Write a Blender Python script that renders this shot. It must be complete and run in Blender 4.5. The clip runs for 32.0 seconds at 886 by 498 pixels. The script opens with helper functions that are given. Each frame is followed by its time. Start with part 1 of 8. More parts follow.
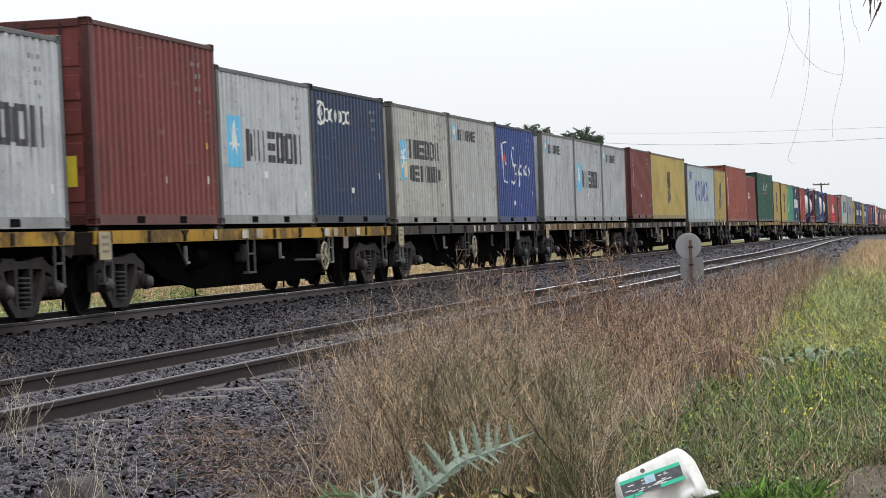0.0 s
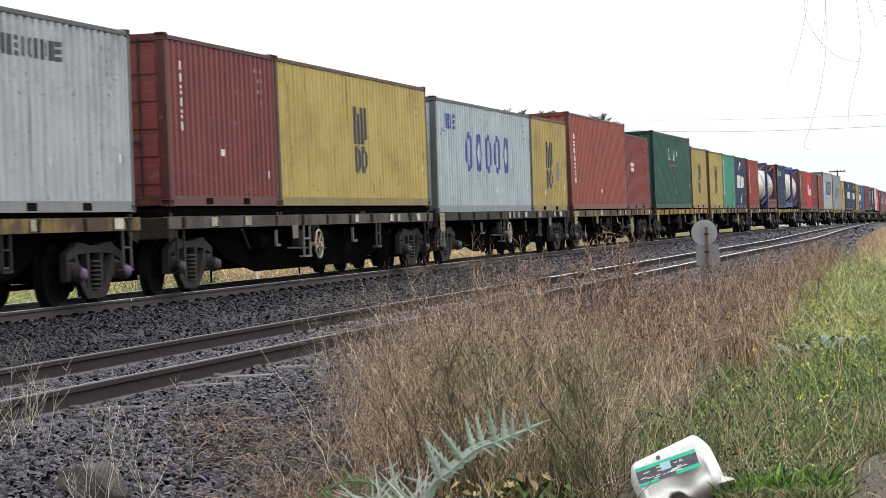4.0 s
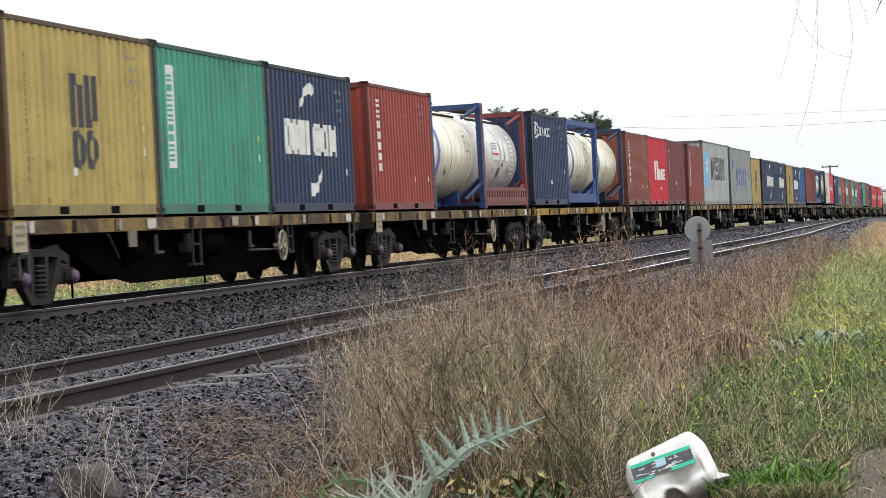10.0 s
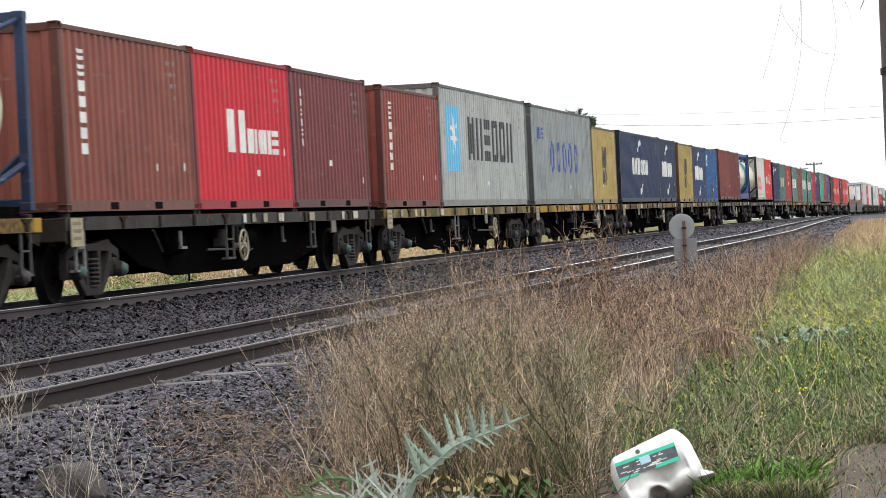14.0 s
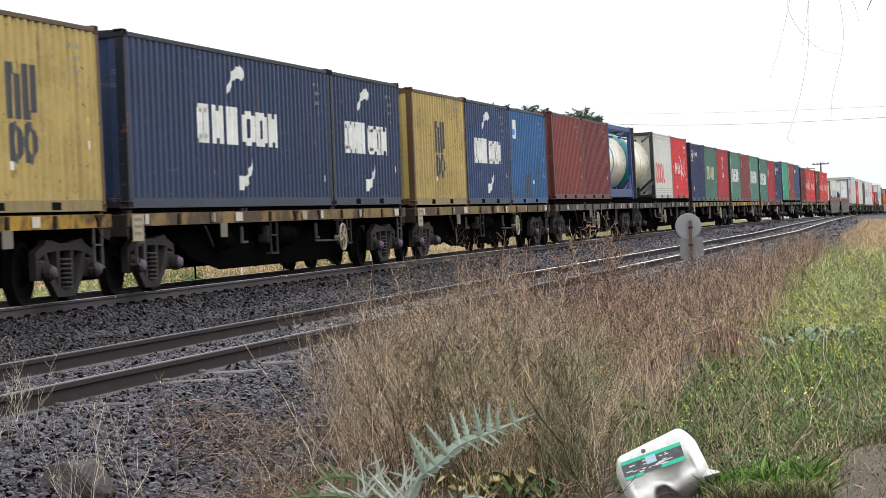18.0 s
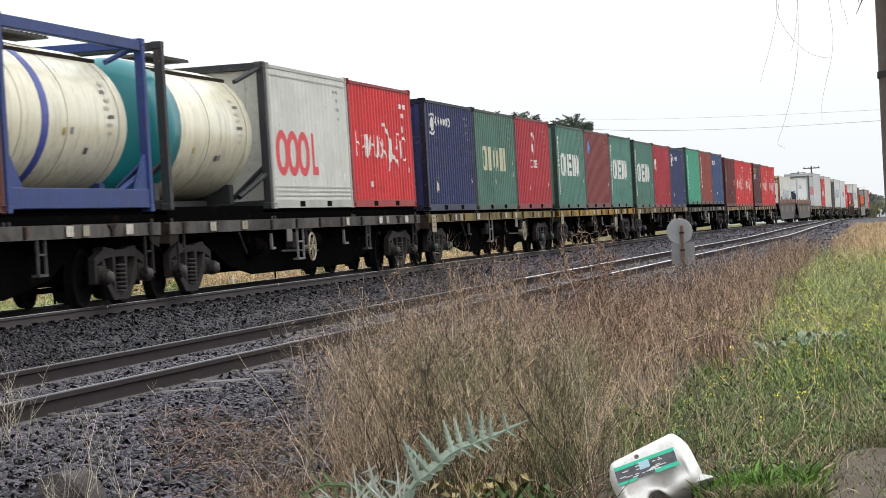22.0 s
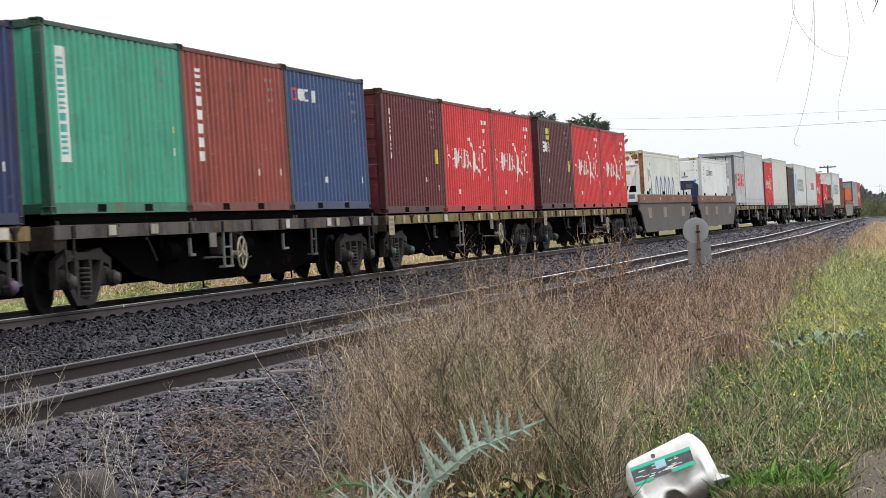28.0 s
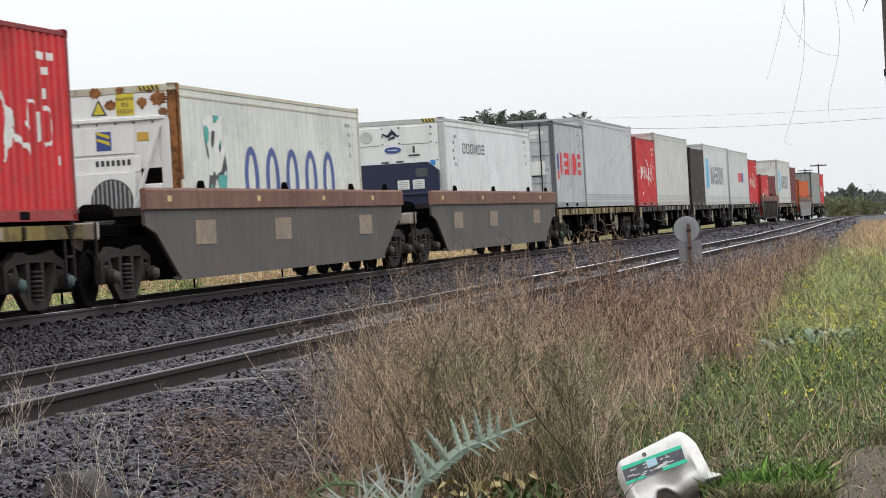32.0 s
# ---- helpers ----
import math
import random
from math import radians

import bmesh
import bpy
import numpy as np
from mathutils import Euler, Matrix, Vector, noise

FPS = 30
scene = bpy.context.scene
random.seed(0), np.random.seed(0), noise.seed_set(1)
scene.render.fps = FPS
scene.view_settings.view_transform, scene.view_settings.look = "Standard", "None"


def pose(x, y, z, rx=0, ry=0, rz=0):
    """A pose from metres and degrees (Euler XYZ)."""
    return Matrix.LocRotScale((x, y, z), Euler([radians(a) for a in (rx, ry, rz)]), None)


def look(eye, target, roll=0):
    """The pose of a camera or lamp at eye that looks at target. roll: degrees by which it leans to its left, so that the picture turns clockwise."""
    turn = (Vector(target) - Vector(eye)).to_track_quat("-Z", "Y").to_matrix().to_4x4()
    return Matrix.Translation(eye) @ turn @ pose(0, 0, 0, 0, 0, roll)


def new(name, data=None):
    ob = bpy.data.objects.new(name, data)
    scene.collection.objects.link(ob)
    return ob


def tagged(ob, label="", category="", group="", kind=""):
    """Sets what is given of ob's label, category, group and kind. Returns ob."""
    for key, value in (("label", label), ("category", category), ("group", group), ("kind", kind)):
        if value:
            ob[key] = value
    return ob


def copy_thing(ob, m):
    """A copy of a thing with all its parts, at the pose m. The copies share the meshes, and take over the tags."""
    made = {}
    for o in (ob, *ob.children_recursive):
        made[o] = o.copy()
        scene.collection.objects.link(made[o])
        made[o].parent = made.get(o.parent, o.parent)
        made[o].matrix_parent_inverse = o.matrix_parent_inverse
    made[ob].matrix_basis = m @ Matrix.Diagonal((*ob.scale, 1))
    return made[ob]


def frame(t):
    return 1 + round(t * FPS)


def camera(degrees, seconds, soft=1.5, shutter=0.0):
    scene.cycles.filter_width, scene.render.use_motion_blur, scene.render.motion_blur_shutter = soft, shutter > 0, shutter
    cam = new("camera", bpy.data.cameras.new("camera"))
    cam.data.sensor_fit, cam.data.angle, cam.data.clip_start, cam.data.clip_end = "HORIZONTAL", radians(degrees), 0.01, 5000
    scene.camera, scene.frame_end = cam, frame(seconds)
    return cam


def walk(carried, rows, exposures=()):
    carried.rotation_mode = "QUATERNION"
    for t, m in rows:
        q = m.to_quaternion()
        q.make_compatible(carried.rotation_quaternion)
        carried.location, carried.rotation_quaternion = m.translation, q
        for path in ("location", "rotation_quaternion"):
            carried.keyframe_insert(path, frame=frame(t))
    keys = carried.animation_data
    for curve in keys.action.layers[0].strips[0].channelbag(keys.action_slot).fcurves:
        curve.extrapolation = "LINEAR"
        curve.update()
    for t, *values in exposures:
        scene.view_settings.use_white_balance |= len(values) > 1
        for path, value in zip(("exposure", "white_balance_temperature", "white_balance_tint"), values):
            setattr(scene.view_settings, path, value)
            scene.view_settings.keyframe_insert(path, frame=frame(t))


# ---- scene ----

# ---- camera ----
EYE = 0.868
cam = camera(19.53, 32.0, soft=0.5, shutter=0.2)
walk(cam, [(t, pose(0, 0, EYE, rx, ry, rz)) for t, rx, ry, rz in [
    (0, 89.769, 2.369, -78.551), (0.5, 89.729, 2.386, -78.498), (1, 89.692, 2.339, -78.490), (1.5, 89.638, 2.270, -78.471), (2, 89.580, 2.331, -78.489), (2.5, 89.533, 2.300, -78.434),
    (3, 89.503, 2.206, -78.333), (3.5, 89.485, 2.304, -78.258), (5.5, 89.497, 2.277, -78.087), (6, 89.545, 2.267, -78.191), (6.5, 89.577, 2.383, -78.291), (7, 89.578, 2.581, -78.383),
    (7.5, 89.567, 2.638, -78.457), (8, 89.538, 2.648, -78.474), (8.5, 89.531, 2.648, -78.476), (9, 89.493, 2.606, -78.398), (9.5, 89.454, 2.566, -78.348), (10, 89.446, 2.781, -78.353),
    (10.5, 89.449, 2.844, -78.393), (11, 89.436, 2.972, -78.479), (11.5, 89.412, 2.945, -78.540), (12, 89.409, 2.892, -78.557), (12.5, 89.387, 2.830, -78.576), (13, 89.382, 2.791, -78.622),
    (13.5, 89.379, 2.751, -78.641), (14, 89.380, 2.852, -78.700), (14.5, 89.365, 2.876, -78.727), (16.5, 89.302, 2.844, -78.654), (17, 89.297, 2.787, -78.667), (17.5, 89.314, 2.680, -78.607),
    (18, 89.358, 2.674, -78.557), (18.5, 89.396, 2.577, -78.475), (19, 89.451, 2.686, -78.492), (19.5, 89.455, 2.752, -78.562), (20, 89.469, 2.876, -78.639), (20.5, 89.501, 2.965, -78.687),
    (21, 89.525, 3.028, -78.670), (21.5, 89.537, 3.089, -78.682), (22, 89.508, 3.152, -78.750), (22.5, 89.484, 3.079, -78.743), (23, 89.490, 3.122, -78.742), (23.5, 89.520, 3.207, -78.747),
    (24, 89.550, 3.265, -78.733), (24.5, 89.577, 3.258, -78.732), (25, 89.565, 3.298, -78.681), (25.5, 89.542, 3.326, -78.607), (27.5, 89.531, 3.262, -78.482), (28, 89.515, 3.193, -78.391),
    (28.5, 89.512, 3.145, -78.400), (29, 89.512, 3.132, -78.437), (29.5, 89.516, 3.203, -78.495), (30, 89.550, 3.280, -78.573), (30.5, 89.568, 3.325, -78.610), (31, 89.573, 3.349, -78.667),
    (31.5, 89.538, 3.294, -78.654), (32, 89.486, 3.331, -78.595),
]], exposures=[(0, -0.12), (2, -0.05), (3.5, 0.05), (6, 0.14), (10, 0.06), (12, 0.10), (14, 0.15), (18, 0.11), (20, 0.07), (23, 0.0), (28, 0.02), (30, 0.03), (32, -0.13)])

# ---- light: a bright overcast sky ----
world = bpy.data.worlds.new("overcast_sky")
scene.world = world
world.use_nodes = True
wn, wl = world.node_tree.nodes, world.node_tree.links
wn.clear()
sky = wn.new("ShaderNodeTexSky")
sky.sky_type, sky.sun_disc = "NISHITA", False
sky.sun_elevation, sky.sun_rotation = radians(48), radians(200)
sky.air_density, sky.dust_density, sky.ozone_density = 1.0, 4.0, 1.0
gain = wn.new("ShaderNodeVectorMath")
gain.operation = "SCALE"
gain.inputs["Scale"].default_value = 0.9
cloud = wn.new("ShaderNodeMix")
cloud.data_type = "RGBA"
cloud.inputs["Factor"].default_value = 0.86
cloud.inputs["B"].default_value = (8.75, 9.05, 9.35, 1)
back = wn.new("ShaderNodeBackground")
back.inputs["Strength"].default_value = 0.107
wout = wn.new("ShaderNodeOutputWorld")
wl.new(sky.outputs[0], gain.inputs[0])
wl.new(gain.outputs[0], cloud.inputs["A"])
# an overcast sky is about three times brighter overhead than at the horizon
way = wn.new("ShaderNodeTexCoord")
split = wn.new("ShaderNodeSeparateXYZ")
rise = wn.new("ShaderNodeMath")
rise.operation, rise.use_clamp = "MAXIMUM", False
rise.inputs[1].default_value = 0.0
bright = wn.new("ShaderNodeMath")
bright.operation = "MULTIPLY_ADD"
bright.inputs[1].default_value, bright.inputs[2].default_value = 1.8, 1.10
wl.new(way.outputs["Generated"], split.inputs[0])
wl.new(split.outputs["Z"], rise.inputs[0])
wl.new(rise.outputs[0], bright.inputs[0])
shade = wn.new("ShaderNodeVectorMath")
shade.operation = "SCALE"
wl.new(cloud.outputs["Result"], shade.inputs[0])
wl.new(bright.outputs[0], shade.inputs["Scale"])
wl.new(shade.outputs[0], back.inputs["Color"])
wl.new(back.outputs[0], wout.inputs["Surface"])

sun = new("sun", bpy.data.lights.new("sun", "SUN"))
sun.data.energy, sun.data.angle, sun.data.color = 0.5, radians(25), (1.0, 0.985, 0.97)
sun.matrix_world = look((-20, -40, 50), (0, 0, 0))
scene.view_settings.exposure = 0.0

# ---- materials ----
def lin(c):
    """sRGB 0-255 to linear."""
    return tuple((v / 255 / 12.92) if v / 255 <= 0.04045 else ((v / 255 + 0.055) / 1.055) ** 2.4 for v in c)


def material(name, color, rough=0.6, metal=0.0, dark=None, scale=3.0, amount=0.35, grain=40.0, bump=0.0, rust=0.0, streak=0.0, per_object=0.0, per_island=0.0, spec=0.5, bump_scale=None, edge=(0.35, 0.75), wear=0.0):
    """A painted, stained or mineral surface: base colour with blotches, grain, optional rust spots and vertical run marks."""
    m = bpy.data.materials.new(name)
    m.use_nodes = True
    n, l = m.node_tree.nodes, m.node_tree.links
    b = n["Principled BSDF"]
    b.inputs["Roughness"].default_value = rough
    b.inputs["Metallic"].default_value = metal
    b.inputs["Specular IOR Level"].default_value = spec
    dark = dark or tuple(v * 0.55 for v in color)
    tc = n.new("ShaderNodeTexCoord")

    def noise_at(s, detail=4.0, stretch=None, rgh=0.6):
        t = n.new("ShaderNodeTexNoise")
        t.inputs["Scale"].default_value, t.inputs["Detail"].default_value, t.inputs["Roughness"].default_value = s, detail, rgh
        mp = n.new("ShaderNodeMapping")
        if stretch:
            mp.inputs["Scale"].default_value = stretch
        oi = n.new("ShaderNodeObjectInfo")
        ad = n.new("ShaderNodeVectorMath")
        mul = n.new("ShaderNodeMath")
        mul.operation, mul.inputs[1].default_value = "MULTIPLY", 37.0
        l.new(oi.outputs["Random"], mul.inputs[0])
        l.new(tc.outputs["Object"], ad.inputs[0])
        l.new(mul.outputs[0], ad.inputs[1])
        l.new(ad.outputs[0], mp.inputs["Vector"])
        l.new(mp.outputs[0], t.inputs["Vector"])
        return t.outputs["Fac"]

    def ramp(fac, a, z):
        r = n.new("ShaderNodeMapRange")
        r.inputs["From Min"].default_value, r.inputs["From Max"].default_value = a, z
        l.new(fac, r.inputs["Value"])
        return r.outputs["Result"]

    def mix(fac, a, c, k=1.0):
        x = n.new("ShaderNodeMix")
        x.data_type = "RGBA"
        if k != 1.0:
            mm = n.new("ShaderNodeMath")
            mm.operation, mm.inputs[1].default_value = "MULTIPLY", k
            l.new(fac, mm.inputs[0])
            fac = mm.outputs[0]
        l.new(fac, x.inputs["Factor"])
        for sock, val in (("A", a), ("B", c)):
            if isinstance(val, tuple):
                x.inputs[sock].default_value = (*val[:3], 1)
            else:
                l.new(val, x.inputs[sock])
        return x.outputs["Result"]

    col = mix(ramp(noise_at(scale), *edge), tuple(color), tuple(dark), amount)
    col = mix(ramp(noise_at(grain, 2.0), 0.35, 0.7), col, tuple(v * 1.25 for v in color), amount * 0.5)
    if streak:
        col = mix(ramp(noise_at(1.0, 5.0, (7.0, 7.0, 0.35)), 0.48, 0.75), col, tuple(v * 0.45 for v in dark), streak)
    if rust:
        col = mix(ramp(noise_at(2.2, 8.0, None, 0.72), 0.60, 0.66), col, (0.16, 0.065, 0.03), rust)
    if wear:
        col = mix(ramp(noise_at(1.0, 6.0, (11.0, 11.0, 0.55), 0.7), 0.58, 0.68), col, (0.10, 0.058, 0.036), 0.75 * wear)
        col = mix(ramp(noise_at(16.0, 3.0, None, 0.5), 0.67, 0.71), col, (0.13, 0.062, 0.034), 0.9 * wear)
        col = mix(ramp(noise_at(1.3, 6.0, (1.0, 1.0, 5.0), 0.75), 0.60, 0.72), col, tuple(0.45 * v + 0.22 for v in color), 0.40 * wear)
        col = mix(ramp(noise_at(0.7, 7.0, (1.0, 1.0, 1.6), 0.72), 0.50, 0.72), col, tuple(0.42 * v + 0.012 for v in dark), 0.55 * wear)
    if per_object or per_island:
        src = n.new("ShaderNodeObjectInfo").outputs["Random"] if per_object else n.new("ShaderNodeNewGeometry").outputs["Random Per Island"]
        hs = n.new("ShaderNodeHueSaturation")
        mr = n.new("ShaderNodeMapRange")
        k = per_object or per_island
        mr.inputs["To Min"].default_value, mr.inputs["To Max"].default_value = 1 - k, 1 + k
        if per_island:
            pw = n.new("ShaderNodeMath")
            pw.operation, pw.inputs[1].default_value = "POWER", 2.0
            l.new(src, pw.inputs[0])
            src, mr.inputs["To Max"].default_value = pw.outputs[0], 1 + 2 * k
        l.new(src, mr.inputs["Value"])
        l.new(mr.outputs[0], hs.inputs["Value"])
        l.new(col, hs.inputs["Color"])
        col = hs.outputs[0]
    l.new(col, b.inputs["Base Color"])
    if bump:
        bp = n.new("ShaderNodeBump")
        bp.inputs["Strength"].default_value = bump
        bp.inputs["Distance"].default_value = 0.02
        l.new(noise_at(bump_scale or grain, 5.0), bp.inputs["Height"])
        l.new(bp.outputs[0], b.inputs["Normal"])
    return m


LIT = 1.12
PAINTS = {}


def paint(rgb, streak=0.3, rust=0.35, rough=0.5):
    """Weathered container paint."""
    key = (rgb, streak, rust)
    if key not in PAINTS:
        c = tuple(min(0.85, v / LIT) for v in lin(rgb))
        chalk = 0.07 * sum(c) / 3
        c = tuple(v * 0.93 + chalk for v in c)
        PAINTS[key] = material("container_paint", c, rough, scale=0.9, amount=0.42, grain=14.0, rust=rust, streak=streak, bump=0.06, bump_scale=3.0, spec=0.14, wear=min(1.0, 0.40 + 1.2 * rust))
    return PAINTS[key]


def plain(name, rgb, rough=0.6, **kw):
    key = (name, rgb)
    if key not in PAINTS:
        PAINTS[key] = material(name, tuple(min(0.85, v / LIT) for v in lin(rgb)), rough, **kw)
    return PAINTS[key]


# STEEL_DARK and WHEEL hold the shade beneath the wagons in their near-black colour
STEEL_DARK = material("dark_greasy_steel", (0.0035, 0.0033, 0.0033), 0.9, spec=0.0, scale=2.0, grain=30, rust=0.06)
STEEL_MID = material("dusty_cast_steel", (0.029, 0.025, 0.0235), 0.75, dark=(0.010, 0.009, 0.009), scale=5.0, amount=0.7, grain=30, rust=0.10, bump=0.2, spec=0.10)
STEEL_SPRING = material("worn_spring_steel", (0.048, 0.046, 0.046), 0.6, scale=8.0, grain=30, rust=0.1, spec=0.2)
STEEL_PALE = material("galvanised_fittings", (0.055, 0.053, 0.051), 0.75, scale=4.0, grain=30, rust=0.2, spec=0.3)
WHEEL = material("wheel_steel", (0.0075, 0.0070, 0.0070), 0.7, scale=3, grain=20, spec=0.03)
RAIL_SIDE = material("rail_side_rust", (0.044, 0.036, 0.036), 0.85, spec=0.03, dark=(0.024, 0.020, 0.020), scale=2.0, grain=25, amount=0.5, bump=0.1)
MAIN_SIDE = material("polished_brown_rail_side", (0.060, 0.051, 0.052), 0.7, spec=0.1, dark=(0.06, 0.05, 0.05), scale=2.0, grain=25, amount=0.5, bump=0.1)
RAIL_FOOT = material("dusty_rail_foot", (0.11, 0.10, 0.10), 0.8, spec=0.2, scale=2.0, grain=25, amount=0.5)
SIDING_HEAD = material("brown_rail_head", (0.038, 0.032, 0.031), 0.60, spec=0.25, scale=1.5, grain=60, amount=0.4)
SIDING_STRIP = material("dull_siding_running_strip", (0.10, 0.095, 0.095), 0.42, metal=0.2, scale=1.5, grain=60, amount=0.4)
# sky reflection on the farther running strip, painted as two paler greys
SIDING_WORN_SHEEN = material("worn_siding_running_strip", (0.22, 0.21, 0.21), 0.34, metal=0.3, scale=1.5, grain=60, amount=0.4)
SIDING_SKY_SHEEN = material("bright_siding_running_strip", (0.68, 0.68, 0.69), 0.32, metal=0.3, scale=1.5, grain=60, amount=0.3)
RAIL_HEAD = material("rail_head_worn", (0.60, 0.60, 0.61), 0.38, metal=0.35, scale=1.5, grain=60, amount=0.3)
STONE = material("basalt_ballast", (0.0275, 0.0198, 0.0292), 0.35, dark=(0.005, 0.004, 0.0055), scale=7, grain=60, amount=0.6, per_island=0.97, bump=0.35, spec=0.36)
STONE_DARK = material("clean_basalt_ballast", (0.0122, 0.0092, 0.0130), 0.42, dark=(0.002, 0.0018, 0.0025), scale=7, grain=60, amount=0.6, per_island=0.97, bump=0.35, spec=0.26)
SLEEPER = material("weathered_timber_sleeper", (0.085, 0.075, 0.07), 0.85, scale=3, grain=30, amount=0.5, bump=0.2, per_object=0.25)
WHITE_DECAL = plain("white_marking", (222, 222, 216), 0.6, scale=3.0, amount=0.45, grain=20, rust=0.2, wear=0.35, spec=0.1)
BLACK_DECAL = plain("black_marking", (58, 58, 60), 0.6, scale=3.0, amount=0.25, grain=20)


# ---- mesh helpers ----
class Geo:
    """Gathers boxes, tubes and plates into one mesh."""

    def __init__(self):
        self.v, self.f = [], []

    def add(self, vs, fs):
        k = len(self.v)
        self.v.extend(vs)
        self.f.extend([tuple(i + k for i in f) for f in fs])
        return self

    def box(self, x0, x1, y0, y1, z0, z1):
        return self.add([(x0, y0, z0), (x1, y0, z0), (x1, y1, z0), (x0, y1, z0), (x0, y0, z1), (x1, y0, z1), (x1, y1, z1), (x0, y1, z1)],
                        [(0, 3, 2, 1), (4, 5, 6, 7), (0, 1, 5, 4), (1, 2, 6, 5), (2, 3, 7, 6), (3, 0, 4, 7)])

    def cbox(self, x0, x1, y0, y1, z0, z1, c=0.01):
        """A box with chamfered edges."""
        bm = bmesh.new()
        bmesh.ops.create_cube(bm, size=1.0)
        for v in bm.verts:
            v.co = ((x0 + x1) / 2 + v.co.x * (x1 - x0), (y0 + y1) / 2 + v.co.y * (y1 - y0), (z0 + z1) / 2 + v.co.z * (z1 - z0))
        bmesh.ops.bevel(bm, geom=list(bm.edges), offset=c, segments=1, affect="EDGES")
        bm.verts.index_update()
        self.add([tuple(v.co) for v in bm.verts], [tuple(v.index for v in f.verts) for f in bm.faces])
        bm.free()
        return self

    def loft(self, rings, close=True, caps=True):
        """Rings of equal count, joined one to the next."""
        k, m = len(self.v), len(rings[0])
        for r in rings:
            self.v.extend([tuple(p) for p in r])
        for i in range(len(rings) - 1):
            for j in range(m if close else m - 1):
                a, b2 = k + i * m + j, k + i * m + (j + 1) % m
                self.f.append((a, b2, b2 + m, a + m))
        if caps and close:
            self.f.append(tuple(k + j for j in range(m))[::-1])
            self.f.append(tuple(k + (len(rings) - 1) * m + j for j in range(m)))
        return self

    def tube(self, p, q, r, n=8, r2=None):
        p, q = Vector(p), Vector(q)
        a = (q - p).normalized()
        s = a.orthogonal().normalized()
        t = a.cross(s)
        ring = lambda o, rr: [o + (s * math.cos(2 * math.pi * i / n) + t * math.sin(2 * math.pi * i / n)) * rr for i in range(n)]
        return self.loft([ring(p, r), ring(q, r if r2 is None else r2)])

    def turned(self, profile, centre, axis="y", n=24):
        """A solid of revolution: (along, radius) pairs."""
        c = Vector(centre)
        rings = []
        for d, r in profile:
            ring = []
            for i in range(n):
                a = 2 * math.pi * i / n
                u, w = r * math.cos(a), r * math.sin(a)
                ring.append(c + (Vector((u, d, w)) if axis == "y" else Vector((d, u, w)) if axis == "x" else Vector((u, w, d))))
            rings.append(ring)
        return self.loft(rings)

    def mesh(self, name, mat, smooth=False):
        me = bpy.data.meshes.new(name)
        me.from_pydata([tuple(v) for v in self.v], [], self.f)
        if mat:
            me.materials.append(mat)
        if smooth:
            me.polygons.foreach_set("use_smooth", [True] * len(me.polygons))
        me.update()
        return me


def part(name, geo, mat, parent, label="", smooth=False, at=None):
    """Links a Geo (or a ready mesh) as one mesh object under a thing or part."""
    me = geo if isinstance(geo, bpy.types.Mesh) else geo.mesh(name, mat, smooth)
    ob = new(name, me)
    ob.parent = parent
    if at is not None:
        ob.matrix_basis = at
    if label:
        ob["label"] = label
    return ob


def thing(name, label, category, group="", kind="", at=None):
    ob = new(name)
    ob.empty_display_size = 0.3
    if at is not None:
        ob.matrix_basis = at
    return tagged(ob, label, category, group, kind)


# ---- the lie of the land: the rails dip gently beyond 60 m ----
def grade(x):
    d = min(max(x - 60.0, 0.0), 200.0)
    return -1.3e-5 * d * d - 0.0052 * max(x - 260.0, 0.0)


MAIN = 12.93
HALF = 0.7525


def siding_y(x):
    """The near rail of the siding, which bends towards the main line at 95 m."""
    return 6.02 if x < 90 else 6.02 + 0.0285 * (x - 95.0) if x > 100 else 6.02 + 0.0285 * 5 * ((x - 90) / 10) ** 2


def smooth_step(a, b, v):
    t = min(1.0, max(0.0, (v - a) / (b - a)))
    return t * t * (3 - 2 * t)


def land(x, y):
    """Height of the ground under (x, y)."""
    g = grade(x)
    ys = siding_y(x)
    z = -0.50 + 0.10 * noise.noise((x * 0.25, y * 0.35, 0.0)) * (1 if y < ys - 1.5 or y > 16.5 else 0)
    bed = -0.30 * smooth_step(-2.6, -0.7, y - ys) + -0.50 * (1 - smooth_step(-2.6, -0.7, y - ys))
    if y > ys - 2.6:
        z = min(z, -0.42) * (1 - smooth_step(ys - 2.6, ys - 1.6, y)) + bed * smooth_step(ys - 2.6, ys - 1.6, y)
    if y > ys + 1.5:
        z = -0.30 - 0.12 * smooth_step(ys + 1.9, ys + 2.5, y) if ys + 3.4 < MAIN - 1.4 else -0.30
    if y > MAIN - 3.0:
        k = smooth_step(MAIN - 2.7, MAIN - 1.5, y)
        z = z * (1 - k) + -0.185 * k
    if y > MAIN + 1.5:
        k = smooth_step(MAIN + 1.5, MAIN + 3.2, y)
        z = -0.185 * (1 - k) + (-0.75 + 0.1 * noise.noise((x * 0.12, y * 0.12, 3.0))) * k
    if y > 40:
        z += 0.010 * (y - 40) * 0.3
    if y < -2:
        z += 0.2 * smooth_step(-2, -12, y) * 0
    return z + g

# ---- ground and track ----
GROUND = material("earth_and_dry_grass", (0.105, 0.085, 0.068), 0.95, dark=(0.045, 0.037, 0.028), scale=0.8, grain=12, amount=0.8, bump=0.5, bump_scale=25, spec=0.1)
BED = material("ballast_bed", (0.040, 0.034, 0.039), 0.7, spec=0.3, dark=(0.009, 0.008, 0.009), scale=9, grain=60, amount=0.8, bump=1.0, bump_scale=28)


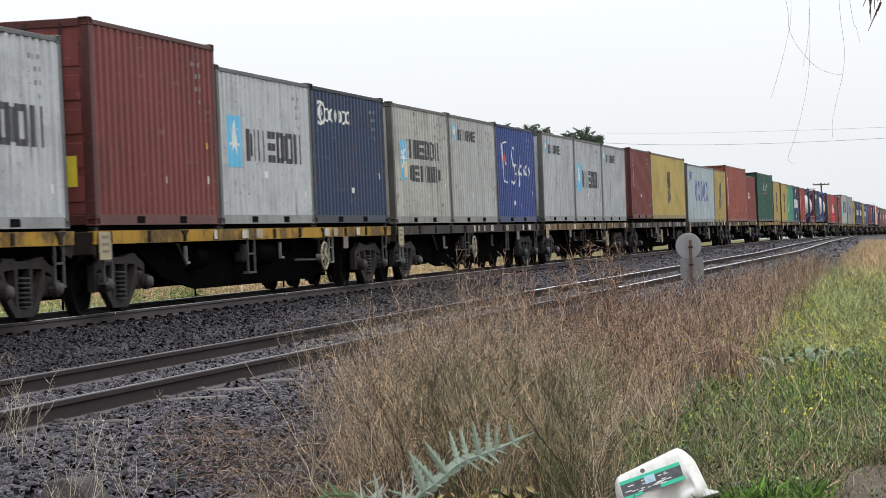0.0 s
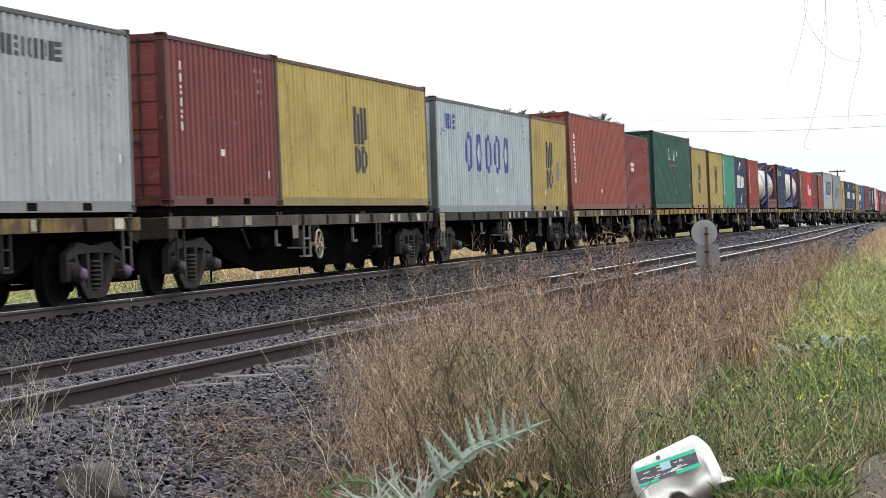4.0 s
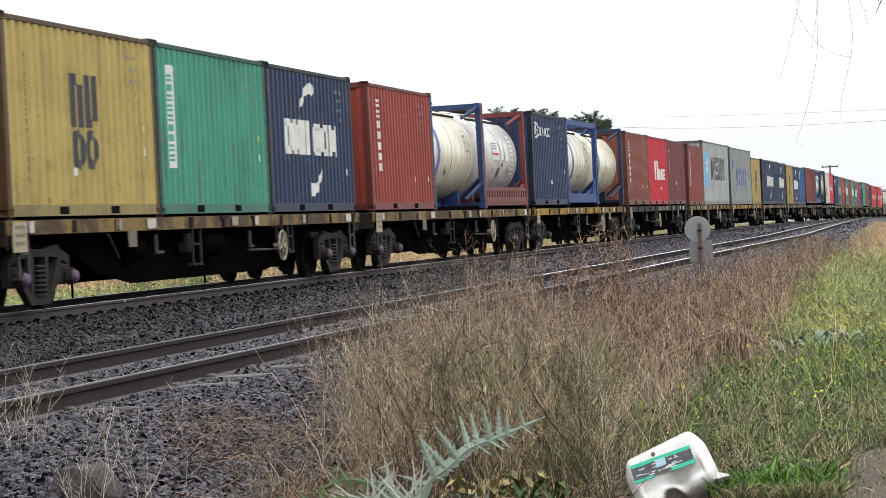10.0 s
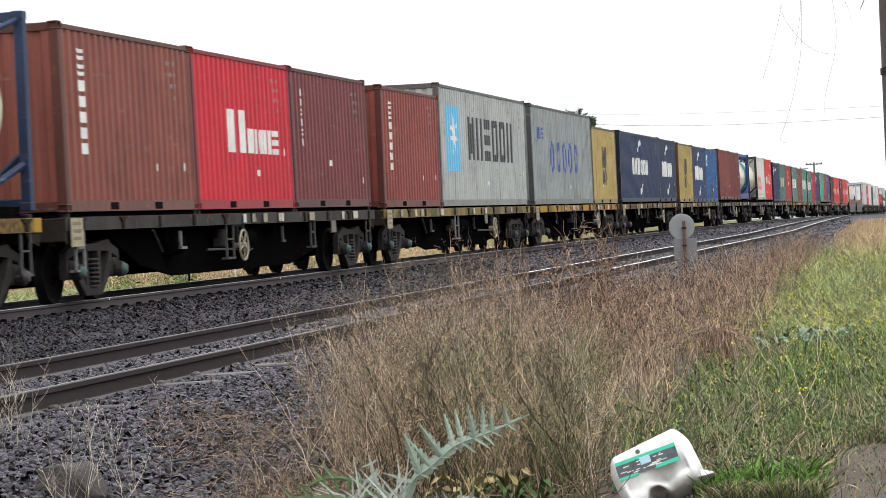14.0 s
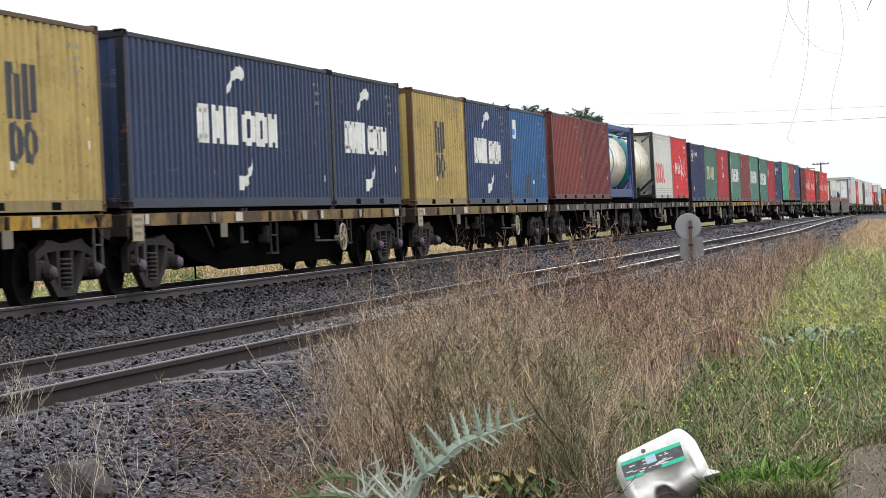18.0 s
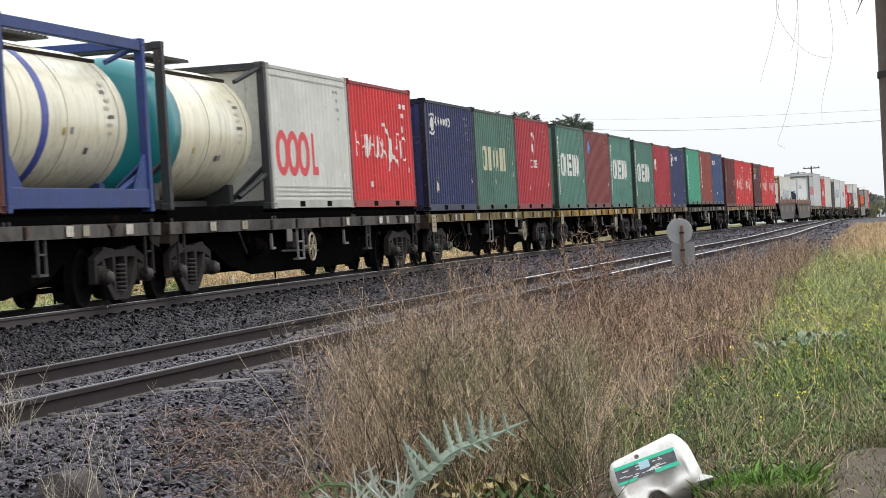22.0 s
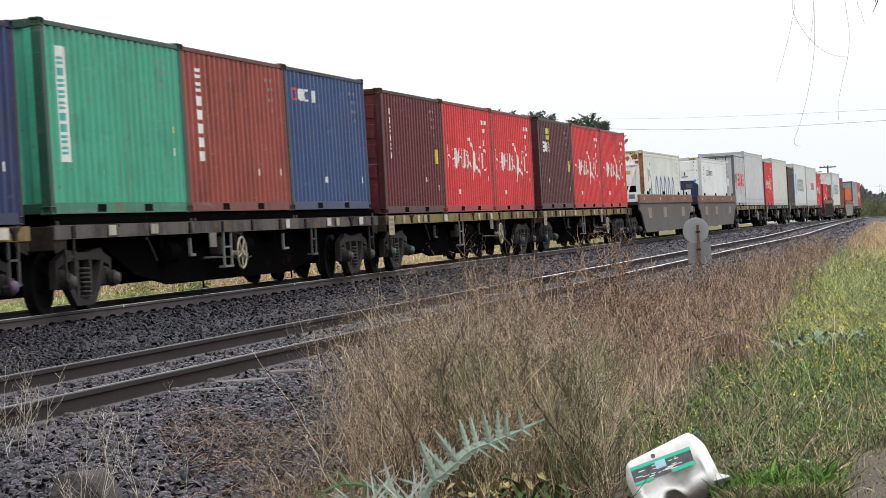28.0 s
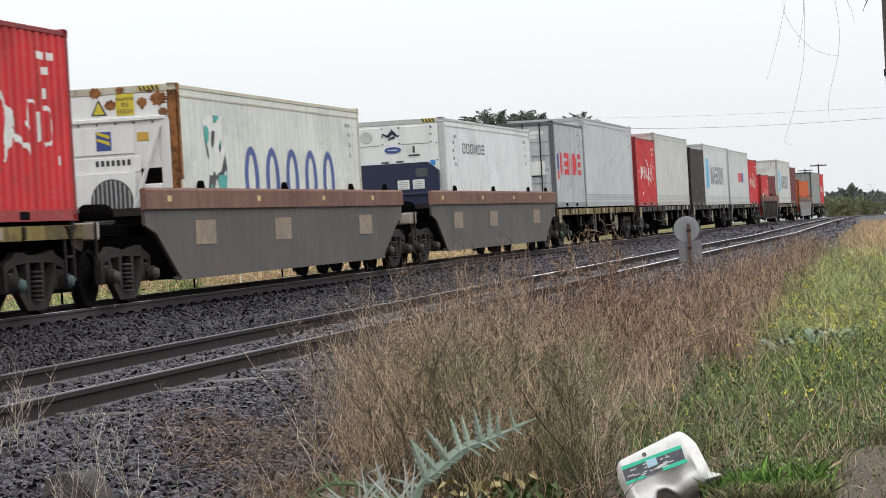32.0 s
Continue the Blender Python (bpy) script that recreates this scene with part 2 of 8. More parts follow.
def sheet(name, xs, ys, height, mat):
    me = bpy.data.meshes.new(name)
    vs = [(x, y, height(x, y)) for x in xs for y in ys]
    m = len(ys)
    me.from_pydata(vs, [], [(i * m + j, (i + 1) * m + j, (i + 1) * m + j + 1, i * m + j + 1) for i in range(len(xs) - 1) for j in range(m - 1)])
    me.materials.append(mat)
    me.polygons.foreach_set("use_smooth", [True] * len(me.polygons))
    return new(name, me)


def steps(*spans):
    out = []
    for a, b, d in spans:
        out += [a + i * d for i in range(int(round((b - a) / d)))]
    return out + [spans[-1][1]]


gx = [-3000, -600, -150, -40, -10] + steps((0, 6, 2.0), (6, 40, 0.5), (40, 120, 2.0), (120, 400, 10.0), (400, 1000, 60.0), (1000, 4500, 500.0))
gy = [-3000, -900, -300, -100, -40, -15, -6] + steps((-3, 0, 0.5), (0, 20, 0.33), (20, 60, 2.5), (60, 200, 20.0), (200, 1000, 160.0), (1000, 3000, 500.0))
FIELD = material("dry_field_grass", (0.150, 0.120, 0.056), 0.95, dark=(0.062, 0.088, 0.030), scale=0.45, grain=3, amount=1.0, bump=0.5, bump_scale=6, spec=0.05)
earth = sheet("ground", gx, gy, land, GROUND)
earth.data.materials.append(FIELD)
for f in earth.data.polygons:
    if f.center.y > MAIN + 3.2 or f.center.x > 130 and f.center.y < -1.5:
        f.material_index = 1
tagged(earth, "flat dry grassland with rough earth beside the railway", "ground", kind="structure")

bx = steps((-6, 60, 1.0), (60, 140, 2.0), (140, 700, 10.0))
bed = bpy.data.meshes.new("ballast_bed")
across = [i / 26 for i in range(27)]
bv = []
for x in bx:
    y0, y1 = min(siding_y(x), MAIN - 1.0) - 2.9, MAIN + 2.7
    for k in across:
        y = y0 + (y1 - y0) * k
        edge = smooth_step(0, 0.06, k) * smooth_step(0, 0.06, 1 - k)
        bv.append((x, y, land(x, y) - 0.03 + 0.05 * edge + 0.02 * noise.noise((x * 2.1, y * 2.1, 5.0)) * edge))
m = len(across)
bed.from_pydata(bv, [], [(i * m + j, (i + 1) * m + j, (i + 1) * m + j + 1, i * m + j + 1) for i in range(len(bx) - 1) for j in range(m - 1)])
bed.materials.append(BED)
bed.polygons.foreach_set("use_smooth", [True] * len(bed.polygons))
tagged(new("ballast_bed", bed), "dark grey crushed basalt bed under two railway tracks", "ballast", kind="structure")

RAIL_SHAPE = [(-0.065, -0.165), (-0.065, -0.152), (-0.012, -0.135), (-0.009, -0.125), (-0.009, -0.048), (-0.034, -0.036), (-0.035, -0.004), (-0.032, 0.0),
              (0.003, 0.0), (0.032, 0.0), (0.035, -0.004), (0.034, -0.036), (0.009, -0.048), (0.009, -0.125), (0.012, -0.135), (0.065, -0.152), (0.065, -0.165)]


def rail(parent, line, z0, xs, head, side=None, edge=None):
    me = bpy.data.meshes.new("rail")
    n = len(RAIL_SHAPE)
    vs, fs, mi = [], [], []
    for x in xs:
        for dy, dz in RAIL_SHAPE:
            vs.append((x, line(x) + dy, z0(x) + dz))
    for i in range(len(xs) - 1):
        for j in range(n):
            a, b = i * n + j, i * n + (j + 1) % n
            fs.append((a, a + n, b + n, b))
            mi.append(3 if j in (6, 7) else 1 if j in (8, 9) else 2 if j in (0, 1, 14, 15) else 0)
    me.from_pydata(vs, [], fs)
    me.materials.append(side or RAIL_SIDE)
    me.materials.append(head)
    me.materials.append(RAIL_FOOT)
    me.materials.append(RAIL_HEAD if side else edge or SIDING_HEAD)
    me.polygons.foreach_set("material_index", mi)
    ob = new("rail", me)
    ob.parent = parent
    return ob


rx_main = steps((-12, 120, 3.0), (120, 900, 15.0))
rx_side = steps((-12, 84, 3.0), (84, 104, 1.0), (104, 312, 8.0))
main_track = thing("main_track", "main line of worn steel rails on dark ballast", "railway track", kind="structure")
for off in (-HALF, HALF):
    rail(main_track, lambda x, o=off: MAIN + o, grade, rx_main, RAIL_HEAD, MAIN_SIDE)
siding = thing("siding_track", "siding of rusty steel rails that joins the main line", "railway track", kind="structure")
side_z = lambda x: grade(x) - 0.11 * (1 - smooth_step(180, 300, x))
# paler strips towards the turnout: the sky's low-angle sheen is put into their colour
for lo_, hi_, strip in ((-12, 33, SIDING_STRIP), (33, 45, SIDING_WORN_SHEEN), (45, 400, SIDING_SKY_SHEEN)):
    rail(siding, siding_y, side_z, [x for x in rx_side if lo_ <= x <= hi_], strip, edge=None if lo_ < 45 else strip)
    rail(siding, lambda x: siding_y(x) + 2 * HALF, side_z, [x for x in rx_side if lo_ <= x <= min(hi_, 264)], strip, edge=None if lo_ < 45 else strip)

# timber sleepers with fastenings, showing through the stones
sg = Geo()
sg.cbox(-0.115, 0.115, -0.55, 2.05, -0.30, -0.155, 0.012)
for yy in (0.0, 2 * HALF):
    for s in (-1, 1):
        sg.cbox(-0.04, 0.04, yy + s * 0.085 - 0.03, yy + s * 0.085 + 0.03, -0.165, -0.128, 0.012)
sleeper_mesh = sg.mesh("sleeper", SLEEPER)
clip = Geo()
for yy in (0.0, 2 * HALF):
    for s in (-1, 1):
        clip.cbox(-0.055, 0.055, yy + s * 0.095 - 0.035, yy + s * 0.095 + 0.035, -0.175, -0.108, 0.016)
clip_mesh = clip.mesh("rail_clip", STEEL_DARK)
rnd = random.Random(4)
BARE_ENDS = (16.25, 18.54, 19.52, 20.62)
for i in range(146):
    x = 12.0 + i * 0.62
    if min(abs(x - b) for b in BARE_ENDS) > 0.32:
        part("sleeper", sleeper_mesh, None, siding, at=pose(x, siding_y(x) + rnd.uniform(-0.08, 0.08), side_z(x) - 0.002 + rnd.uniform(-0.04, 0.022), 0, 0, rnd.uniform(-1.5, 1.5)))
for x in BARE_ENDS:
    part("sleeper", sleeper_mesh, None, siding, at=pose(x, siding_y(x) + rnd.uniform(-0.04, 0.02), side_z(x) + 0.014, -1.4, rnd.uniform(-3, 3), rnd.uniform(-2.5, 2.5)))
for i in range(150):
    x = 27.0 + i * 0.62
    s = part("sleeper", sleeper_mesh, None, main_track, at=pose(x, MAIN - HALF, grade(x) - 0.002, 0, 0, 0))
    part("rail_clip", clip_mesh, None, s)


for x in (35.74, 45.40):
    part("paint_mark", Geo().box(x - 0.02, x + 0.02, MAIN - HALF - 0.037, MAIN - HALF - 0.0345, -0.036, -0.004), WHITE_DECAL, main_track, "white paint tick on the rail head")


def stones(name, seed, zones, label, mat):
    """Loose angular stones over one wedge of the bed; zones: x0, x1, function of x to (y0, y1), stones per square metre, size."""
    rng = np.random.default_rng(seed)
    cube = np.array([(x, y, z) for x in (-1, 1) for y in (-1, 1) for z in (-1, 1)], float)
    quads = np.array([(0, 1, 3, 2), (4, 6, 7, 5), (0, 4, 5, 1), (2, 3, 7, 6), (1, 5, 7, 3)])
    allv, allf, k = [], [], 0
    for x0, x1, span, per, size in zones:
        area = (x1 - x0) * (span((x0 + x1) / 2)[1] - span((x0 + x1) / 2)[0])
        c = int(area * per)
        xs = rng.uniform(x0, x1, c)
        ys = np.empty(c)
        zs = np.empty(c)
        u = rng.random(c)
        for i in range(c):
            a, b = span(xs[i])
            ys[i] = a + (b - a) * u[i]
            zs[i] = land(xs[i], ys[i]) + 0.018
        keep = (ys > np.where(xs < 24, 0.165, 0.04) * xs) & (ys < 0.43 * xs)
        for b in BARE_ENDS:
            keep &= ~((np.abs(xs - b) < 0.10) & (ys > 5.50) & (ys < 5.95) & (rng.random(c) < 0.72))
        xs, ys, zs, c = xs[keep], ys[keep], zs[keep], int(keep.sum())
        s = size * rng.uniform(0.5, 1.35, (c, 1, 1)) * rng.uniform(0.55, 1.2, (c, 1, 3)) * np.array([1.45, 1.0, 0.46])
        pts = cube[None] * s + rng.normal(0, 0.22, (c, 8, 3)) * s
        pts[:, 1::2, :2] *= rng.uniform(0.35, 0.85, (c, 1, 2))
        q = rng.normal(size=(c, 4)) * np.array([1.0, 0.22, 0.22, 1.0])
        q /= np.linalg.norm(q, axis=1)[:, None]
        w, x, y, z = q.T
        rot = np.stack([1 - 2 * (y * y + z * z), 2 * (x * y - z * w), 2 * (x * z + y * w), 2 * (x * y + z * w), 1 - 2 * (x * x + z * z), 2 * (y * z - x * w),
                        2 * (x * z - y * w), 2 * (y * z + x * w), 1 - 2 * (x * x + y * y)], 1).reshape(c, 3, 3)
        pts = np.einsum("cij,cvj->cvi", rot, pts) + np.stack([xs, ys, zs + rng.uniform(-0.024, 0.030, c)], 1)[:, None]
        allv.append(pts.reshape(-1, 3))
        allf.append((np.arange(c)[:, None, None] * 8 + quads[None] + k).reshape(-1, 4))
        k += c * 8
    v, f = np.concatenate(allv), np.concatenate(allf)
    me = bpy.data.meshes.new(name)
    me.vertices.add(len(v))
    me.vertices.foreach_set("co", v.ravel())
    me.loops.add(len(f) * 4)
    me.loops.foreach_set("vertex_index", f.ravel())
    me.polygons.add(len(f))
    me.polygons.foreach_set("loop_start", np.arange(len(f)) * 4)
    me.materials.append(mat)
    me.update()
    return tagged(new(name, me), label, "ballast", kind="stuff")


shoulder = lambda x: (siding_y(x) - 2.5, siding_y(x) - 0.05)
four_foot = lambda x: (siding_y(x) + 0.07, siding_y(x) + 2 * HALF - 0.07)
six_foot = lambda x: (siding_y(x) + 2 * HALF + 0.07, MAIN - HALF - 0.05)
main_foot = lambda x: (MAIN - HALF + 0.06, MAIN + HALF)
stones("ballast_stones", 1, [(11, 20, shoulder, 1560, 0.0142), (20, 34, shoulder, 640, 0.0200), (34, 70, shoulder, 230, 0.0215), (70, 140, shoulder, 60, 0.042), (140, 230, shoulder, 30, 0.06), (70, 140, four_foot, 60, 0.042), (60, 120, six_foot, 130, 0.028), (120, 190, six_foot, 40, 0.055),
                             (14, 28, four_foot, 950, 0.0175), (28, 70, four_foot, 290, 0.0210)], "loose dark grey angular stones beside the siding", STONE)
stones("ballast_stones", 2, [(17, 30, six_foot, 820, 0.0170), (30, 34, six_foot, 450, 0.0210), (34, 60, six_foot, 330, 0.0205), (28, 60, main_foot, 80, 0.03)],
       "loose dark grey angular stones between the tracks", STONE_DARK)

# ---- containers: local x along the train from the leading end, y from the side that faces the siding, z from the base ----
WIDE = 2.438
# black for the shade inside the fork pockets, which are flat plates
POCKET = material("dark_pocket", (0.010, 0.009, 0.009), 0.9, spec=0.0)


def pitch_of(L):
    return 0.278


def wave(x, L):
    """Depth of the side wall's corrugation at x."""
    if x < 0.16 or x > L - 0.16:
        return 0.006
    p = pitch_of(L)
    t = ((x - 0.16) % p) / p
    if t < 0.26:
        return 0.006
    if t < 0.44:
        return 0.006 + 0.036 * (t - 0.26) / 0.18
    if t < 0.74:
        return 0.042
    if t < 0.94:
        return 0.042 - 0.036 * (t - 0.74) / 0.20
    return 0.006


def breaks(a, b):
    p = 0.278
    out = {a, b}
    k = 0.16
    while k < b:
        for t in (0, 0.26, 0.44, 0.74, 0.94):
            if a < k + t * p < b:
                out.add(round(k + t * p, 4))
        k += p
    return sorted(out)


MESHES = {}


def cached(key, make):
    if key not in MESHES:
        MESHES[key] = make()
    return MESHES[key]


def wall_panel(L, z0, z1, flat=False):
    g = Geo()
    xs = breaks(0.1, L - 0.1) if not flat else [0.1, L - 0.1]
    d = (lambda x: wave(x, L)) if not flat else (lambda x: 0.012)
    g.loft([[(x, d(x), z0), (x, d(x), z1), (x, d(x) + 0.012, z1), (x, d(x) + 0.012, z0)] for x in xs])
    return g


def end_panel(z0, z1, flat=False):
    g = Geo()
    ys = [y for y in breaks(0.1, WIDE - 0.1)] if not flat else [0.1, WIDE - 0.1]
    d = (lambda y: wave(y, WIDE) + 0.01) if not flat else (lambda y: 0.02)
    g.loft([[(d(y), y, z0), (d(y), y, z1), (d(y) + 0.012, y, z1), (d(y) + 0.012, y, z0)] for y in ys])
    return g


def bottom_rail(L):
    """A channel: web with a flange along its foot."""
    return Geo().loft([[(x, -0.006, 0.012), (x, -0.006, 0.03), (x, 0.004, 0.032), (x, 0.004, 0.16), (x, 0.05, 0.16), (x, 0.05, 0.012)] for x in (0.16, L - 0.16)])


def glyph_rects(pattern, x, z, w, h, gap=0.18, bold=1.0):
    """A row of plain marks in the space of a word: o ring, h twin bars, n triple bars, e stacked bars, i block, v stepped block."""
    out, n = [], len(pattern)
    cw = w / n
    for i, ch in enumerate(pattern):
        a, b = x + i * cw, x + (i + 1 - gap) * cw
        t, s = (b - a) * 0.30 * bold, h * 0.17 * bold
        if ch in "oc":
            out += [(a, a + t, z + s * 0.5, z + h - s * 0.5), (b - t, b, z + s * 0.5, z + h - s * 0.5), (a + t * 0.4, b - t * 0.4, z, z + s), (a + t * 0.4, b - t * 0.4, z + h - s, z + h)]
        elif ch == "h":
            out += [(a, a + t * 1.2, z, z + h), (b - t * 1.2, b, z, z + h)]
        elif ch == "n":
            out += [(a, a + t * 0.85, z, z + h), ((a + b) / 2 - t * 0.42, (a + b) / 2 + t * 0.42, z + h * 0.15, z + h * 0.85), (b - t * 0.85, b, z, z + h)]
        elif ch == "e":
            out += [(a, b, z, z + h * 0.24), (a, b, z + h * 0.38, z + h * 0.62), (a, b, z + h * 0.76, z + h)]
        elif ch == "v":
            out += [(a, a + t, z + h * 0.45, z + h), (a + t, b - t, z, z + h * 0.55), (b - t, b, z + h * 0.45, z + h)]
        else:
            out += [(a + t * 0.5, b - t * 0.5, z, z + h)]
    return out


def column_rects(n, x, z, w, h, seed=0):
    """Vertical writing as stacked plain marks."""
    r = random.Random(seed)
    out = []
    s = h / n
    for i in range(n):
        zz = z + i * s
        if r.random() < 0.55:
            out += [(x, x + w, zz, zz + s * 0.7)]
        else:
            out += [(x, x + w, zz, zz + s * 0.25), (x, x + w, zz + s * 0.45, zz + s * 0.7)]
    return out


def arc_rects(cx_, cz, r, a0, a1, width, n=14, taper=None):
    """A crescent in thin slices; with a taper it swells towards one end."""
    out = []
    n = n * 3 if taper else n
    for i in range(n):
        f = (i + 0.5) / n
        a = radians(a0 + (a1 - a0) * f)
        k = math.sin(math.pi * (i + 0.6) / n) if not taper else 0.15 + 0.85 * (f if taper > 0 else 1 - f)
        x, z = cx_ + r * math.cos(a), cz + r * math.sin(a)
        d = max(0.02, width * k)
        e = r * (0.035 if taper else 0.10)
        out.append((x - d, x + d, z - e, z + e))
    return out


def disc_rects(cx_, cz, r, n=12):
    return [(cx_ - r * math.sqrt(max(0, 1 - ((i + 0.5) / n * 2 - 1) ** 2)), cx_ + r * math.sqrt(max(0, 1 - ((i + 0.5) / n * 2 - 1) ** 2)), cz - r + 2 * r * i / n, cz - r + 2 * r * (i + 1) / n) for i in range(n)]


def star_rects(cx_, cz, r, n=22, points=7):
    out = []
    for i in range(n):
        z0, z1 = cz - r + 2 * r * i / n, cz - r + 2 * r * (i + 1) / n
        zm = (z0 + z1) / 2 - cz
        run = None
        steps_ = 40
        for j in range(steps_ + 1):
            xx = -r + 2 * r * j / steps_
            d, a = math.hypot(xx, zm), math.atan2(zm, xx) - math.pi / 2
            k = abs(((a / (2 * math.pi) * points) + 0.5) % 1 - 0.5) * 2
            inside = d < r * (0.30 + 0.70 * (1 - k) ** 2.2)
            if inside and run is None:
                run = xx
            if (not inside or j == steps_) and run is not None:
                out.append((cx_ + run, cx_ + xx, z0, z1))
                run = None
    return out


def raster(inside, x0, x1, z0, z1, dz=0.022, dx=0.016):
    """A painted shape in thin slices that lie edge to edge; inside(x, z) tells where the paint is."""
    out = []
    rows, cols = max(1, int((z1 - z0) / dz)), max(1, int((x1 - x0) / dx))
    for i in range(rows):
        z = z0 + (i + 0.5) * dz
        start = None
        for j in range(cols + 1):
            hit_ = j < cols and inside(x0 + (j + 0.5) * dx, z)
            if hit_ and start is None:
                start = j
            if not hit_ and start is not None:
                out.append((x0 + start * dx, x0 + j * dx, z0 + i * dz, z0 + (i + 1) * dz))
                start = None
    return out


def brush(strokes):
    """Tapered strokes (x, z, half-width to x, z, half-width) as one inside() test."""
    def inside(x, z):
        for ax, az, aw, bx, bz, bw in strokes:
            dx, dz = bx - ax, bz - az
            t = min(1.0, max(0.0, ((x - ax) * dx + (z - az) * dz) / (dx * dx + dz * dz + 1e-9)))
            if math.hypot(x - ax - t * dx, z - az - t * dz) < aw + (bw - aw) * t:
                return True
        return False
    return inside


def crescent(cx_, cz, r, a0, a1, w0, w1, n=9):
    """Strokes along an arc whose width runs from w0 to w1."""
    p = [(cx_ + r * math.cos(radians(a0 + (a1 - a0) * i / n)), cz + r * math.sin(radians(a0 + (a1 - a0) * i / n)), w0 + (w1 - w0) * i / n) for i in range(n + 1)]
    return [(*p[i], *p[i + 1]) for i in range(n)]


def oval_rings(xs, z, w, h, t):
    """Tall open rings side by side."""
    def inside(x, zz):
        for c in xs:
            a = ((x - c) / (w / 2)) ** 2 + ((zz - z) / (h / 2)) ** 2
            b = ((x - c) / (w / 2 - t)) ** 2 + ((zz - z) / (h / 2 - t * 0.6)) ** 2
            if a < 1 < b:
                return True
        return False
    return inside


def clusters(rects, tol):
    """Groups rectangles that touch or nearly touch."""
    left, out = list(rects), []
    while left:
        grp, todo = [], [left.pop()]
        while todo:
            p = todo.pop()
            grp.append(p)
            near = [q for q in left if q[0] < p[1] + tol and q[1] > p[0] - tol and q[2] < p[3] + tol and q[3] > p[2] - tol]
            left = [q for q in left if q not in near]
            todo += near
        out.append(grp)
    return out


def decal(name, rects, mat, parent, L, flat=False, lift=0.004, tol=0.004, whole=False):
    """Paint that follows the corrugated side; each mark that stands alone is a part."""
    d = (lambda x: wave(x, L)) if not flat else (lambda x: 0.012)
    for grp in ([rects] if whole else clusters(rects, tol)):
        g = Geo()
        for x0, x1, z0, z1 in grp:
            x0, x1 = max(0.12, x0), min(L - 0.12, x1)
            if x1 - x0 < 0.005 or z1 - z0 < 0.005:
                continue
            xs = breaks(x0, x1) if not flat else [x0, x1]
            k = len(g.v)
            for x in xs:
                y = d(x) - lift
                g.v += [(x, y, z0), (x, y, z1)]
            for i in range(len(xs) - 1):
                g.f.append((k + 2 * i, k + 2 * i + 2, k + 2 * i + 3, k + 2 * i + 1))
        if g.v:
            ob = part(name, g, mat, parent)
            if tol > 0.05 and len(grp) > 4:
                ob["kind"] = "stuff"


def end_plate(name, rects, mat, parent, x=0.0, label=""):
    """Plain patches on the leading end; rects in y and z."""
    for y0, y1, z0, z1 in rects:
        part(name, Geo().box(x - 0.006, x - 0.001, y0, y1, z0, z1), mat, parent, label)


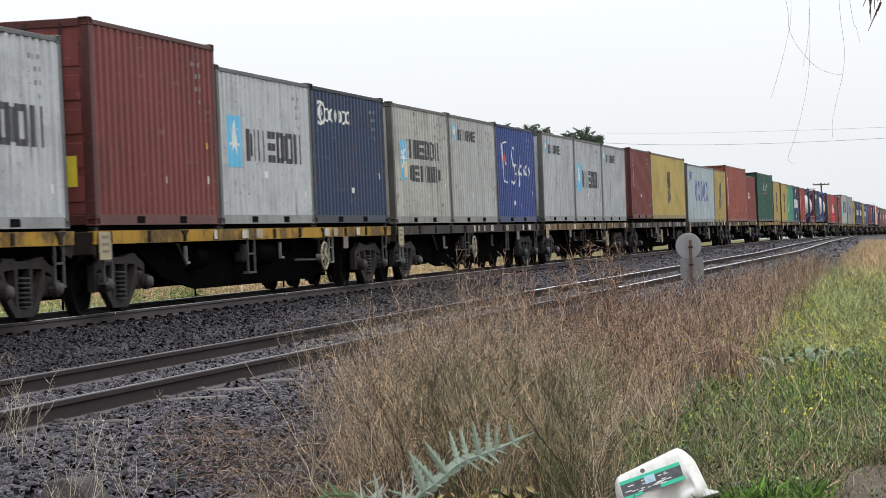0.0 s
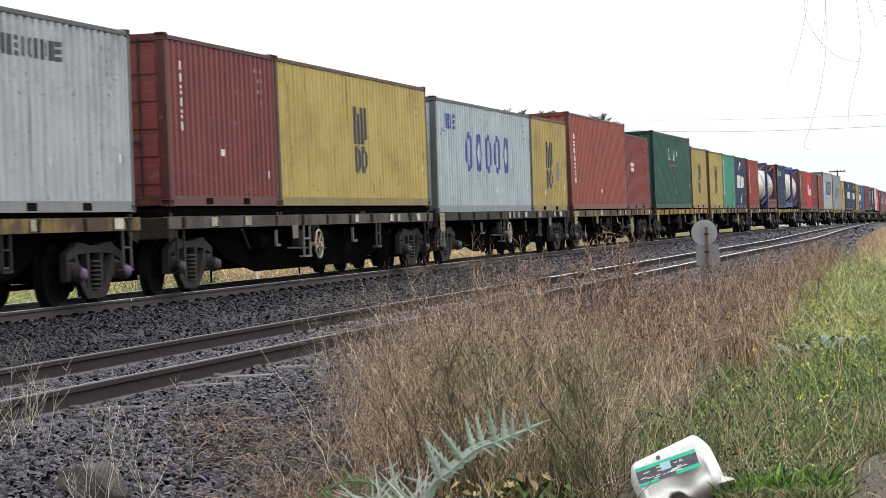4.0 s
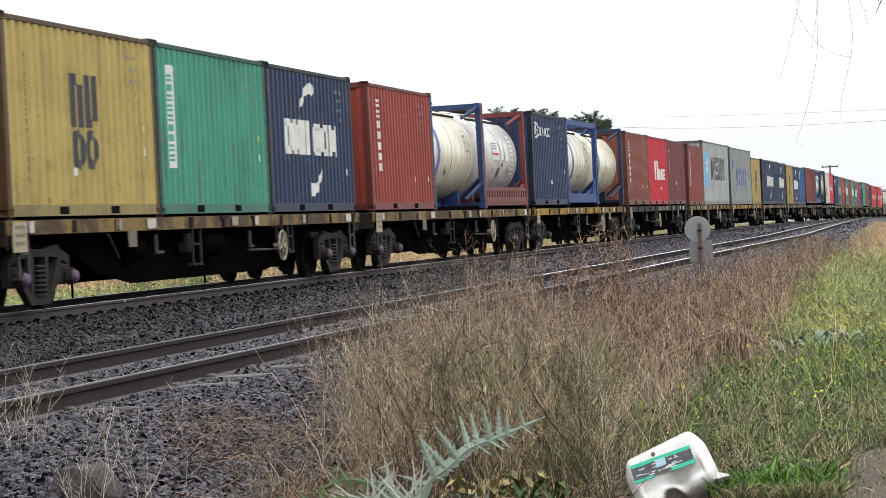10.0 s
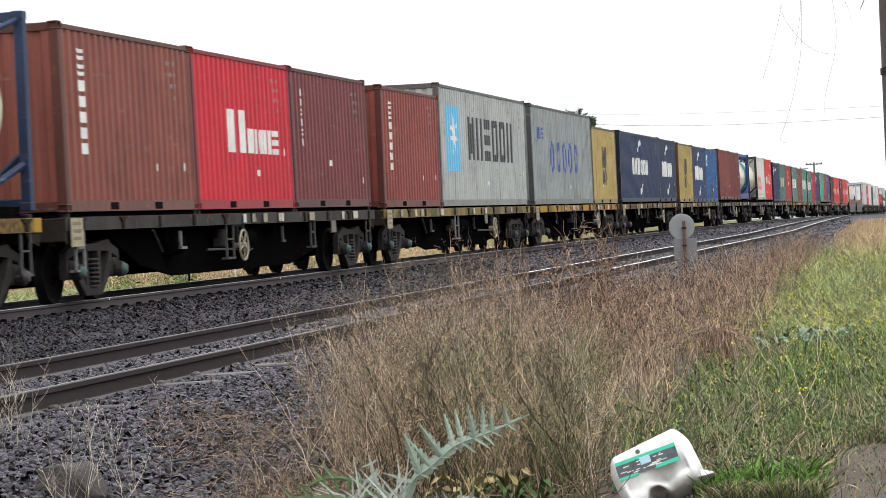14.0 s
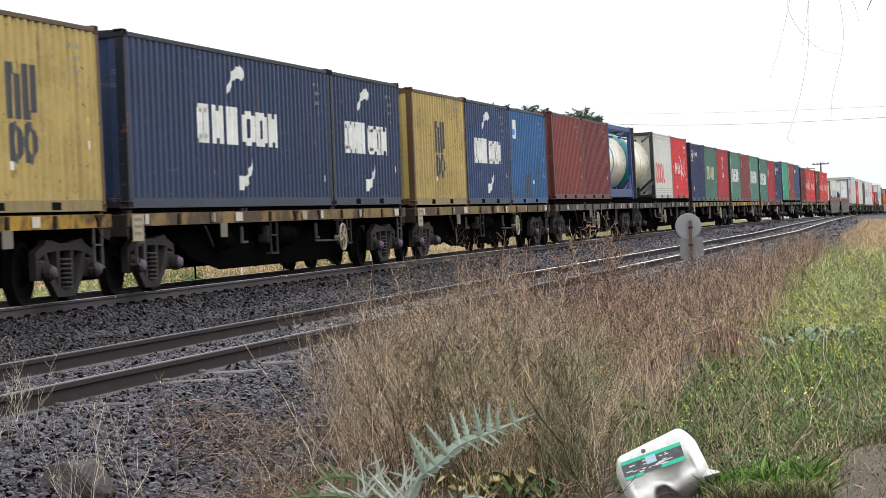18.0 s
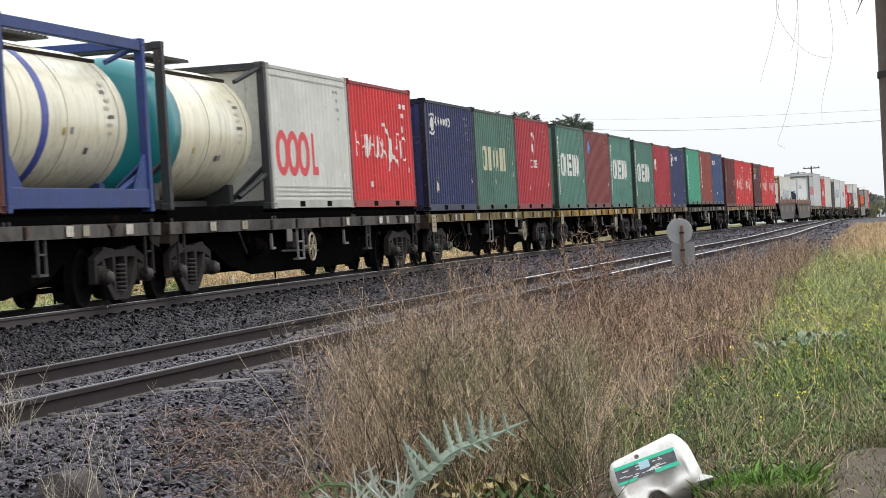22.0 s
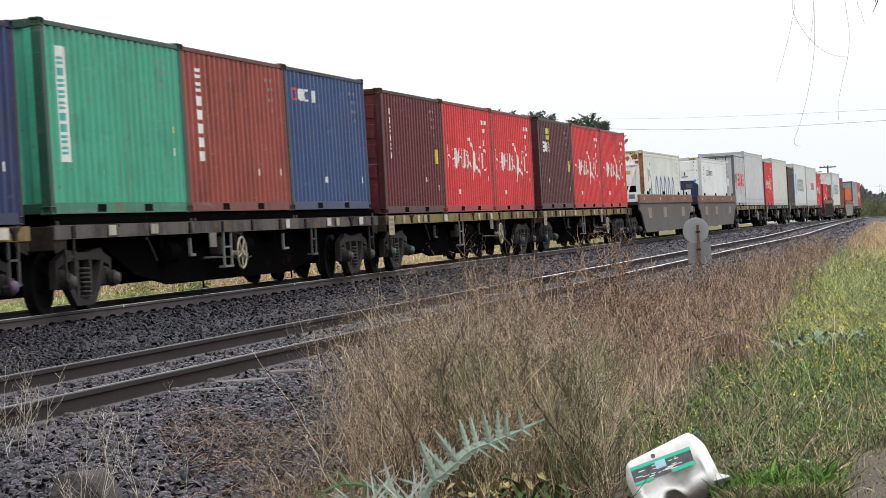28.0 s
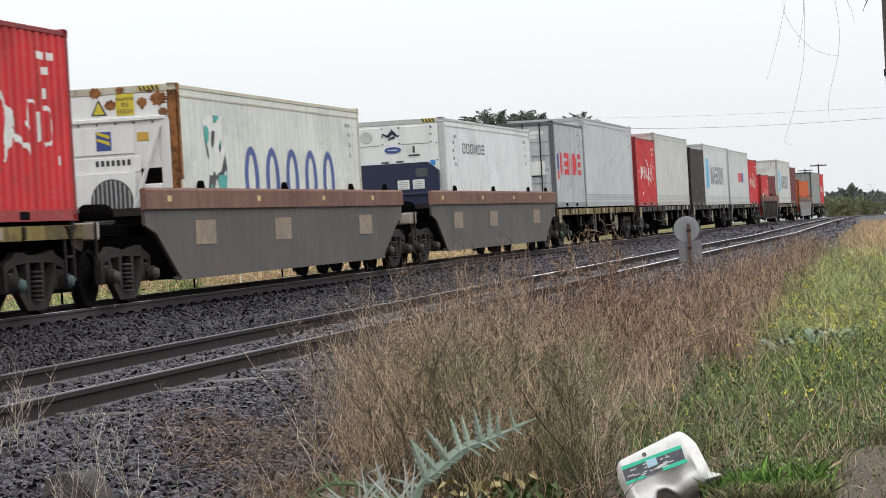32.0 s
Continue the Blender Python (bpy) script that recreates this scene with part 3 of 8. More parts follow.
def box_container(label, L, H, rgb, frame_rgb=None, doors=False, reefer=False, group="containers on the train", rust=0.35, streak=0.35, category="container"):
    c = thing("shipping_container" if not reefer else "refrigerated_container", label, category, group)
    if reefer:
        streak *= 0.25
    p = paint(rgb, streak, rust)
    pale = min(rgb) > 140
    if min(rgb[:2]) > 130 and rgb[2] < 110:
        frame_rgb = frame_rgb or (88, 66, 42)
    keep = 0.80 if reefer else 0.46 if pale else 0.60 if rgb[0] > 1.6 * rgb[2] and rgb[0] > 1.6 * rgb[1] else 0.44
    fr = paint(frame_rgb or tuple(int(v * keep + g_ * 0.20) for v, g_ in zip(rgb, (60, 54, 50))), streak, min(0.8, rust * 1.8))
    flat = reefer
    zt, zb = H - 0.09, 0.16
    side = cached(("side", L, H, flat, rgb), lambda: wall_panel(L, zb - 0.01, zt, flat).mesh("side_panel", p))
    part("side_panel", side, None, c)
    part("side_panel", side, None, c, at=pose(L, WIDE, 0, 0, 0, 180))
    if reefer:
        g = Geo()
        x = 0.35
        while x < L - 0.3:
            g.box(x, x + 0.010, 0.0095, 0.014, zb + 0.05, zt - 0.03)
            x += 0.305
        part("side_ribs", g, p, c)
        for z in (0.22, 0.30, 0.38, H - 0.22):
            part("rub_strip", Geo().box(0.15, L - 0.15, 0.002, 0.014, z, z + 0.028), fr, c)
    rear = cached(("end", H, flat, rgb), lambda: end_panel(zb, zt, flat).mesh("end_panel", p))
    part("end_panel", rear, None, c, at=pose(L, WIDE, 0, 0, 0, 180))
    if doors:
        for k in (0, 1):
            y0, y1 = (0.10, WIDE / 2 - 0.01) if k == 0 else (WIDE / 2 + 0.01, WIDE - 0.10)
            g = Geo().cbox(0.03, 0.08, y0, y1, zb, zt, 0.01)
            for i in range(5):
                z = zb + 0.18 + i * (zt - zb - 0.3) / 5
                g.cbox(0.012, 0.035, y0 + 0.06, y1 - 0.06, z, z + (zt - zb - 0.3) / 5 - 0.12, 0.008)
            d = part("door", g, p, c)
            for f in (0.28, 0.74):
                yy = y0 + (y1 - y0) * f
                part("locking_bar", cached(("bar", H), lambda: Geo().tube((0, 0, zb - 0.05), (0, 0, zt + 0.03), 0.018, 8).mesh("locking_bar", STEEL_MID)), None, d, "galvanised locking bar", at=pose(-0.006, yy, 0))
                part("handle", cached(("handle",), lambda: Geo().box(-0.02, 0.0, 0.0, 0.32, 0.0, 0.035).mesh("handle", STEEL_MID)), None, d, at=pose(-0.012, yy - 0.02, 0.95))
    else:
        part("end_panel", rear, None, c)
    part("roof", cached(("roof", L, H, rgb), lambda: Geo().loft([[(x, 0.06, H - 0.02 - (0.018 if i % 2 else 0.0)), (x, WIDE - 0.06, H - 0.02 - (0.018 if i % 2 else 0.0)), (x, WIDE - 0.06, H - 0.05), (x, 0.06, H - 0.05)] for i, x in enumerate(steps((0.1, L - 0.1, (L - 0.2) / 40)))]).mesh("roof", p)), None, c)
    part("floor_frame", cached(("floor", L), lambda: Geo().box(0.12, L - 0.12, 0.06, WIDE - 0.06, -0.05, 0.15).mesh("floor_frame", STEEL_DARK)), None, c)
    dusty = fr if reefer else paint(tuple(int(v * 0.66 + g_ * 0.24) for v, g_ in zip(rgb, (92, 86, 78))), streak, min(0.8, rust * 1.8))
    br = cached(("brail", L, rgb, frame_rgb), lambda: bottom_rail(L).mesh("bottom_rail", dusty))
    part("bottom_rail", br, None, c)
    part("bottom_rail", br, None, c, at=pose(L, WIDE, 0, 0, 0, 180))
    if L < 7 and not reefer or reefer and L < 7:
        pk = cached(("pocket",), lambda: Geo().box(0.0, 0.36, -0.002, 0.003, 0.028, 0.135).mesh("fork_pocket", POCKET))
        for x in (L / 2 - 1.21, L / 2 + 0.85):
            part("fork_pocket", pk, None, c, at=pose(x, 0, 0))
    tr = cached(("trail", L, H, rgb, frame_rgb), lambda: Geo().cbox(0.14, L - 0.14, 0.0, 0.06, H - 0.10, H - 0.03, 0.008).mesh("top_rail", fr))
    part("top_rail", tr, None, c)
    part("top_rail", tr, None, c, at=pose(L, WIDE, 0, 0, 0, 180))
    hd = cached(("header", H, rgb, frame_rgb), lambda: Geo().cbox(0.0, 0.08, 0.14, WIDE - 0.14, H - 0.13, H - 0.015, 0.008).mesh("end_header", fr))
    sl = cached(("sill", rgb, frame_rgb), lambda: Geo().cbox(0.0, 0.08, 0.14, WIDE - 0.14, 0.02, 0.16, 0.008).mesh("end_sill", fr))
    for me in (hd, sl):
        part(me.name.split(".")[0], me, None, c)
        part(me.name.split(".")[0], me, None, c, at=pose(L, WIDE, 0, 0, 0, 180))
    post = cached(("post", H, rgb, frame_rgb), lambda: Geo().cbox(0.0, 0.15, 0.0, 0.13, 0.11, H - 0.11, 0.01).mesh("corner_post", fr))
    cast = cached(("cast", rgb, frame_rgb), lambda: corner_casting(fr))
    for q, (x, y) in enumerate(((0, 0), (L, 0), (L, WIDE), (0, WIDE))):
        at = Matrix.Translation((x, y, 0)) @ Matrix.Rotation(0 if q == 0 else radians((0, 90, 180, 270)[q]), 4, "Z")
        part("corner_post", post, None, c, at=at)
        part("corner_casting", cast, None, c, at=at)
        part("corner_casting", cast, None, c, at=Matrix.Translation((0, 0, H - 0.118)) @ at)
    return c


def corner_casting(mat):
    """A corner block with its oval hole on the two outer faces."""
    bm = bmesh.new()
    bmesh.ops.create_cube(bm, size=1.0)
    for v in bm.verts:
        v.co = (0.082 + v.co.x * 0.178, 0.076 + v.co.y * 0.162, 0.059 + v.co.z * 0.118)
    bmesh.ops.bevel(bm, geom=list(bm.edges), offset=0.012, segments=1, affect="EDGES")
    faces = [f for f in bm.faces if f.calc_area() > 0.008 and (f.normal.y < -0.9 or f.normal.x < -0.9)]
    bmesh.ops.inset_individual(bm, faces=faces, thickness=0.032, depth=0.0)
    for f in faces:
        bmesh.ops.translate(bm, verts=list(f.verts), vec=-f.normal * 0.03)
    me = bpy.data.meshes.new("corner_casting")
    bm.to_mesh(me)
    bm.free()
    me.materials.append(mat)
    return me


SEAM = plain("tank_seam_grey", (120, 116, 106), 0.6)
STAKE = material("grimy_stake_pocket", (0.030, 0.024, 0.020), 0.85, dark=(0.010, 0.009, 0.008), scale=5, amount=0.8, grain=30, rust=0.25, spec=0.03)
TANK_CREAM = plain("tank_cream_paint", (228, 221, 194), 0.24, scale=0.9, amount=0.40, grain=9, streak=0.45, rust=0.10)
TANK_STEEL = plain("tank_insulation_steel", (206, 202, 197), 0.27, scale=0.8, amount=0.60, grain=9, streak=0.55, rust=0.10)


def tank_container(label, frame_rgb, band_rgb, shell=TANK_CREAM, end_frame_rgb=None, plate_rgb=None, saddle=False, beam=False):
    L, H = 6.058, 2.591
    c = thing("tank_container", label, "tank container", "containers on the train")
    fr = paint(frame_rgb, 0.3, 0.3)
    fe = paint(end_frame_rgb or frame_rgb, 0.3, 0.3)
    cy, cz, r = WIDE / 2, 1.34, 1.10
    prof = [(0.30, 0.02), (0.32, 0.45), (0.37, 0.78), (0.46, 0.96), (0.58, 1.06), (0.74, r), (L - 0.74, r), (L - 0.58, 1.06), (L - 0.46, 0.96), (L - 0.37, 0.78), (L - 0.32, 0.45), (L - 0.30, 0.02)]
    g = Geo().turned(prof, (0, cy, cz), "x", 48)
    part("tank", g, shell, c, "smooth rounded insulated tank barrel", smooth=True)
    for x in (0.98, 2.75, 4.98):
        part("seam_band", cached(("seam",), lambda: Geo().turned([(0, r), (0.0, r + 0.005), (0.010, r + 0.005), (0.010, r)], (0, 0, 0), "x", 48).mesh("seam_band", SEAM)), None, c, at=pose(x, cy, cz))
    if band_rgb:
        part("painted_band", Geo().turned([(0, r), (0.0, r + 0.010), (0.26, r + 0.010), (0.26, r)], (1.75 if beam else 1.12, cy, cz), "x", 48), plain("band_paint", band_rgb, 0.5), c, "painted ring round the barrel")
    for x0 in (0.0, L - 0.15):
        g = Geo()
        for y in (0.0, WIDE - 0.13):
            g.cbox(x0, x0 + 0.15, y, y + 0.13, 0.11, H - 0.11, 0.01)
        g.cbox(x0 + 0.02, x0 + 0.13, 0.13, WIDE - 0.13, 0.02, 0.16, 0.01)
        g.cbox(x0 + 0.02, x0 + 0.13, 0.13, WIDE - 0.13, H - 0.14, H - 0.01, 0.01)
        part("end_frame", g, fe, c)
        for y in (0.0, WIDE - 0.162):
            for z in (0.0, H - 0.118):
                part("corner_casting", cached(("tcast", frame_rgb), lambda: Geo().cbox(0, 0.178, 0, 0.162, 0, 0.118, 0.012).mesh("corner_casting", fr)), None, c, at=pose(x0 - 0.01, y, z))
        inward = 1 if x0 == 0 else -1
        xe = x0 + 0.07
        for y in (0.07, WIDE - 0.07):
            part("brace", Geo().tube((xe, y, H - 0.1), (xe + inward * 0.85, y + (0.25 if y < 1 else -0.25), H - 0.38), 0.045, 6), fe, c)
            part("brace", Geo().tube((xe, y, 0.62), (xe + inward * 1.0, y + (0.25 if y < 1 else -0.25), 0.22), 0.05, 6), fe, c)
        part("end_brace", Geo().tube((xe, 0.1, 0.75), (xe, 0.85, 0.1), 0.045, 6), fe, c)
        part("end_brace", Geo().tube((xe, WIDE - 0.1, 0.75), (xe, WIDE - 0.85, 0.1), 0.045, 6), fe, c)
    for y in (0.02, WIDE - 0.12) if beam or saddle else ():
        part("bottom_rail", Geo().cbox(0.15, L - 0.15, y, y + 0.10, 0.06, 0.34 if beam else 0.17, 0.01), fr, c)
        if beam:
            part("top_rail", Geo().cbox(0.15, L - 0.15, y, y + 0.10, H - 0.19, H - 0.03, 0.01), fr, c)
            for x0, k in ((0.15, 1), (L - 0.15, -1)):
                part("gusset", Geo().loft([[(x0, yy, 0.34), (x0 + k * 0.75, yy, 0.34), (x0 + k * 0.52, yy, 0.34), (x0, yy, 0.86)][::k] for yy in (y + 0.02, y + 0.08)]), fr, c)
    if not beam:
        part("centre_beam", Geo().cbox(0.15, L - 0.15, cy - 0.3, cy + 0.3, 0.06, 0.2, 0.01), fr, c)
    if saddle:
        g = Geo()
        g.box(0.2, L - 0.2, 0.01, 0.05, 0.14, 0.27).box(0.2, L - 0.2, 0.01, 0.05, 0.44, 0.53)
        for i in range(16):
            x = 0.3 + i * (L - 0.8) / 15
            g.box(x, x + 0.2, 0.015, 0.045, 0.25, 0.46)
        part("side_guard", g, fr, c)
    g = Geo().box(1.9, L - 1.9, cy - 0.4, cy + 0.1, H - 0.06, H - 0.03)
    for i in range(12):
        x = 1.95 + i * (L - 4.0) / 11
        g.box(x, x + 0.05, cy - 0.42, cy + 0.12, H - 0.05, H - 0.015)
    part("walkway", g, STEEL_PALE, c, "perforated galvanised top walkway")
    part("manhole", Geo().turned([(0, 0.26), (0.10, 0.26), (0.14, 0.20), (0.16, 0.02)], (L / 2, cy + 0.35, cz + r - 0.06), "z", 16), STEEL_MID, c)
    part("underframe", Geo().box(0.2, L - 0.2, 0.14, WIDE - 0.14, -0.05, 0.06), STEEL_DARK, c)
    for x in (0.9, L - 0.9):
        part("saddle", Geo().box(x - 0.12, x + 0.12, 0.5, WIDE - 0.5, 0.12, 0.45), fr, c)
    rng = random.Random(sum(map(ord, label)))
    for k in (-1, 1):
        a = radians(55)
        yy, zz = cy + k * (r + 0.004) * math.cos(a), cz + (r + 0.004) * math.sin(a)
        part("spill_rail", Geo().box(0.72, L - 0.72, min(yy, yy + k * 0.03), max(yy, yy + k * 0.03), zz - 0.02, zz + 0.035), STAKE, c, "grimy rail along the top of the barrel")

    def stick(name, x, w, z, hgt, mat, lift=0.012, note=""):
        """A sheet that follows the barrel's near side."""
        t, n = Geo(), 4
        mid = math.pi + math.asin((z - cz) / r)
        for j in range(n + 1):
            aa = mid + hgt / r * (j / n - 0.5)
            yy, zz = cy + (r + lift) * math.cos(aa), cz - (r + lift) * math.sin(aa)
            t.v += [(x, yy, zz), (x + w, yy, zz)]
        for j in range(n):
            t.f.append((2 * j, 2 * j + 1, 2 * j + 3, 2 * j + 2))
        part(name, t, mat, c, note)

    ink, red = plain("placard_dark", (82, 82, 84), 0.6), plain("placard_red", (190, 60, 60), 0.6)
    if saddle:
        stick("placard", 1.75, 1.0, 1.46, 0.46, WHITE_DECAL, note="white warning placard with a red stripe")
        stick("placard_stripe", 1.80, 0.9, 1.38, 0.05, red, 0.016)
        for q in range(3):
            stick("print_bar", 1.85, 0.55 + 0.1 * q, 1.52 + 0.06 * q, 0.022, ink, 0.016)
        stick("placard", 2.95, 0.42, 1.50, 0.52, WHITE_DECAL)
        stick("placard", 3.50, 0.50, 1.46, 0.46, WHITE_DECAL)
        stick("stain", 2.6, 0.30, 0.92, 0.24, plain("placard_dark", (82, 82, 84), 0.6))
    for q in range(9 if saddle else 7):
        z = 1.86 - 0.12 * q
        stick("print_bar", 4.35 + rng.uniform(0, 0.15), rng.uniform(0.12, 0.34), z, 0.05, WHITE_DECAL if saddle else (ink if q % 3 == 1 else plain("faded_print", (168, 164, 150), 0.6)))
    for q in range(3):
        stick("data_plate", rng.uniform(1.9, 4.0), rng.uniform(0.10, 0.16), rng.uniform(0.85, 1.15), 0.10, (ink, plain("placard_grey", (130, 130, 130), 0.6), plain("placard_amber", (170, 146, 70), 0.6))[q])
    if plate_rgb:
        part("end_cap", Geo().turned([(0.10, 0.05), (0.12, 0.48), (0.17, 0.81), (0.26, 0.99), (0.38, 1.09), (0.54, 1.125), (0.95, 1.125), (0.95, 1.10)], (0.19, cy, cz), "x", 40), plain("end_cap_paint", plate_rgb, 0.35, scale=1.2, amount=0.3), c, "painted end cap", smooth=True)
    return c

# ---- wagons: local x from the first container's leading end, y from the containers' near side, z from the rail head ----
MID = WIDE / 2
CAPS = [plain("axle_cap_grey", (70, 66, 64), 0.6, spec=0.2), plain("axle_cap_teal", (66, 86, 82), 0.55, spec=0.2), plain("axle_cap_mauve", (98, 78, 102), 0.55, spec=0.2)]
CREAM_WHEEL = plain("handwheel_paint", (158, 148, 126), 0.6, rust=0.2)


def sill_paint(rgb, patch):
    return material("deck_edge_paint", tuple(v / LIT for v in lin(rgb)), 0.7, dark=tuple(v / LIT for v in lin(patch)), scale=1.1, amount=1.0, grain=12, rust=0.85, streak=0.5, edge=(0.46, 0.56), spec=0.15)


def bogie(parent, x, cap=None):
    cap = cap or CAPS[0]
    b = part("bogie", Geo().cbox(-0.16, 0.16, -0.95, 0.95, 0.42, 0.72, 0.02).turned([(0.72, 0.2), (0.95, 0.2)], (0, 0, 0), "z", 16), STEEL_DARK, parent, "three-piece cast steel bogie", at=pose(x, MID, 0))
    wheel = cached(("wheelset",), lambda: wheelset_mesh())
    for dx in (-0.9, 0.9):
        w = part("wheelset", wheel, None, b, at=pose(dx, 0, 0.42))
        w["wheel"] = 1
    sf = cached(("sideframe",), lambda: sideframe_mesh())
    jb = cached(("journal",), lambda: Geo().cbox(-0.12, 0.12, -0.06, 0.10, -0.10, 0.17, 0.03).turned([(-0.19, 0.05), (-0.18, 0.11), (-0.10, 0.12)], (0, 0, 0), "y", 14).mesh("axle_box", STEEL_MID))
    sp = cached(("spring",), lambda: spring_mesh())
    for s in (-1, 1):
        turn = 0 if s < 0 else 180
        part("sideframe", sf, None, b, at=pose(0, s * 1.02, 0, 0, 0, turn))
        for dx in (-0.9, 0.9):
            part("axle_box", jb, None, b, at=pose(dx, s * 1.03, 0.42, 0, 0, turn))
            part("axle_cap", cached(("cap", cap.name), lambda: Geo().turned([(-0.24, 0.03), (-0.23, 0.07), (-0.19, 0.085), (-0.10, 0.09)], (0, 0, 0), "y", 16).mesh("axle_cap", cap, True)), None, b, at=pose(dx, s * 1.03, 0.42, 0, 0, turn))
        part("spring_nest", sp, None, b, at=pose(0, s * 1.04, 0.16))["kind"] = "stuff"
    part("brake_rigging", Geo().tube((-0.45, -0.8, 0.35), (-0.45, 0.8, 0.35), 0.04, 6).tube((0.45, -0.8, 0.35), (0.45, 0.8, 0.35), 0.04, 6).box(-0.5, 0.5, -0.05, 0.05, 0.22, 0.30), STEEL_DARK, b)
    return b


def wheelset_mesh():
    g = Geo()
    for s in (-1, 1):
        prof = [(-0.055, 0.10), (-0.07, 0.14), (-0.03, 0.17), (-0.015, 0.33), (-0.06, 0.36), (-0.06, 0.415), (0.045, 0.420), (0.050, 0.448), (0.075, 0.448), (0.075, 0.36), (0.02, 0.33), (0.01, 0.17), (0.08, 0.13), (0.09, 0.10)]
        pr = [(d * -s if s > 0 else d, r) for d, r in prof]
        g.turned(pr, (0, s * HALF, 0), "y", 24)
    g.turned([(-1.05, 0.065), (-0.83, 0.075), (-0.7, 0.09), (0.7, 0.09), (0.83, 0.075), (1.05, 0.065)], (0, 0, 0), "y", 12)
    return g.mesh("wheelset", WHEEL, smooth=False)


def sideframe_mesh():
    """One cast truss: an arched top beam, two columns round the springs, slanting struts and outer jaws; the outer side faces -y."""
    right = {"a": (0.21, 0.70), "b": (0.33, 0.70), "c": (0.70, 0.68), "d": (0.80, 0.655), "e": (1.04, 0.60), "f": (1.12, 0.58),
             "A": (0.21, 0.80), "B": (0.33, 0.82), "C": (0.70, 0.85), "D": (0.80, 0.79), "E": (1.04, 0.72), "F": (1.12, 0.69),
             "r": (0.21, 0.19), "s": (0.31, 0.20), "t": (0.21, 0.08), "u": (0.34, 0.08), "g": (0.60, 0.52), "h": (0.78, 0.42), "m": (1.04, 0.33), "n": (1.12, 0.33)}
    cells = ["abBA", "bcCB", "cdDC", "deED", "efFE", "rsba", "tusr", "uhgs", "hdcg", "mnfe"]
    bm = bmesh.new()
    pts = {(k, side): bm.verts.new((side * x, -0.055, z)) for k, (x, z) in right.items() for side in (-1, 1)}
    for side in (-1, 1):
        for cell in cells:
            bm.faces.new([pts[(k, side)] for k in (cell if side > 0 else cell[::-1])])
    bm.faces.new([pts[q] for q in (("a", -1), ("a", 1), ("A", 1), ("A", -1))])
    bm.faces.new([pts[q] for q in (("t", -1), ("t", 1), ("r", 1), ("r", -1))])
    out = bmesh.ops.extrude_face_region(bm, geom=list(bm.faces))
    bmesh.ops.translate(bm, verts=[g for g in out["geom"] if isinstance(g, bmesh.types.BMVert)], vec=(0, 0.10, 0))
    bmesh.ops.recalc_face_normals(bm, faces=list(bm.faces))
    me = bpy.data.meshes.new("sideframe")
    bm.to_mesh(me)
    bm.free()
    me.materials.append(STEEL_MID)
    return me


def spring_mesh():
    g = Geo()
    for x in (0.0,):
        for i in range(7):
            z = 0.03 + i * 0.062
            g.turned([(z, 0.075), (z + 0.010, 0.120), (z + 0.022, 0.120), (z + 0.032, 0.075)], (x, 0, 0), "z", 7)
    return g.mesh("spring_nest", STEEL_SPRING)


def handwheel(parent, x, z, y=-0.06):
    g = Geo()
    n, m = 28, 6
    rings = []
    for i in range(n + 1):
        a = 2 * math.pi * i / n
        rings.append([((0.25 + 0.017 * math.cos(2 * math.pi * j / m)) * math.cos(a), 0.017 * math.sin(2 * math.pi * j / m), (0.25 + 0.017 * math.cos(2 * math.pi * j / m)) * math.sin(a)) for j in range(m)])
    g.loft(rings, caps=False)
    w = part("handwheel", g, CREAM_WHEEL, parent, "cream-painted spoked brake handwheel", at=pose(x, y, z, 0, 17, 0))
    for i in range(5):
        a = 2 * math.pi * i / 5
        part("spoke", Geo().tube((0.02 * math.cos(a), 0, 0.02 * math.sin(a)), (0.245 * math.cos(a), 0, 0.245 * math.sin(a)), 0.013, 6), CREAM_WHEEL, w)
    part("hub", Geo().turned([(-0.04, 0.045), (0.16, 0.045)], (0, 0, 0), "y", 12), CREAM_WHEEL, w)


def coupler(parent, x, s):
    g = Geo().cbox(min(0, s * 0.42), max(0, s * 0.42), -0.09, 0.09, -0.1, 0.1, 0.02)
    c = part("coupler", g, STEEL_DARK, parent, at=pose(x, MID, 0.86))
    part("knuckle", Geo().cbox(-0.14, 0.14, -0.17, 0.13, -0.15, 0.15, 0.04), STEEL_MID, c, at=pose(s * 0.46, 0, 0))


def stirrup(parent, x, y, top, bottom, w=0.34, steel=None):
    part("step", Geo().box(x, x + 0.045, y, y + 0.03, bottom, top).box(x + w, x + w + 0.045, y, y + 0.03, bottom, top).box(x, x + w + 0.045, y - 0.01, y + 0.10, bottom, bottom + 0.035)
         .box(x, x + w + 0.045, y, y + 0.03, (top + bottom) / 2, (top + bottom) / 2 + 0.03), steel or STEEL_MID, parent)


STEP_STEELS = (STEEL_MID, STEEL_PALE, material("worn_grey_step_steel", (0.17, 0.165, 0.16), 0.7, scale=5, amount=0.6, grain=30, rust=0.2, spec=0.2))


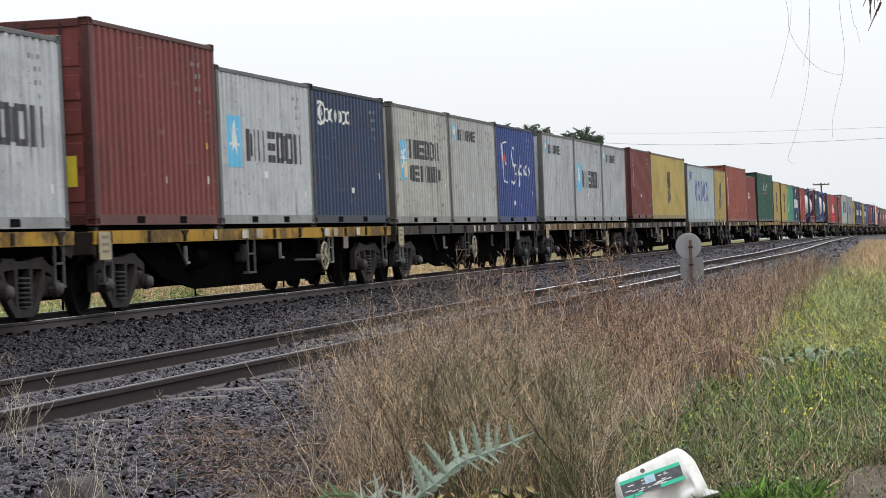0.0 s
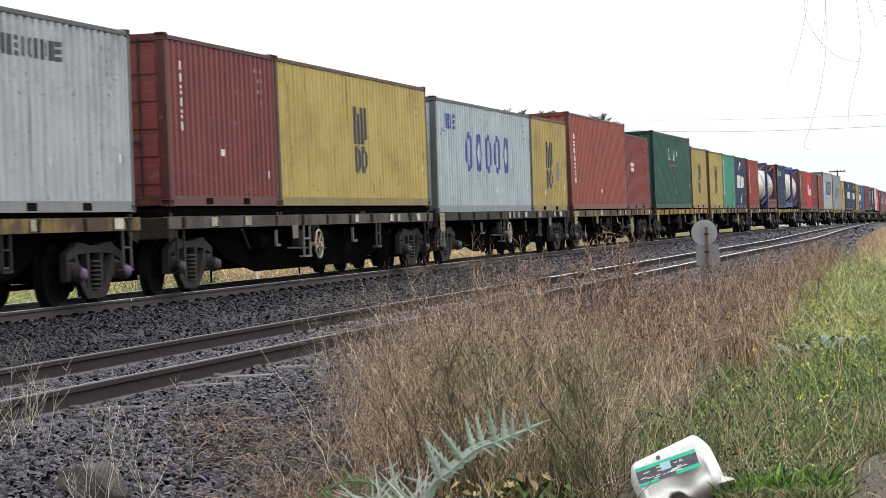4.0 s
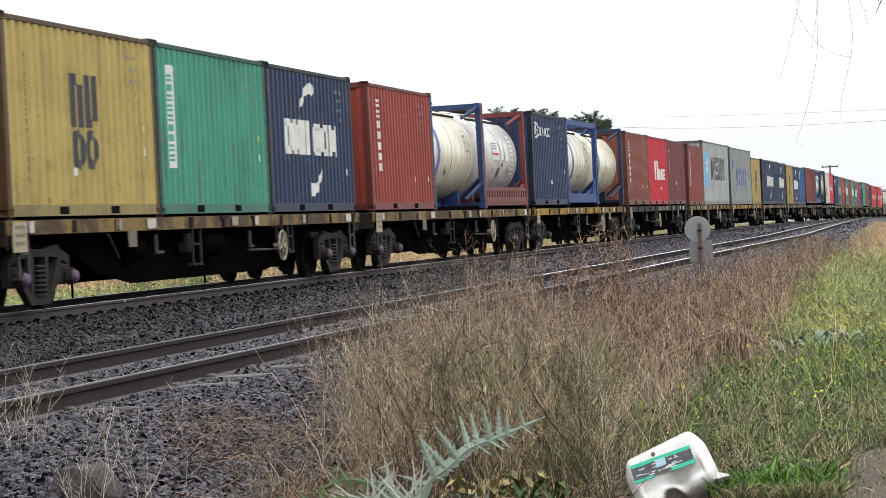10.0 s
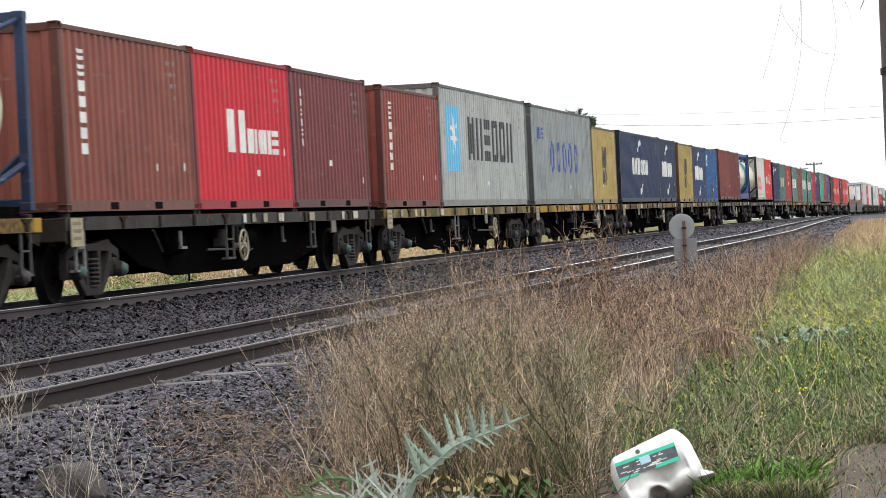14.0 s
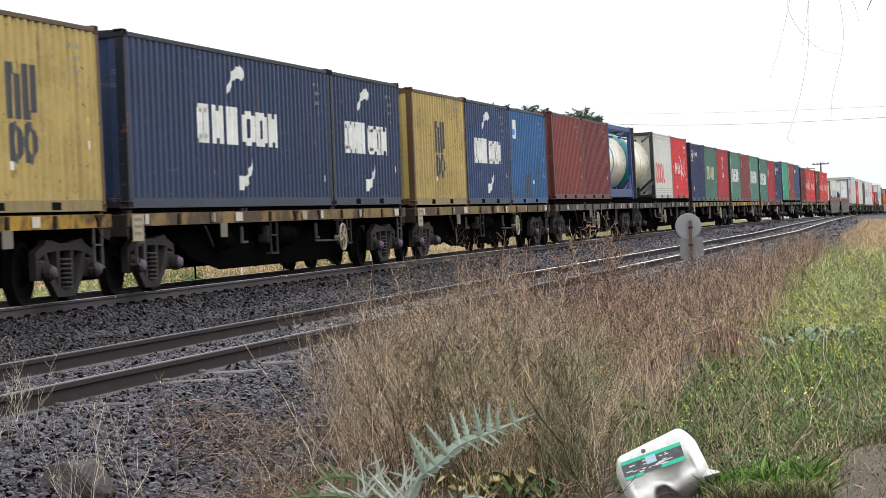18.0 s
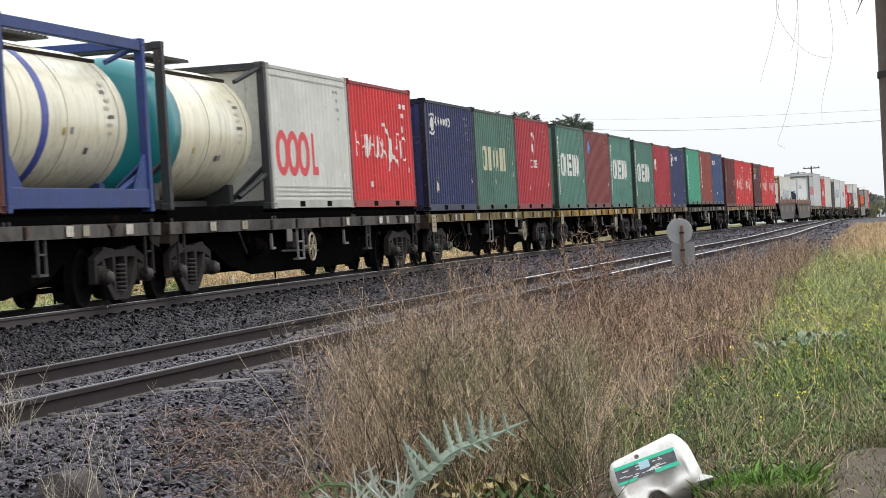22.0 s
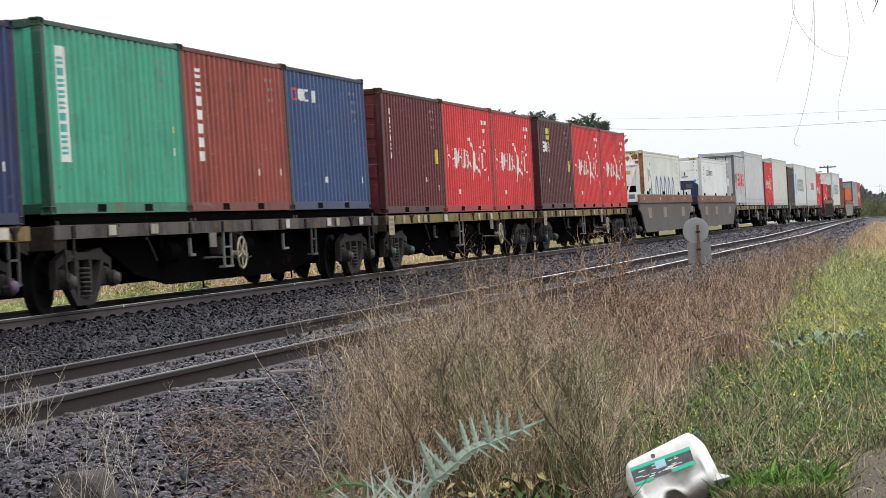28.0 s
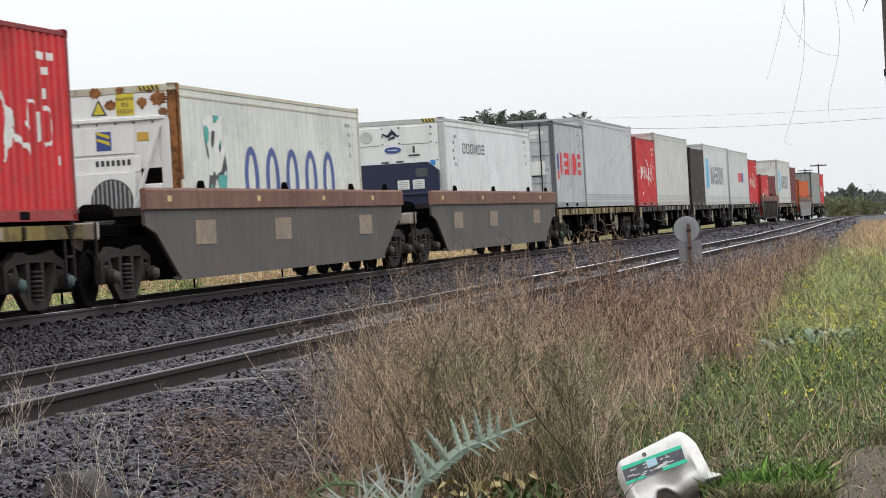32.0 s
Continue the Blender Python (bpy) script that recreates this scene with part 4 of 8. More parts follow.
def flat_wagon(label, rgb, patch, white, seed, bed=False, wheel_x=12.6):
    """A long container flat wagon with two bogies."""
    r = random.Random(seed)
    w = thing("flat_wagon", label, "rail wagon", "wagons of the train")
    mat = sill_paint(rgb, patch)
    a, b, top = -0.16, 18.48, 1.172
    # its near-black edge above the sills stands for the shadow under the containers
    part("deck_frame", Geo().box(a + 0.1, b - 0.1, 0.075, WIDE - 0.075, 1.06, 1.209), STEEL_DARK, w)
    for y, s in ((-0.02, 1), (WIDE + 0.02, -1)):
        g = Geo()
        g.loft([[(x, y, 0.985), (x, y + s * 0.09, 0.985), (x, y + s * 0.09, 1.005), (x, y + s * 0.02, 1.010), (x, y + s * 0.02, top - 0.02), (x, y + s * 0.09, top - 0.015), (x, y + s * 0.09, top), (x, y, top)] for x in (a, b)])
        part("side_sill", g, mat, w)
        for i in range(11 if s > 0 else 0):
            g = Geo()
            x, k = 0.45 + i * 1.74, r.uniform(0.7, 1.5)
            y0, y1 = min(y - s * 0.03, y - s * 0.001), max(y - s * 0.03, y - s * 0.001)
            g.cbox(x, x + 0.09 * k, y0, y1, 0.995, top - 0.01, 0.008)
            if r.random() < 0.3:
                g.loft([[(x - 0.10 * k, yy, top - 0.01), (x + 0.20 * k, yy, top - 0.01), (x + 0.10 * k, yy, 1.085), (x, yy, 1.085)] for yy in (y0 + 0.004, y1)])
            part("stake_pocket", g, STAKE, w)
    if not bed and white is PLATE_WHITE:
        part("number_board", Geo().box(-0.06, 0.42, -0.058, -0.046, 0.77, 1.155), BOARD, w, "stained cream number board")
        for z in (0.86, 0.96, 1.06):
            part("number_bar", Geo().box(0.02, 0.34, -0.062, -0.058, z, z + 0.045), BOARD_INK, w)
    if bed:
        part("raised_deck", Geo().box(a + 0.12, b - 0.12, 0.03, WIDE - 0.03, 1.174, 1.295), STEEL_DARK, w)
    for i in range(7):
        x = r.uniform(0.3, 17.6)
        wd = r.uniform(0.16, 0.42)
        part("reflector" if i % 2 else "data_plate", Geo().box(x, x + wd, -0.05, -0.044, 1.010, 1.155), white if i % 3 else plain("faded_plate", (150, 140, 120), 0.7), w)
    for i in range(1):
        x = r.uniform(1.5, 16.0)
        part("placard_plate", Geo().box(x, x + 0.36, -0.035, -0.02, 0.76, 0.985), plain("faded_plate", (104, 96, 86), 0.7), w)
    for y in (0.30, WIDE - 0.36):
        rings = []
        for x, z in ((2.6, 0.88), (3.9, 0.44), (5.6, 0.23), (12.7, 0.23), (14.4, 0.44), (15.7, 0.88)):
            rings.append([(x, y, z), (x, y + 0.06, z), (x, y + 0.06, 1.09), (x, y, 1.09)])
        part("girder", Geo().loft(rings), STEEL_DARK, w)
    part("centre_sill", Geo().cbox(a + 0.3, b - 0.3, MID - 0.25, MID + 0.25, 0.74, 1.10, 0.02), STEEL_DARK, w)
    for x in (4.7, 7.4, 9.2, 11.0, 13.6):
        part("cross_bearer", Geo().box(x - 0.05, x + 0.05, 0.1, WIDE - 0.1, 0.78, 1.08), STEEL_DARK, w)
    for x, s in ((a, -1), (b, 1)):
        part("headstock", Geo().cbox(min(x, x - s * 0.14), max(x, x - s * 0.14), 0.0, WIDE, 0.84, 1.165, 0.015), STAKE, w)
        part("corner_bracket", Geo().loft([[(x - s * 0.05, yy, 1.03), (x - s * 0.55, yy, 1.03), (x - s * 0.42, yy, 0.88), (x - s * 0.05, yy, 0.80)][::s] for yy in (0.005, 0.02)]), STAKE, w)
        coupler(w, x, s)
        part("brake_hose", Geo().tube((x, MID + 0.35, 0.85), (x + s * 0.2, MID + 0.3, 0.5), 0.025, 6), STEEL_DARK, w)
    for x in (1.35, 16.97):
        bogie(w, x, CAPS[seed % 3])
    handwheel(w, wheel_x, 0.64)
    part("handwheel_bracket", Geo().box(wheel_x - 0.4, wheel_x + 0.4, 0.02, 0.10, 0.95, 1.06).tube((wheel_x, 0.05, 1.0), (wheel_x, 0.05, 0.64), 0.03, 6), STEEL_MID, w)
    part("brake_rod", Geo().tube((wheel_x - 1.6, 0.10, 0.60), (wheel_x, 0.10, 0.58), 0.018, 6).tube((wheel_x, 0.10, 0.58), (wheel_x + 1.2, 0.14, 0.56), 0.018, 6), STEEL_PALE, w)
    part("slack_adjuster", Geo().cbox(wheel_x + 0.45, wheel_x + 0.75, 0.04, 0.20, 0.50, 0.86, 0.03).tube((wheel_x + 0.6, 0.08, 0.86), (wheel_x + 0.2, 0.08, 1.04), 0.03, 6), STEEL_PALE, w)
    part("brake_cylinder", Geo().turned([(0, 0.03), (0.02, 0.17), (0.5, 0.17), (0.55, 0.06), (0.8, 0.05)], (5.0, 0.22, 0.72), "x", 18), STEEL_DARK, w)
    part("air_reservoir", Geo().turned([(0, 0.06), (0.08, 0.2), (1.0, 0.2), (1.08, 0.06)], (8.4, 0.20, 0.74), "x", 18), STEEL_DARK, w)
    for x in (r.uniform(4.0, 6.0), r.uniform(9.5, 11.5)):
        part("bracket", Geo().box(x, x + 0.05, 0.02, 0.06, 0.66, 0.92).box(x, x + r.uniform(0.14, 0.34), 0.02, 0.06, 0.64, 0.68), r.choice(STEP_STEELS), w)
    part("valve", Geo().cbox(7.6, 7.85, 0.08, 0.26, 0.62, 0.92, 0.03), STEEL_MID, w)
    stirrup(w, 0.25, 0.0, 1.05, 0.42, steel=r.choice(STEP_STEELS))
    stirrup(w, 7.6, 0.0, 1.05, 0.42, 0.42, steel=r.choice(STEP_STEELS))
    stirrup(w, 13.2, 0.0, 1.05, 0.50, 0.30, steel=r.choice(STEP_STEELS))
    stirrup(w, 17.75, 0.0, 1.05, 0.42, steel=r.choice(STEP_STEELS))
    part("lever", Geo().tube((3.6, -0.03, 0.95), (4.0, -0.03, 0.62), 0.02, 6), STEEL_MID, w)
    part("brake_pipe", Geo().tube((0.4, 0.10, 1.0), (18.0, 0.10, 1.0), 0.02, 6), STEEL_DARK, w)
    for x in (0.08, 5.98, 6.2, 12.1, 12.3, 18.2):
        part("twist_lock", Geo().cbox(x - 0.06, x + 0.06, 0.02, 0.14, 1.165, 1.227, 0.01), STEEL_MID, w)
    return w


WELL_PLATE = plain("stained_well_plate", (150, 136, 122), 0.8, scale=9, amount=0.9, rust=0.4, wear=0.6, spec=0.05)


def well_wagon(label, w0, s0, s1, w1, paint_rgb, rib=False):
    """A deep well wagon: end platforms from w0 and w1, side sills from s0 to s1."""
    w = thing("well_wagon", label, "rail wagon", "wagons of the train")
    body = plain("well_side_paint", paint_rgb, 0.7, scale=0.8, amount=0.6, grain=12, rust=0.25, streak=0.25, wear=0.35, spec=0.12)
    cap = plain("well_sill_rust", (126, 98, 88), 0.8, scale=0.8, amount=0.9, grain=12, rust=0.5, streak=0.4, spec=0.05)
    for y, s in ((-0.06, 1), (WIDE + 0.06, -1)):
        g = Geo()
        g.loft([[(x, y - s * 0.05, 1.36), (x, y + s * 0.05, 1.36), (x, y + s * 0.05, 1.66), (x, y - s * 0.01, 1.68), (x, y - s * 0.05, 1.64)] for x in (s0, s0 + 0.15, s1 - 0.15, s1)])
        part("top_sill", g, cap, w, "rust-brown top sill")
        pts = [(s0 + 0.02, 1.36), (s0 + 0.05, 1.12), (s0 + 0.55, 1.0), (s0 + 1.6, 0.34), (s1 - 1.9, 0.34), (s1 - 0.55, 0.95), (s1 - 0.02, 1.12), (s1, 1.36)]
        part("side_web", Geo().loft([[(x, y, z) for x, z in pts], [(x, y + s * 0.05, z) for x, z in pts]]), body, w)
        part("bottom_chord", Geo().box(s0 + 1.6, s1 - 1.9, min(y - s * 0.02, y + s * 0.12), max(y - s * 0.02, y + s * 0.12), 0.28, 0.345), body, w)
        if rib:
            x = s0 + 1.8
            while x < s1 - 1.9:
                part("rib", Geo().box(x, x + 0.1, min(y - s * 0.07, y), max(y - s * 0.07, y), 0.35, 1.36), body, w)
                x += 1.1
    for x in (s0 + 2.5, s0 + 7.2, s1 - 4.0):
        part("data_plate", Geo().box(x, x + 1.1, -0.072, -0.064, 0.80, 1.18), WELL_PLATE, w)
    for x in (s0 + 1.0, s0 + 6.0, s0 + 10.5, s1 - 3.0):
        part("reflector", Geo().box(x, x + 0.2, -0.118, -0.112, 1.47, 1.56), plain("amber_plate", (200, 176, 120), 0.6), w)
    for x in (s0 + 2.9, s0 + 8.0, s1 - 4.5, s1 - 1.5):
        part("guide_bracket", Geo().loft([[(x, -0.06, 1.66), (x + 0.3, -0.06, 1.66), (x + 0.3, -0.03, 1.80), (x + 0.1, -0.03, 1.80)], [(x, 0.0, 1.66), (x + 0.3, 0.0, 1.66), (x + 0.3, 0.0, 1.80), (x + 0.1, 0.0, 1.80)]]), STEEL_DARK, w)
    part("well_floor", Geo().box(s0 + 1.6, s1 - 1.9, 0.05, WIDE - 0.05, 0.30, 0.36), STEEL_DARK, w)
    for x0, x1, s in ((w0, s0 + 1.0, -1), (s1 - 1.0, w1, 1)):
        part("end_platform", Geo().cbox(x0, x1, 0.25, WIDE - 0.25, 0.98, 1.16, 0.02), STEEL_DARK, w)
        part("headstock", Geo().cbox(x0 if s < 0 else x1 - 0.12, x0 + 0.12 if s < 0 else x1, 0.0, WIDE, 0.95, 1.2, 0.02), plain("faded_plate", (150, 140, 128), 0.7), w)
        coupler(w, x0 if s < 0 else x1, s)
        part("grab_rail", Geo().tube((x0 if s < 0 else x1, 0.02, 1.2), (x0 if s < 0 else x1, 0.02, 0.6), 0.02, 6), STEEL_MID, w)
    for x, s in ((s0 + 2.0, -1), (s1 - 2.0, 1)):
        part("well_bulkhead", Geo().box(x - 0.03, x + 0.03, 0.0, WIDE, 0.36, 1.30), STEEL_DARK, w)
        part("end_stiffener", Geo().box(x + s * 0.03 - 0.03, x + s * 0.03 + 0.03, 0.0, WIDE, 1.30, 1.42), STEEL_MID, w)
    xa = w0 + 0.5
    part("air_reservoir", Geo().turned([(0, 0.05), (0.06, 0.15), (0.85, 0.15), (0.91, 0.05)], (xa + 0.6, 0.55, 1.32), "x", 16), STEEL_DARK, w)
    part("brake_valve", Geo().cbox(xa + 0.2, xa + 0.45, 0.9, 1.2, 1.16, 1.55, 0.03), STEEL_MID, w)
    part("brake_valve", Geo().cbox(xa + 0.9, xa + 1.2, 1.25, 1.6, 1.16, 1.48, 0.03), STEEL_DARK, w)
    part("cut_out_cock", Geo().tube((xa + 0.1, 0.62, 1.16), (xa + 0.1, 0.62, 1.42), 0.03, 8).tube((xa + 0.1, 0.62, 1.42), (xa + 0.1, 0.45, 1.36), 0.025, 8), STEEL_PALE, w)
    part("air_pipe", Geo().tube((xa + 0.3, 1.05, 1.50), (xa + 0.75, 0.70, 1.38), 0.025, 8).tube((xa, 0.35, 1.20), (xa + 1.3, 0.35, 1.20), 0.025, 8), STEEL_MID, w)
    for y in (0.3, 0.75, 1.5, 2.0):
        part("tread_plate", Geo().cbox(w0 + 0.15, w0 + 1.6, y, y + 0.30, 1.162, 1.185, 0.006), STEEL_MID, w)
    bogie(w, (w0 + s0 + 1.1) / 2 + 0.1)
    bogie(w, (w1 + s1 - 1.1) / 2 - 0.1)
    return w


# ---- the train: what each container shows on its side ----
INK = {"W": WHITE_DECAL, "K": BLACK_DECAL, "B": plain("blue_marking", (52, 74, 138), 0.55), "S": plain("sky_marking", (96, 178, 214), 0.55), "R": plain("red_marking", (206, 52, 60), 0.55),
       "Y": plain("yellow_marking", (206, 186, 50), 0.55), "C": plain("cream_marking", (196, 190, 160), 0.6, rust=0.1), "G": plain("grey_marking", (120, 122, 122), 0.6), "N": plain("green_marking", (70, 150, 90), 0.6),
       "D": plain("dark_patch", (44, 62, 78), 0.6), "L": plain("light_blue_marking", (58, 140, 205), 0.55), "T": plain("teal_marking", (70, 160, 150), 0.6)}


def mark(c, L, H, what, flat=False):
    """Draws the marks named in what on the near side."""
    h = H / 2.591
    k = L / 6.058
    small = any(w in what for w in ("navy", "bird", "column", "dots", "msc", "plate", "small", "dancer"))

    def draw(name, inside, box, key, lift=0.004, dz=0.022):
        decal(name, raster(inside, *box, dz), INK[key], c, L, flat, lift, 0.002)

    def ink(name, rects, key, lift=0.004):
        decal(name, rects, INK[key], c, L, flat, lift, tol=0.12 if name in ("lettering", "stencil") and small else 0.02)

    for w in what.split():
        if w == "star":
            ink("emblem", [(0.55, 1.35, 0.95 * h, 1.80 * h)], "S", 0.003)
            ink("emblem", star_rects(0.95, 1.38 * h, 0.34), "W", 0.006)
            ink("lettering", glyph_rects("nhecoh", 1.75, 1.07 * h, 3.7, 0.54 * h), "K")
        elif w == "star40":
            ink("emblem", [(0.9, 2.6, 0.75 * h, 2.15 * h)], "S", 0.003)
            ink("emblem", star_rects(1.75, 1.5 * h, 0.55), "W", 0.006)
            ink("lettering", glyph_rects("nhecoh", 3.6, 1.02 * h, 6.6, 0.95 * h), "K")
        elif w == "sealand":
            ink("emblem", [(0.75, 1.35, 0.95, 1.80)], "S", 0.003)
            ink("emblem", star_rects(1.05, 1.45, 0.3), "W", 0.006)
            ink("lettering", glyph_rects("nhecoh", 1.75, 1.42, 3.2, 0.42) + glyph_rects("oeihnhn", 1.75, 0.92, 3.4, 0.36), "K")
            ink("stain", [(1.0, 1.4, 1.0, 1.35)], "C", 0.007)
        elif w == "small":
            ink("emblem", [(0.5, 0.85, 1.98, 2.34)], "S", 0.003)
            ink("emblem", star_rects(0.675, 2.16, 0.14, 12), "W", 0.006)
            ink("lettering", glyph_rects("nhecohnie", 1.05, 1.98, 2.3, 0.26), "K")
        elif w == "navy":
            draw("emblem", oval_rings((0.72, 0.86), 2.08, 0.44, 0.46, 0.08), (0.45, 1.15, 1.8, 2.35), "W")
            draw("lettering", oval_rings([1.25 + 0.34 * i for i in range(6)], 2.06, 0.27, 0.26, 0.07), (1.05, 3.2, 1.9, 2.25), "W")
        elif w == "bird":
            draw("emblem", oval_rings((0.75, 0.92), 2.02, 0.5, 0.5, 0.08), (0.45, 1.25, 1.7, 2.35), "W")
            draw("lettering", oval_rings([1.35 + 0.30 * i for i in range(6)], 2.10, 0.25, 0.22, 0.06), (1.15, 3.1, 1.9, 2.25), "W")
            ink("patch", disc_rects(1.15, 0.56, 0.13, 6), "C")
        elif w == "scribble":
            draw("emblem", brush([(0.95, 2.05, 0.02, 1.02, 1.1, 0.03), (1.02, 1.1, 0.03, 1.6, 1.05, 0.02), (1.7, 2.05, 0.015, 1.75, 1.25, 0.02), (1.0, 2.08, 0.015, 1.6, 2.12, 0.015), (1.15, 1.75, 0.05, 1.5, 1.55, 0.03)]), (0.85, 1.85, 0.95, 2.2), "W")
            ink("emblem", [(1.2, 1.5, 1.6, 1.78)], "R", 0.007)
            loops = crescent(2.6, 1.78, 0.22, 20, 230, 0.02, 0.045) + crescent(2.5, 1.30, 0.28, 100, -170, 0.045, 0.02)
            for i, x in enumerate((2.95, 3.35, 3.8, 4.2, 4.65, 5.05)):
                loops += crescent(x, 1.42, 0.13, 0, 330, 0.025, 0.03, 8) if i % 2 == 0 else [(x - 0.08, 1.28, 0.025, x, 1.62, 0.03), (x, 1.62, 0.03, x + 0.12, 1.30, 0.02)]
            loops += [(3.45, 0.98, 0.02, 3.62, 2.0, 0.035), (4.4, 1.3, 0.03, 4.45, 1.75, 0.02)]
            draw("lettering", brush(loops), (2.1, 5.35, 0.9, 2.15), "W")
            ink("patch", [(3.5, 3.7, 0.35, 0.5)], "N")
        elif w == "msc":
            a = L / 2 - 0.62
            ink("lettering", [(a + i * 0.29, a + i * 0.29 + 0.23, 1.20 + 0.10 * (i == 3), 1.92 - 0.14 * (i == 1)) for i in range(4)] + [(a + 0.2, a + 0.29, 1.76, 1.92), (a + 0.78, a + 0.87, 1.20, 1.32)], "K")
            draw("lettering", oval_rings((a + 0.30, a + 0.82), 0.90, 0.52, 0.54, 0.20), (a, a + 1.1, 0.6, 1.2), "K")
            ink("lettering", column_rects(14, 0.75, 0.45, 0.12, 1.7, 3), "K")
        elif w == "mscgrey":
            ink("patch", [(L / 2 + 1.15, L / 2 + 1.6, 0.85, 1.4)], "G")
        elif w == "cosco40":
            draw("lettering", oval_rings((3.8, 5.0, 6.2, 7.4, 8.6), 1.42, 0.80, 0.94, 0.24), (3.3, 9.1, 0.9, 1.95), "B")
            ink("emblem", glyph_rects("hce", 1.0, 1.9, 1.3, 0.34) + arc_rects(0.85, 1.7, 0.2, 0, 180, 0.05, 6), "B")
        elif w == "cosco40r":
            draw("lettering", oval_rings((4.1, 5.45, 6.8, 8.15, 9.5), 1.42, 0.90, 1.12, 0.24), (3.5, 10.1, 0.80, 2.05), "B")
            torn = lambda k, t: (lambda x, z: noise.noise((x * 3.2, z * 2.6, k)) > t and 1.5 < x - 0.1 * math.sin(z * 5) < 2.5)
            draw("sticker", torn(1.0, -0.18), (1.4, 2.7, 1.0, 2.45), "W", 0.004, 0.03)
            draw("stain", torn(2.0, 0.02), (1.4, 2.7, 1.2, 2.2), "K", 0.007, 0.03)
            draw("stain", torn(5.0, 0.24), (1.4, 2.7, 1.0, 2.45), "T", 0.010, 0.03)
        elif w == "column":
            ink("lettering", column_rects(7, 0.72, 0.80, 0.27, 1.52, int(L * 10) + len(what)), "W")
        elif w == "dots":
            ink("lettering", column_rects(6, 0.7, 1.15, 0.19, 1.1, 8), "W")
        elif w == "sticker":
            ink("sticker", [(1.2, 1.85, 1.3, 1.6)], "W")
            ink("sticker", [(1.2, 1.85, 1.43, 1.48)], "R", 0.007)
        elif w == "two_line":
            draw("lettering", brush([(L / 2 - 1.2 + 0.34 * i, 1.90, 0.03, L / 2 - 1.2 + 0.34 * i + (0.12 if i % 3 == 1 else 0.0), 2.30 - 0.04 * (i % 2), 0.03) for i in range(8)] + crescent(L / 2 - 1.25, 2.1, 0.18, 60, 290, 0.03, 0.03)), (L / 2 - 1.6, L / 2 + 1.5, 1.8, 2.4), "W")
            ink("underline", [(L / 2 - 1.4, L / 2 + 1.4, 1.66, 1.69)], "R")
        elif w == "plate":
            ink("plate", [(0.55, 0.95, 0.7, 2.25)], "W", 0.003)
            ink("lettering", column_rects(9, 0.63, 0.8, 0.24, 1.35, 2), "T", 0.007)
        elif w == "crescent":
            ink("lettering", glyph_rects("cnh", L / 2 - 2.0 * min(k, 1.3), 1.03, 1.9 * min(k, 1.3), 0.62, 0.08, 1.32) + glyph_rects("con", L / 2 + 0.05, 1.03, 1.8 * min(k, 1.3), 0.58, 0.08, 1.32), "W")
            draw("emblem", brush(crescent(L / 2 - 0.1, 1.46, 0.78, 165, 78, 0.015, 0.12)), (L / 2 - 1.4, L / 2 + 0.4, 1.3, 2.5), "W")
            draw("emblem", brush(crescent(L / 2 - 0.1, 1.16, 0.76, -96, -14, 0.12, 0.015)), (L / 2 - 0.4, L / 2 + 1.2, 0.15, 1.25), "W")
        elif w == "kline":
            ink("lettering", glyph_rects("h", 2.0, 0.95, 1.2, 0.72) + glyph_rects("inhe", 3.1, 0.95, 2.1, 0.42, 0.12), "W")
        elif w == "rings":
            draw("lettering", oval_rings((0.78, 1.55, 2.32), 1.0, 0.90, 0.82, 0.25), (0.3, 2.85, 0.55, 1.45), "R")
            ink("lettering", [(2.95, 3.12, 0.62, 1.40), (3.12, 3.40, 0.62, 0.78)], "R")
        elif w == "dancer":
            tall = []
            for i, x in enumerate((0.62, 0.84, 1.08, 1.30, 1.52, 1.74, 1.96, 2.16, 2.38, 2.60)):
                top = 1.56 if i < 2 else 1.47
                tall.append((x, 1.06 + 0.03 * (i % 2), 0.034, x + (0.10 if i % 3 == 2 else 0.0), top, 0.034))
                if i % 2:
                    tall.append((x - 0.20, 1.22 + 0.12 * (i % 3), 0.02, x, 1.26, 0.02))
            draw("lettering", brush(tall), (0.5, 2.8, 0.95, 1.65), "W")
            sweep = crescent(2.72, 1.22, 0.22, 100, -60, 0.02, 0.03) + crescent(4.55, 1.40, 0.18, 60, 250, 0.02, 0.035) + crescent(4.30, 1.12, 0.16, 80, -60, 0.035, 0.025) + crescent(5.10, 1.26, 0.24, 95, -95, 0.03, 0.03)
            draw("lettering", brush(sweep + [(4.82, 1.08, 0.03, 4.82, 1.42, 0.035), (2.92, 1.42, 0.02, 3.34, 1.00, 0.03)]), (2.6, 5.45, 0.85, 1.65), "W")
            draw("emblem", brush([(3.06, 1.76, 0.03, 3.36, 1.72, 0.055), (3.36, 1.72, 0.04, 3.60, 1.46, 0.035), (3.56, 1.50, 0.05, 3.86, 1.30, 0.10), (3.70, 1.36, 0.10, 3.62, 1.06, 0.15), (3.62, 1.10, 0.12, 3.48, 0.78, 0.015),
                                  (3.80, 1.14, 0.06, 4.30, 0.98, 0.03), (4.30, 1.00, 0.03, 4.44, 0.92, 0.07)]), (2.95, 4.6, 0.72, 1.85), "W", 0.006)
            ink("stencil", [(4.85, 5.12, 2.14, 2.24), (5.18, 5.45, 2.14, 2.24), (5.05, 5.22, 1.94, 2.04), (5.05, 5.13, 1.62, 1.76)], "W")
        elif w == "flagline":
            ink("lettering", glyph_rects("oninnin", 1.0, 1.02, 3.4, 0.62, 0.12), "C")
        elif w == "flagwhite":
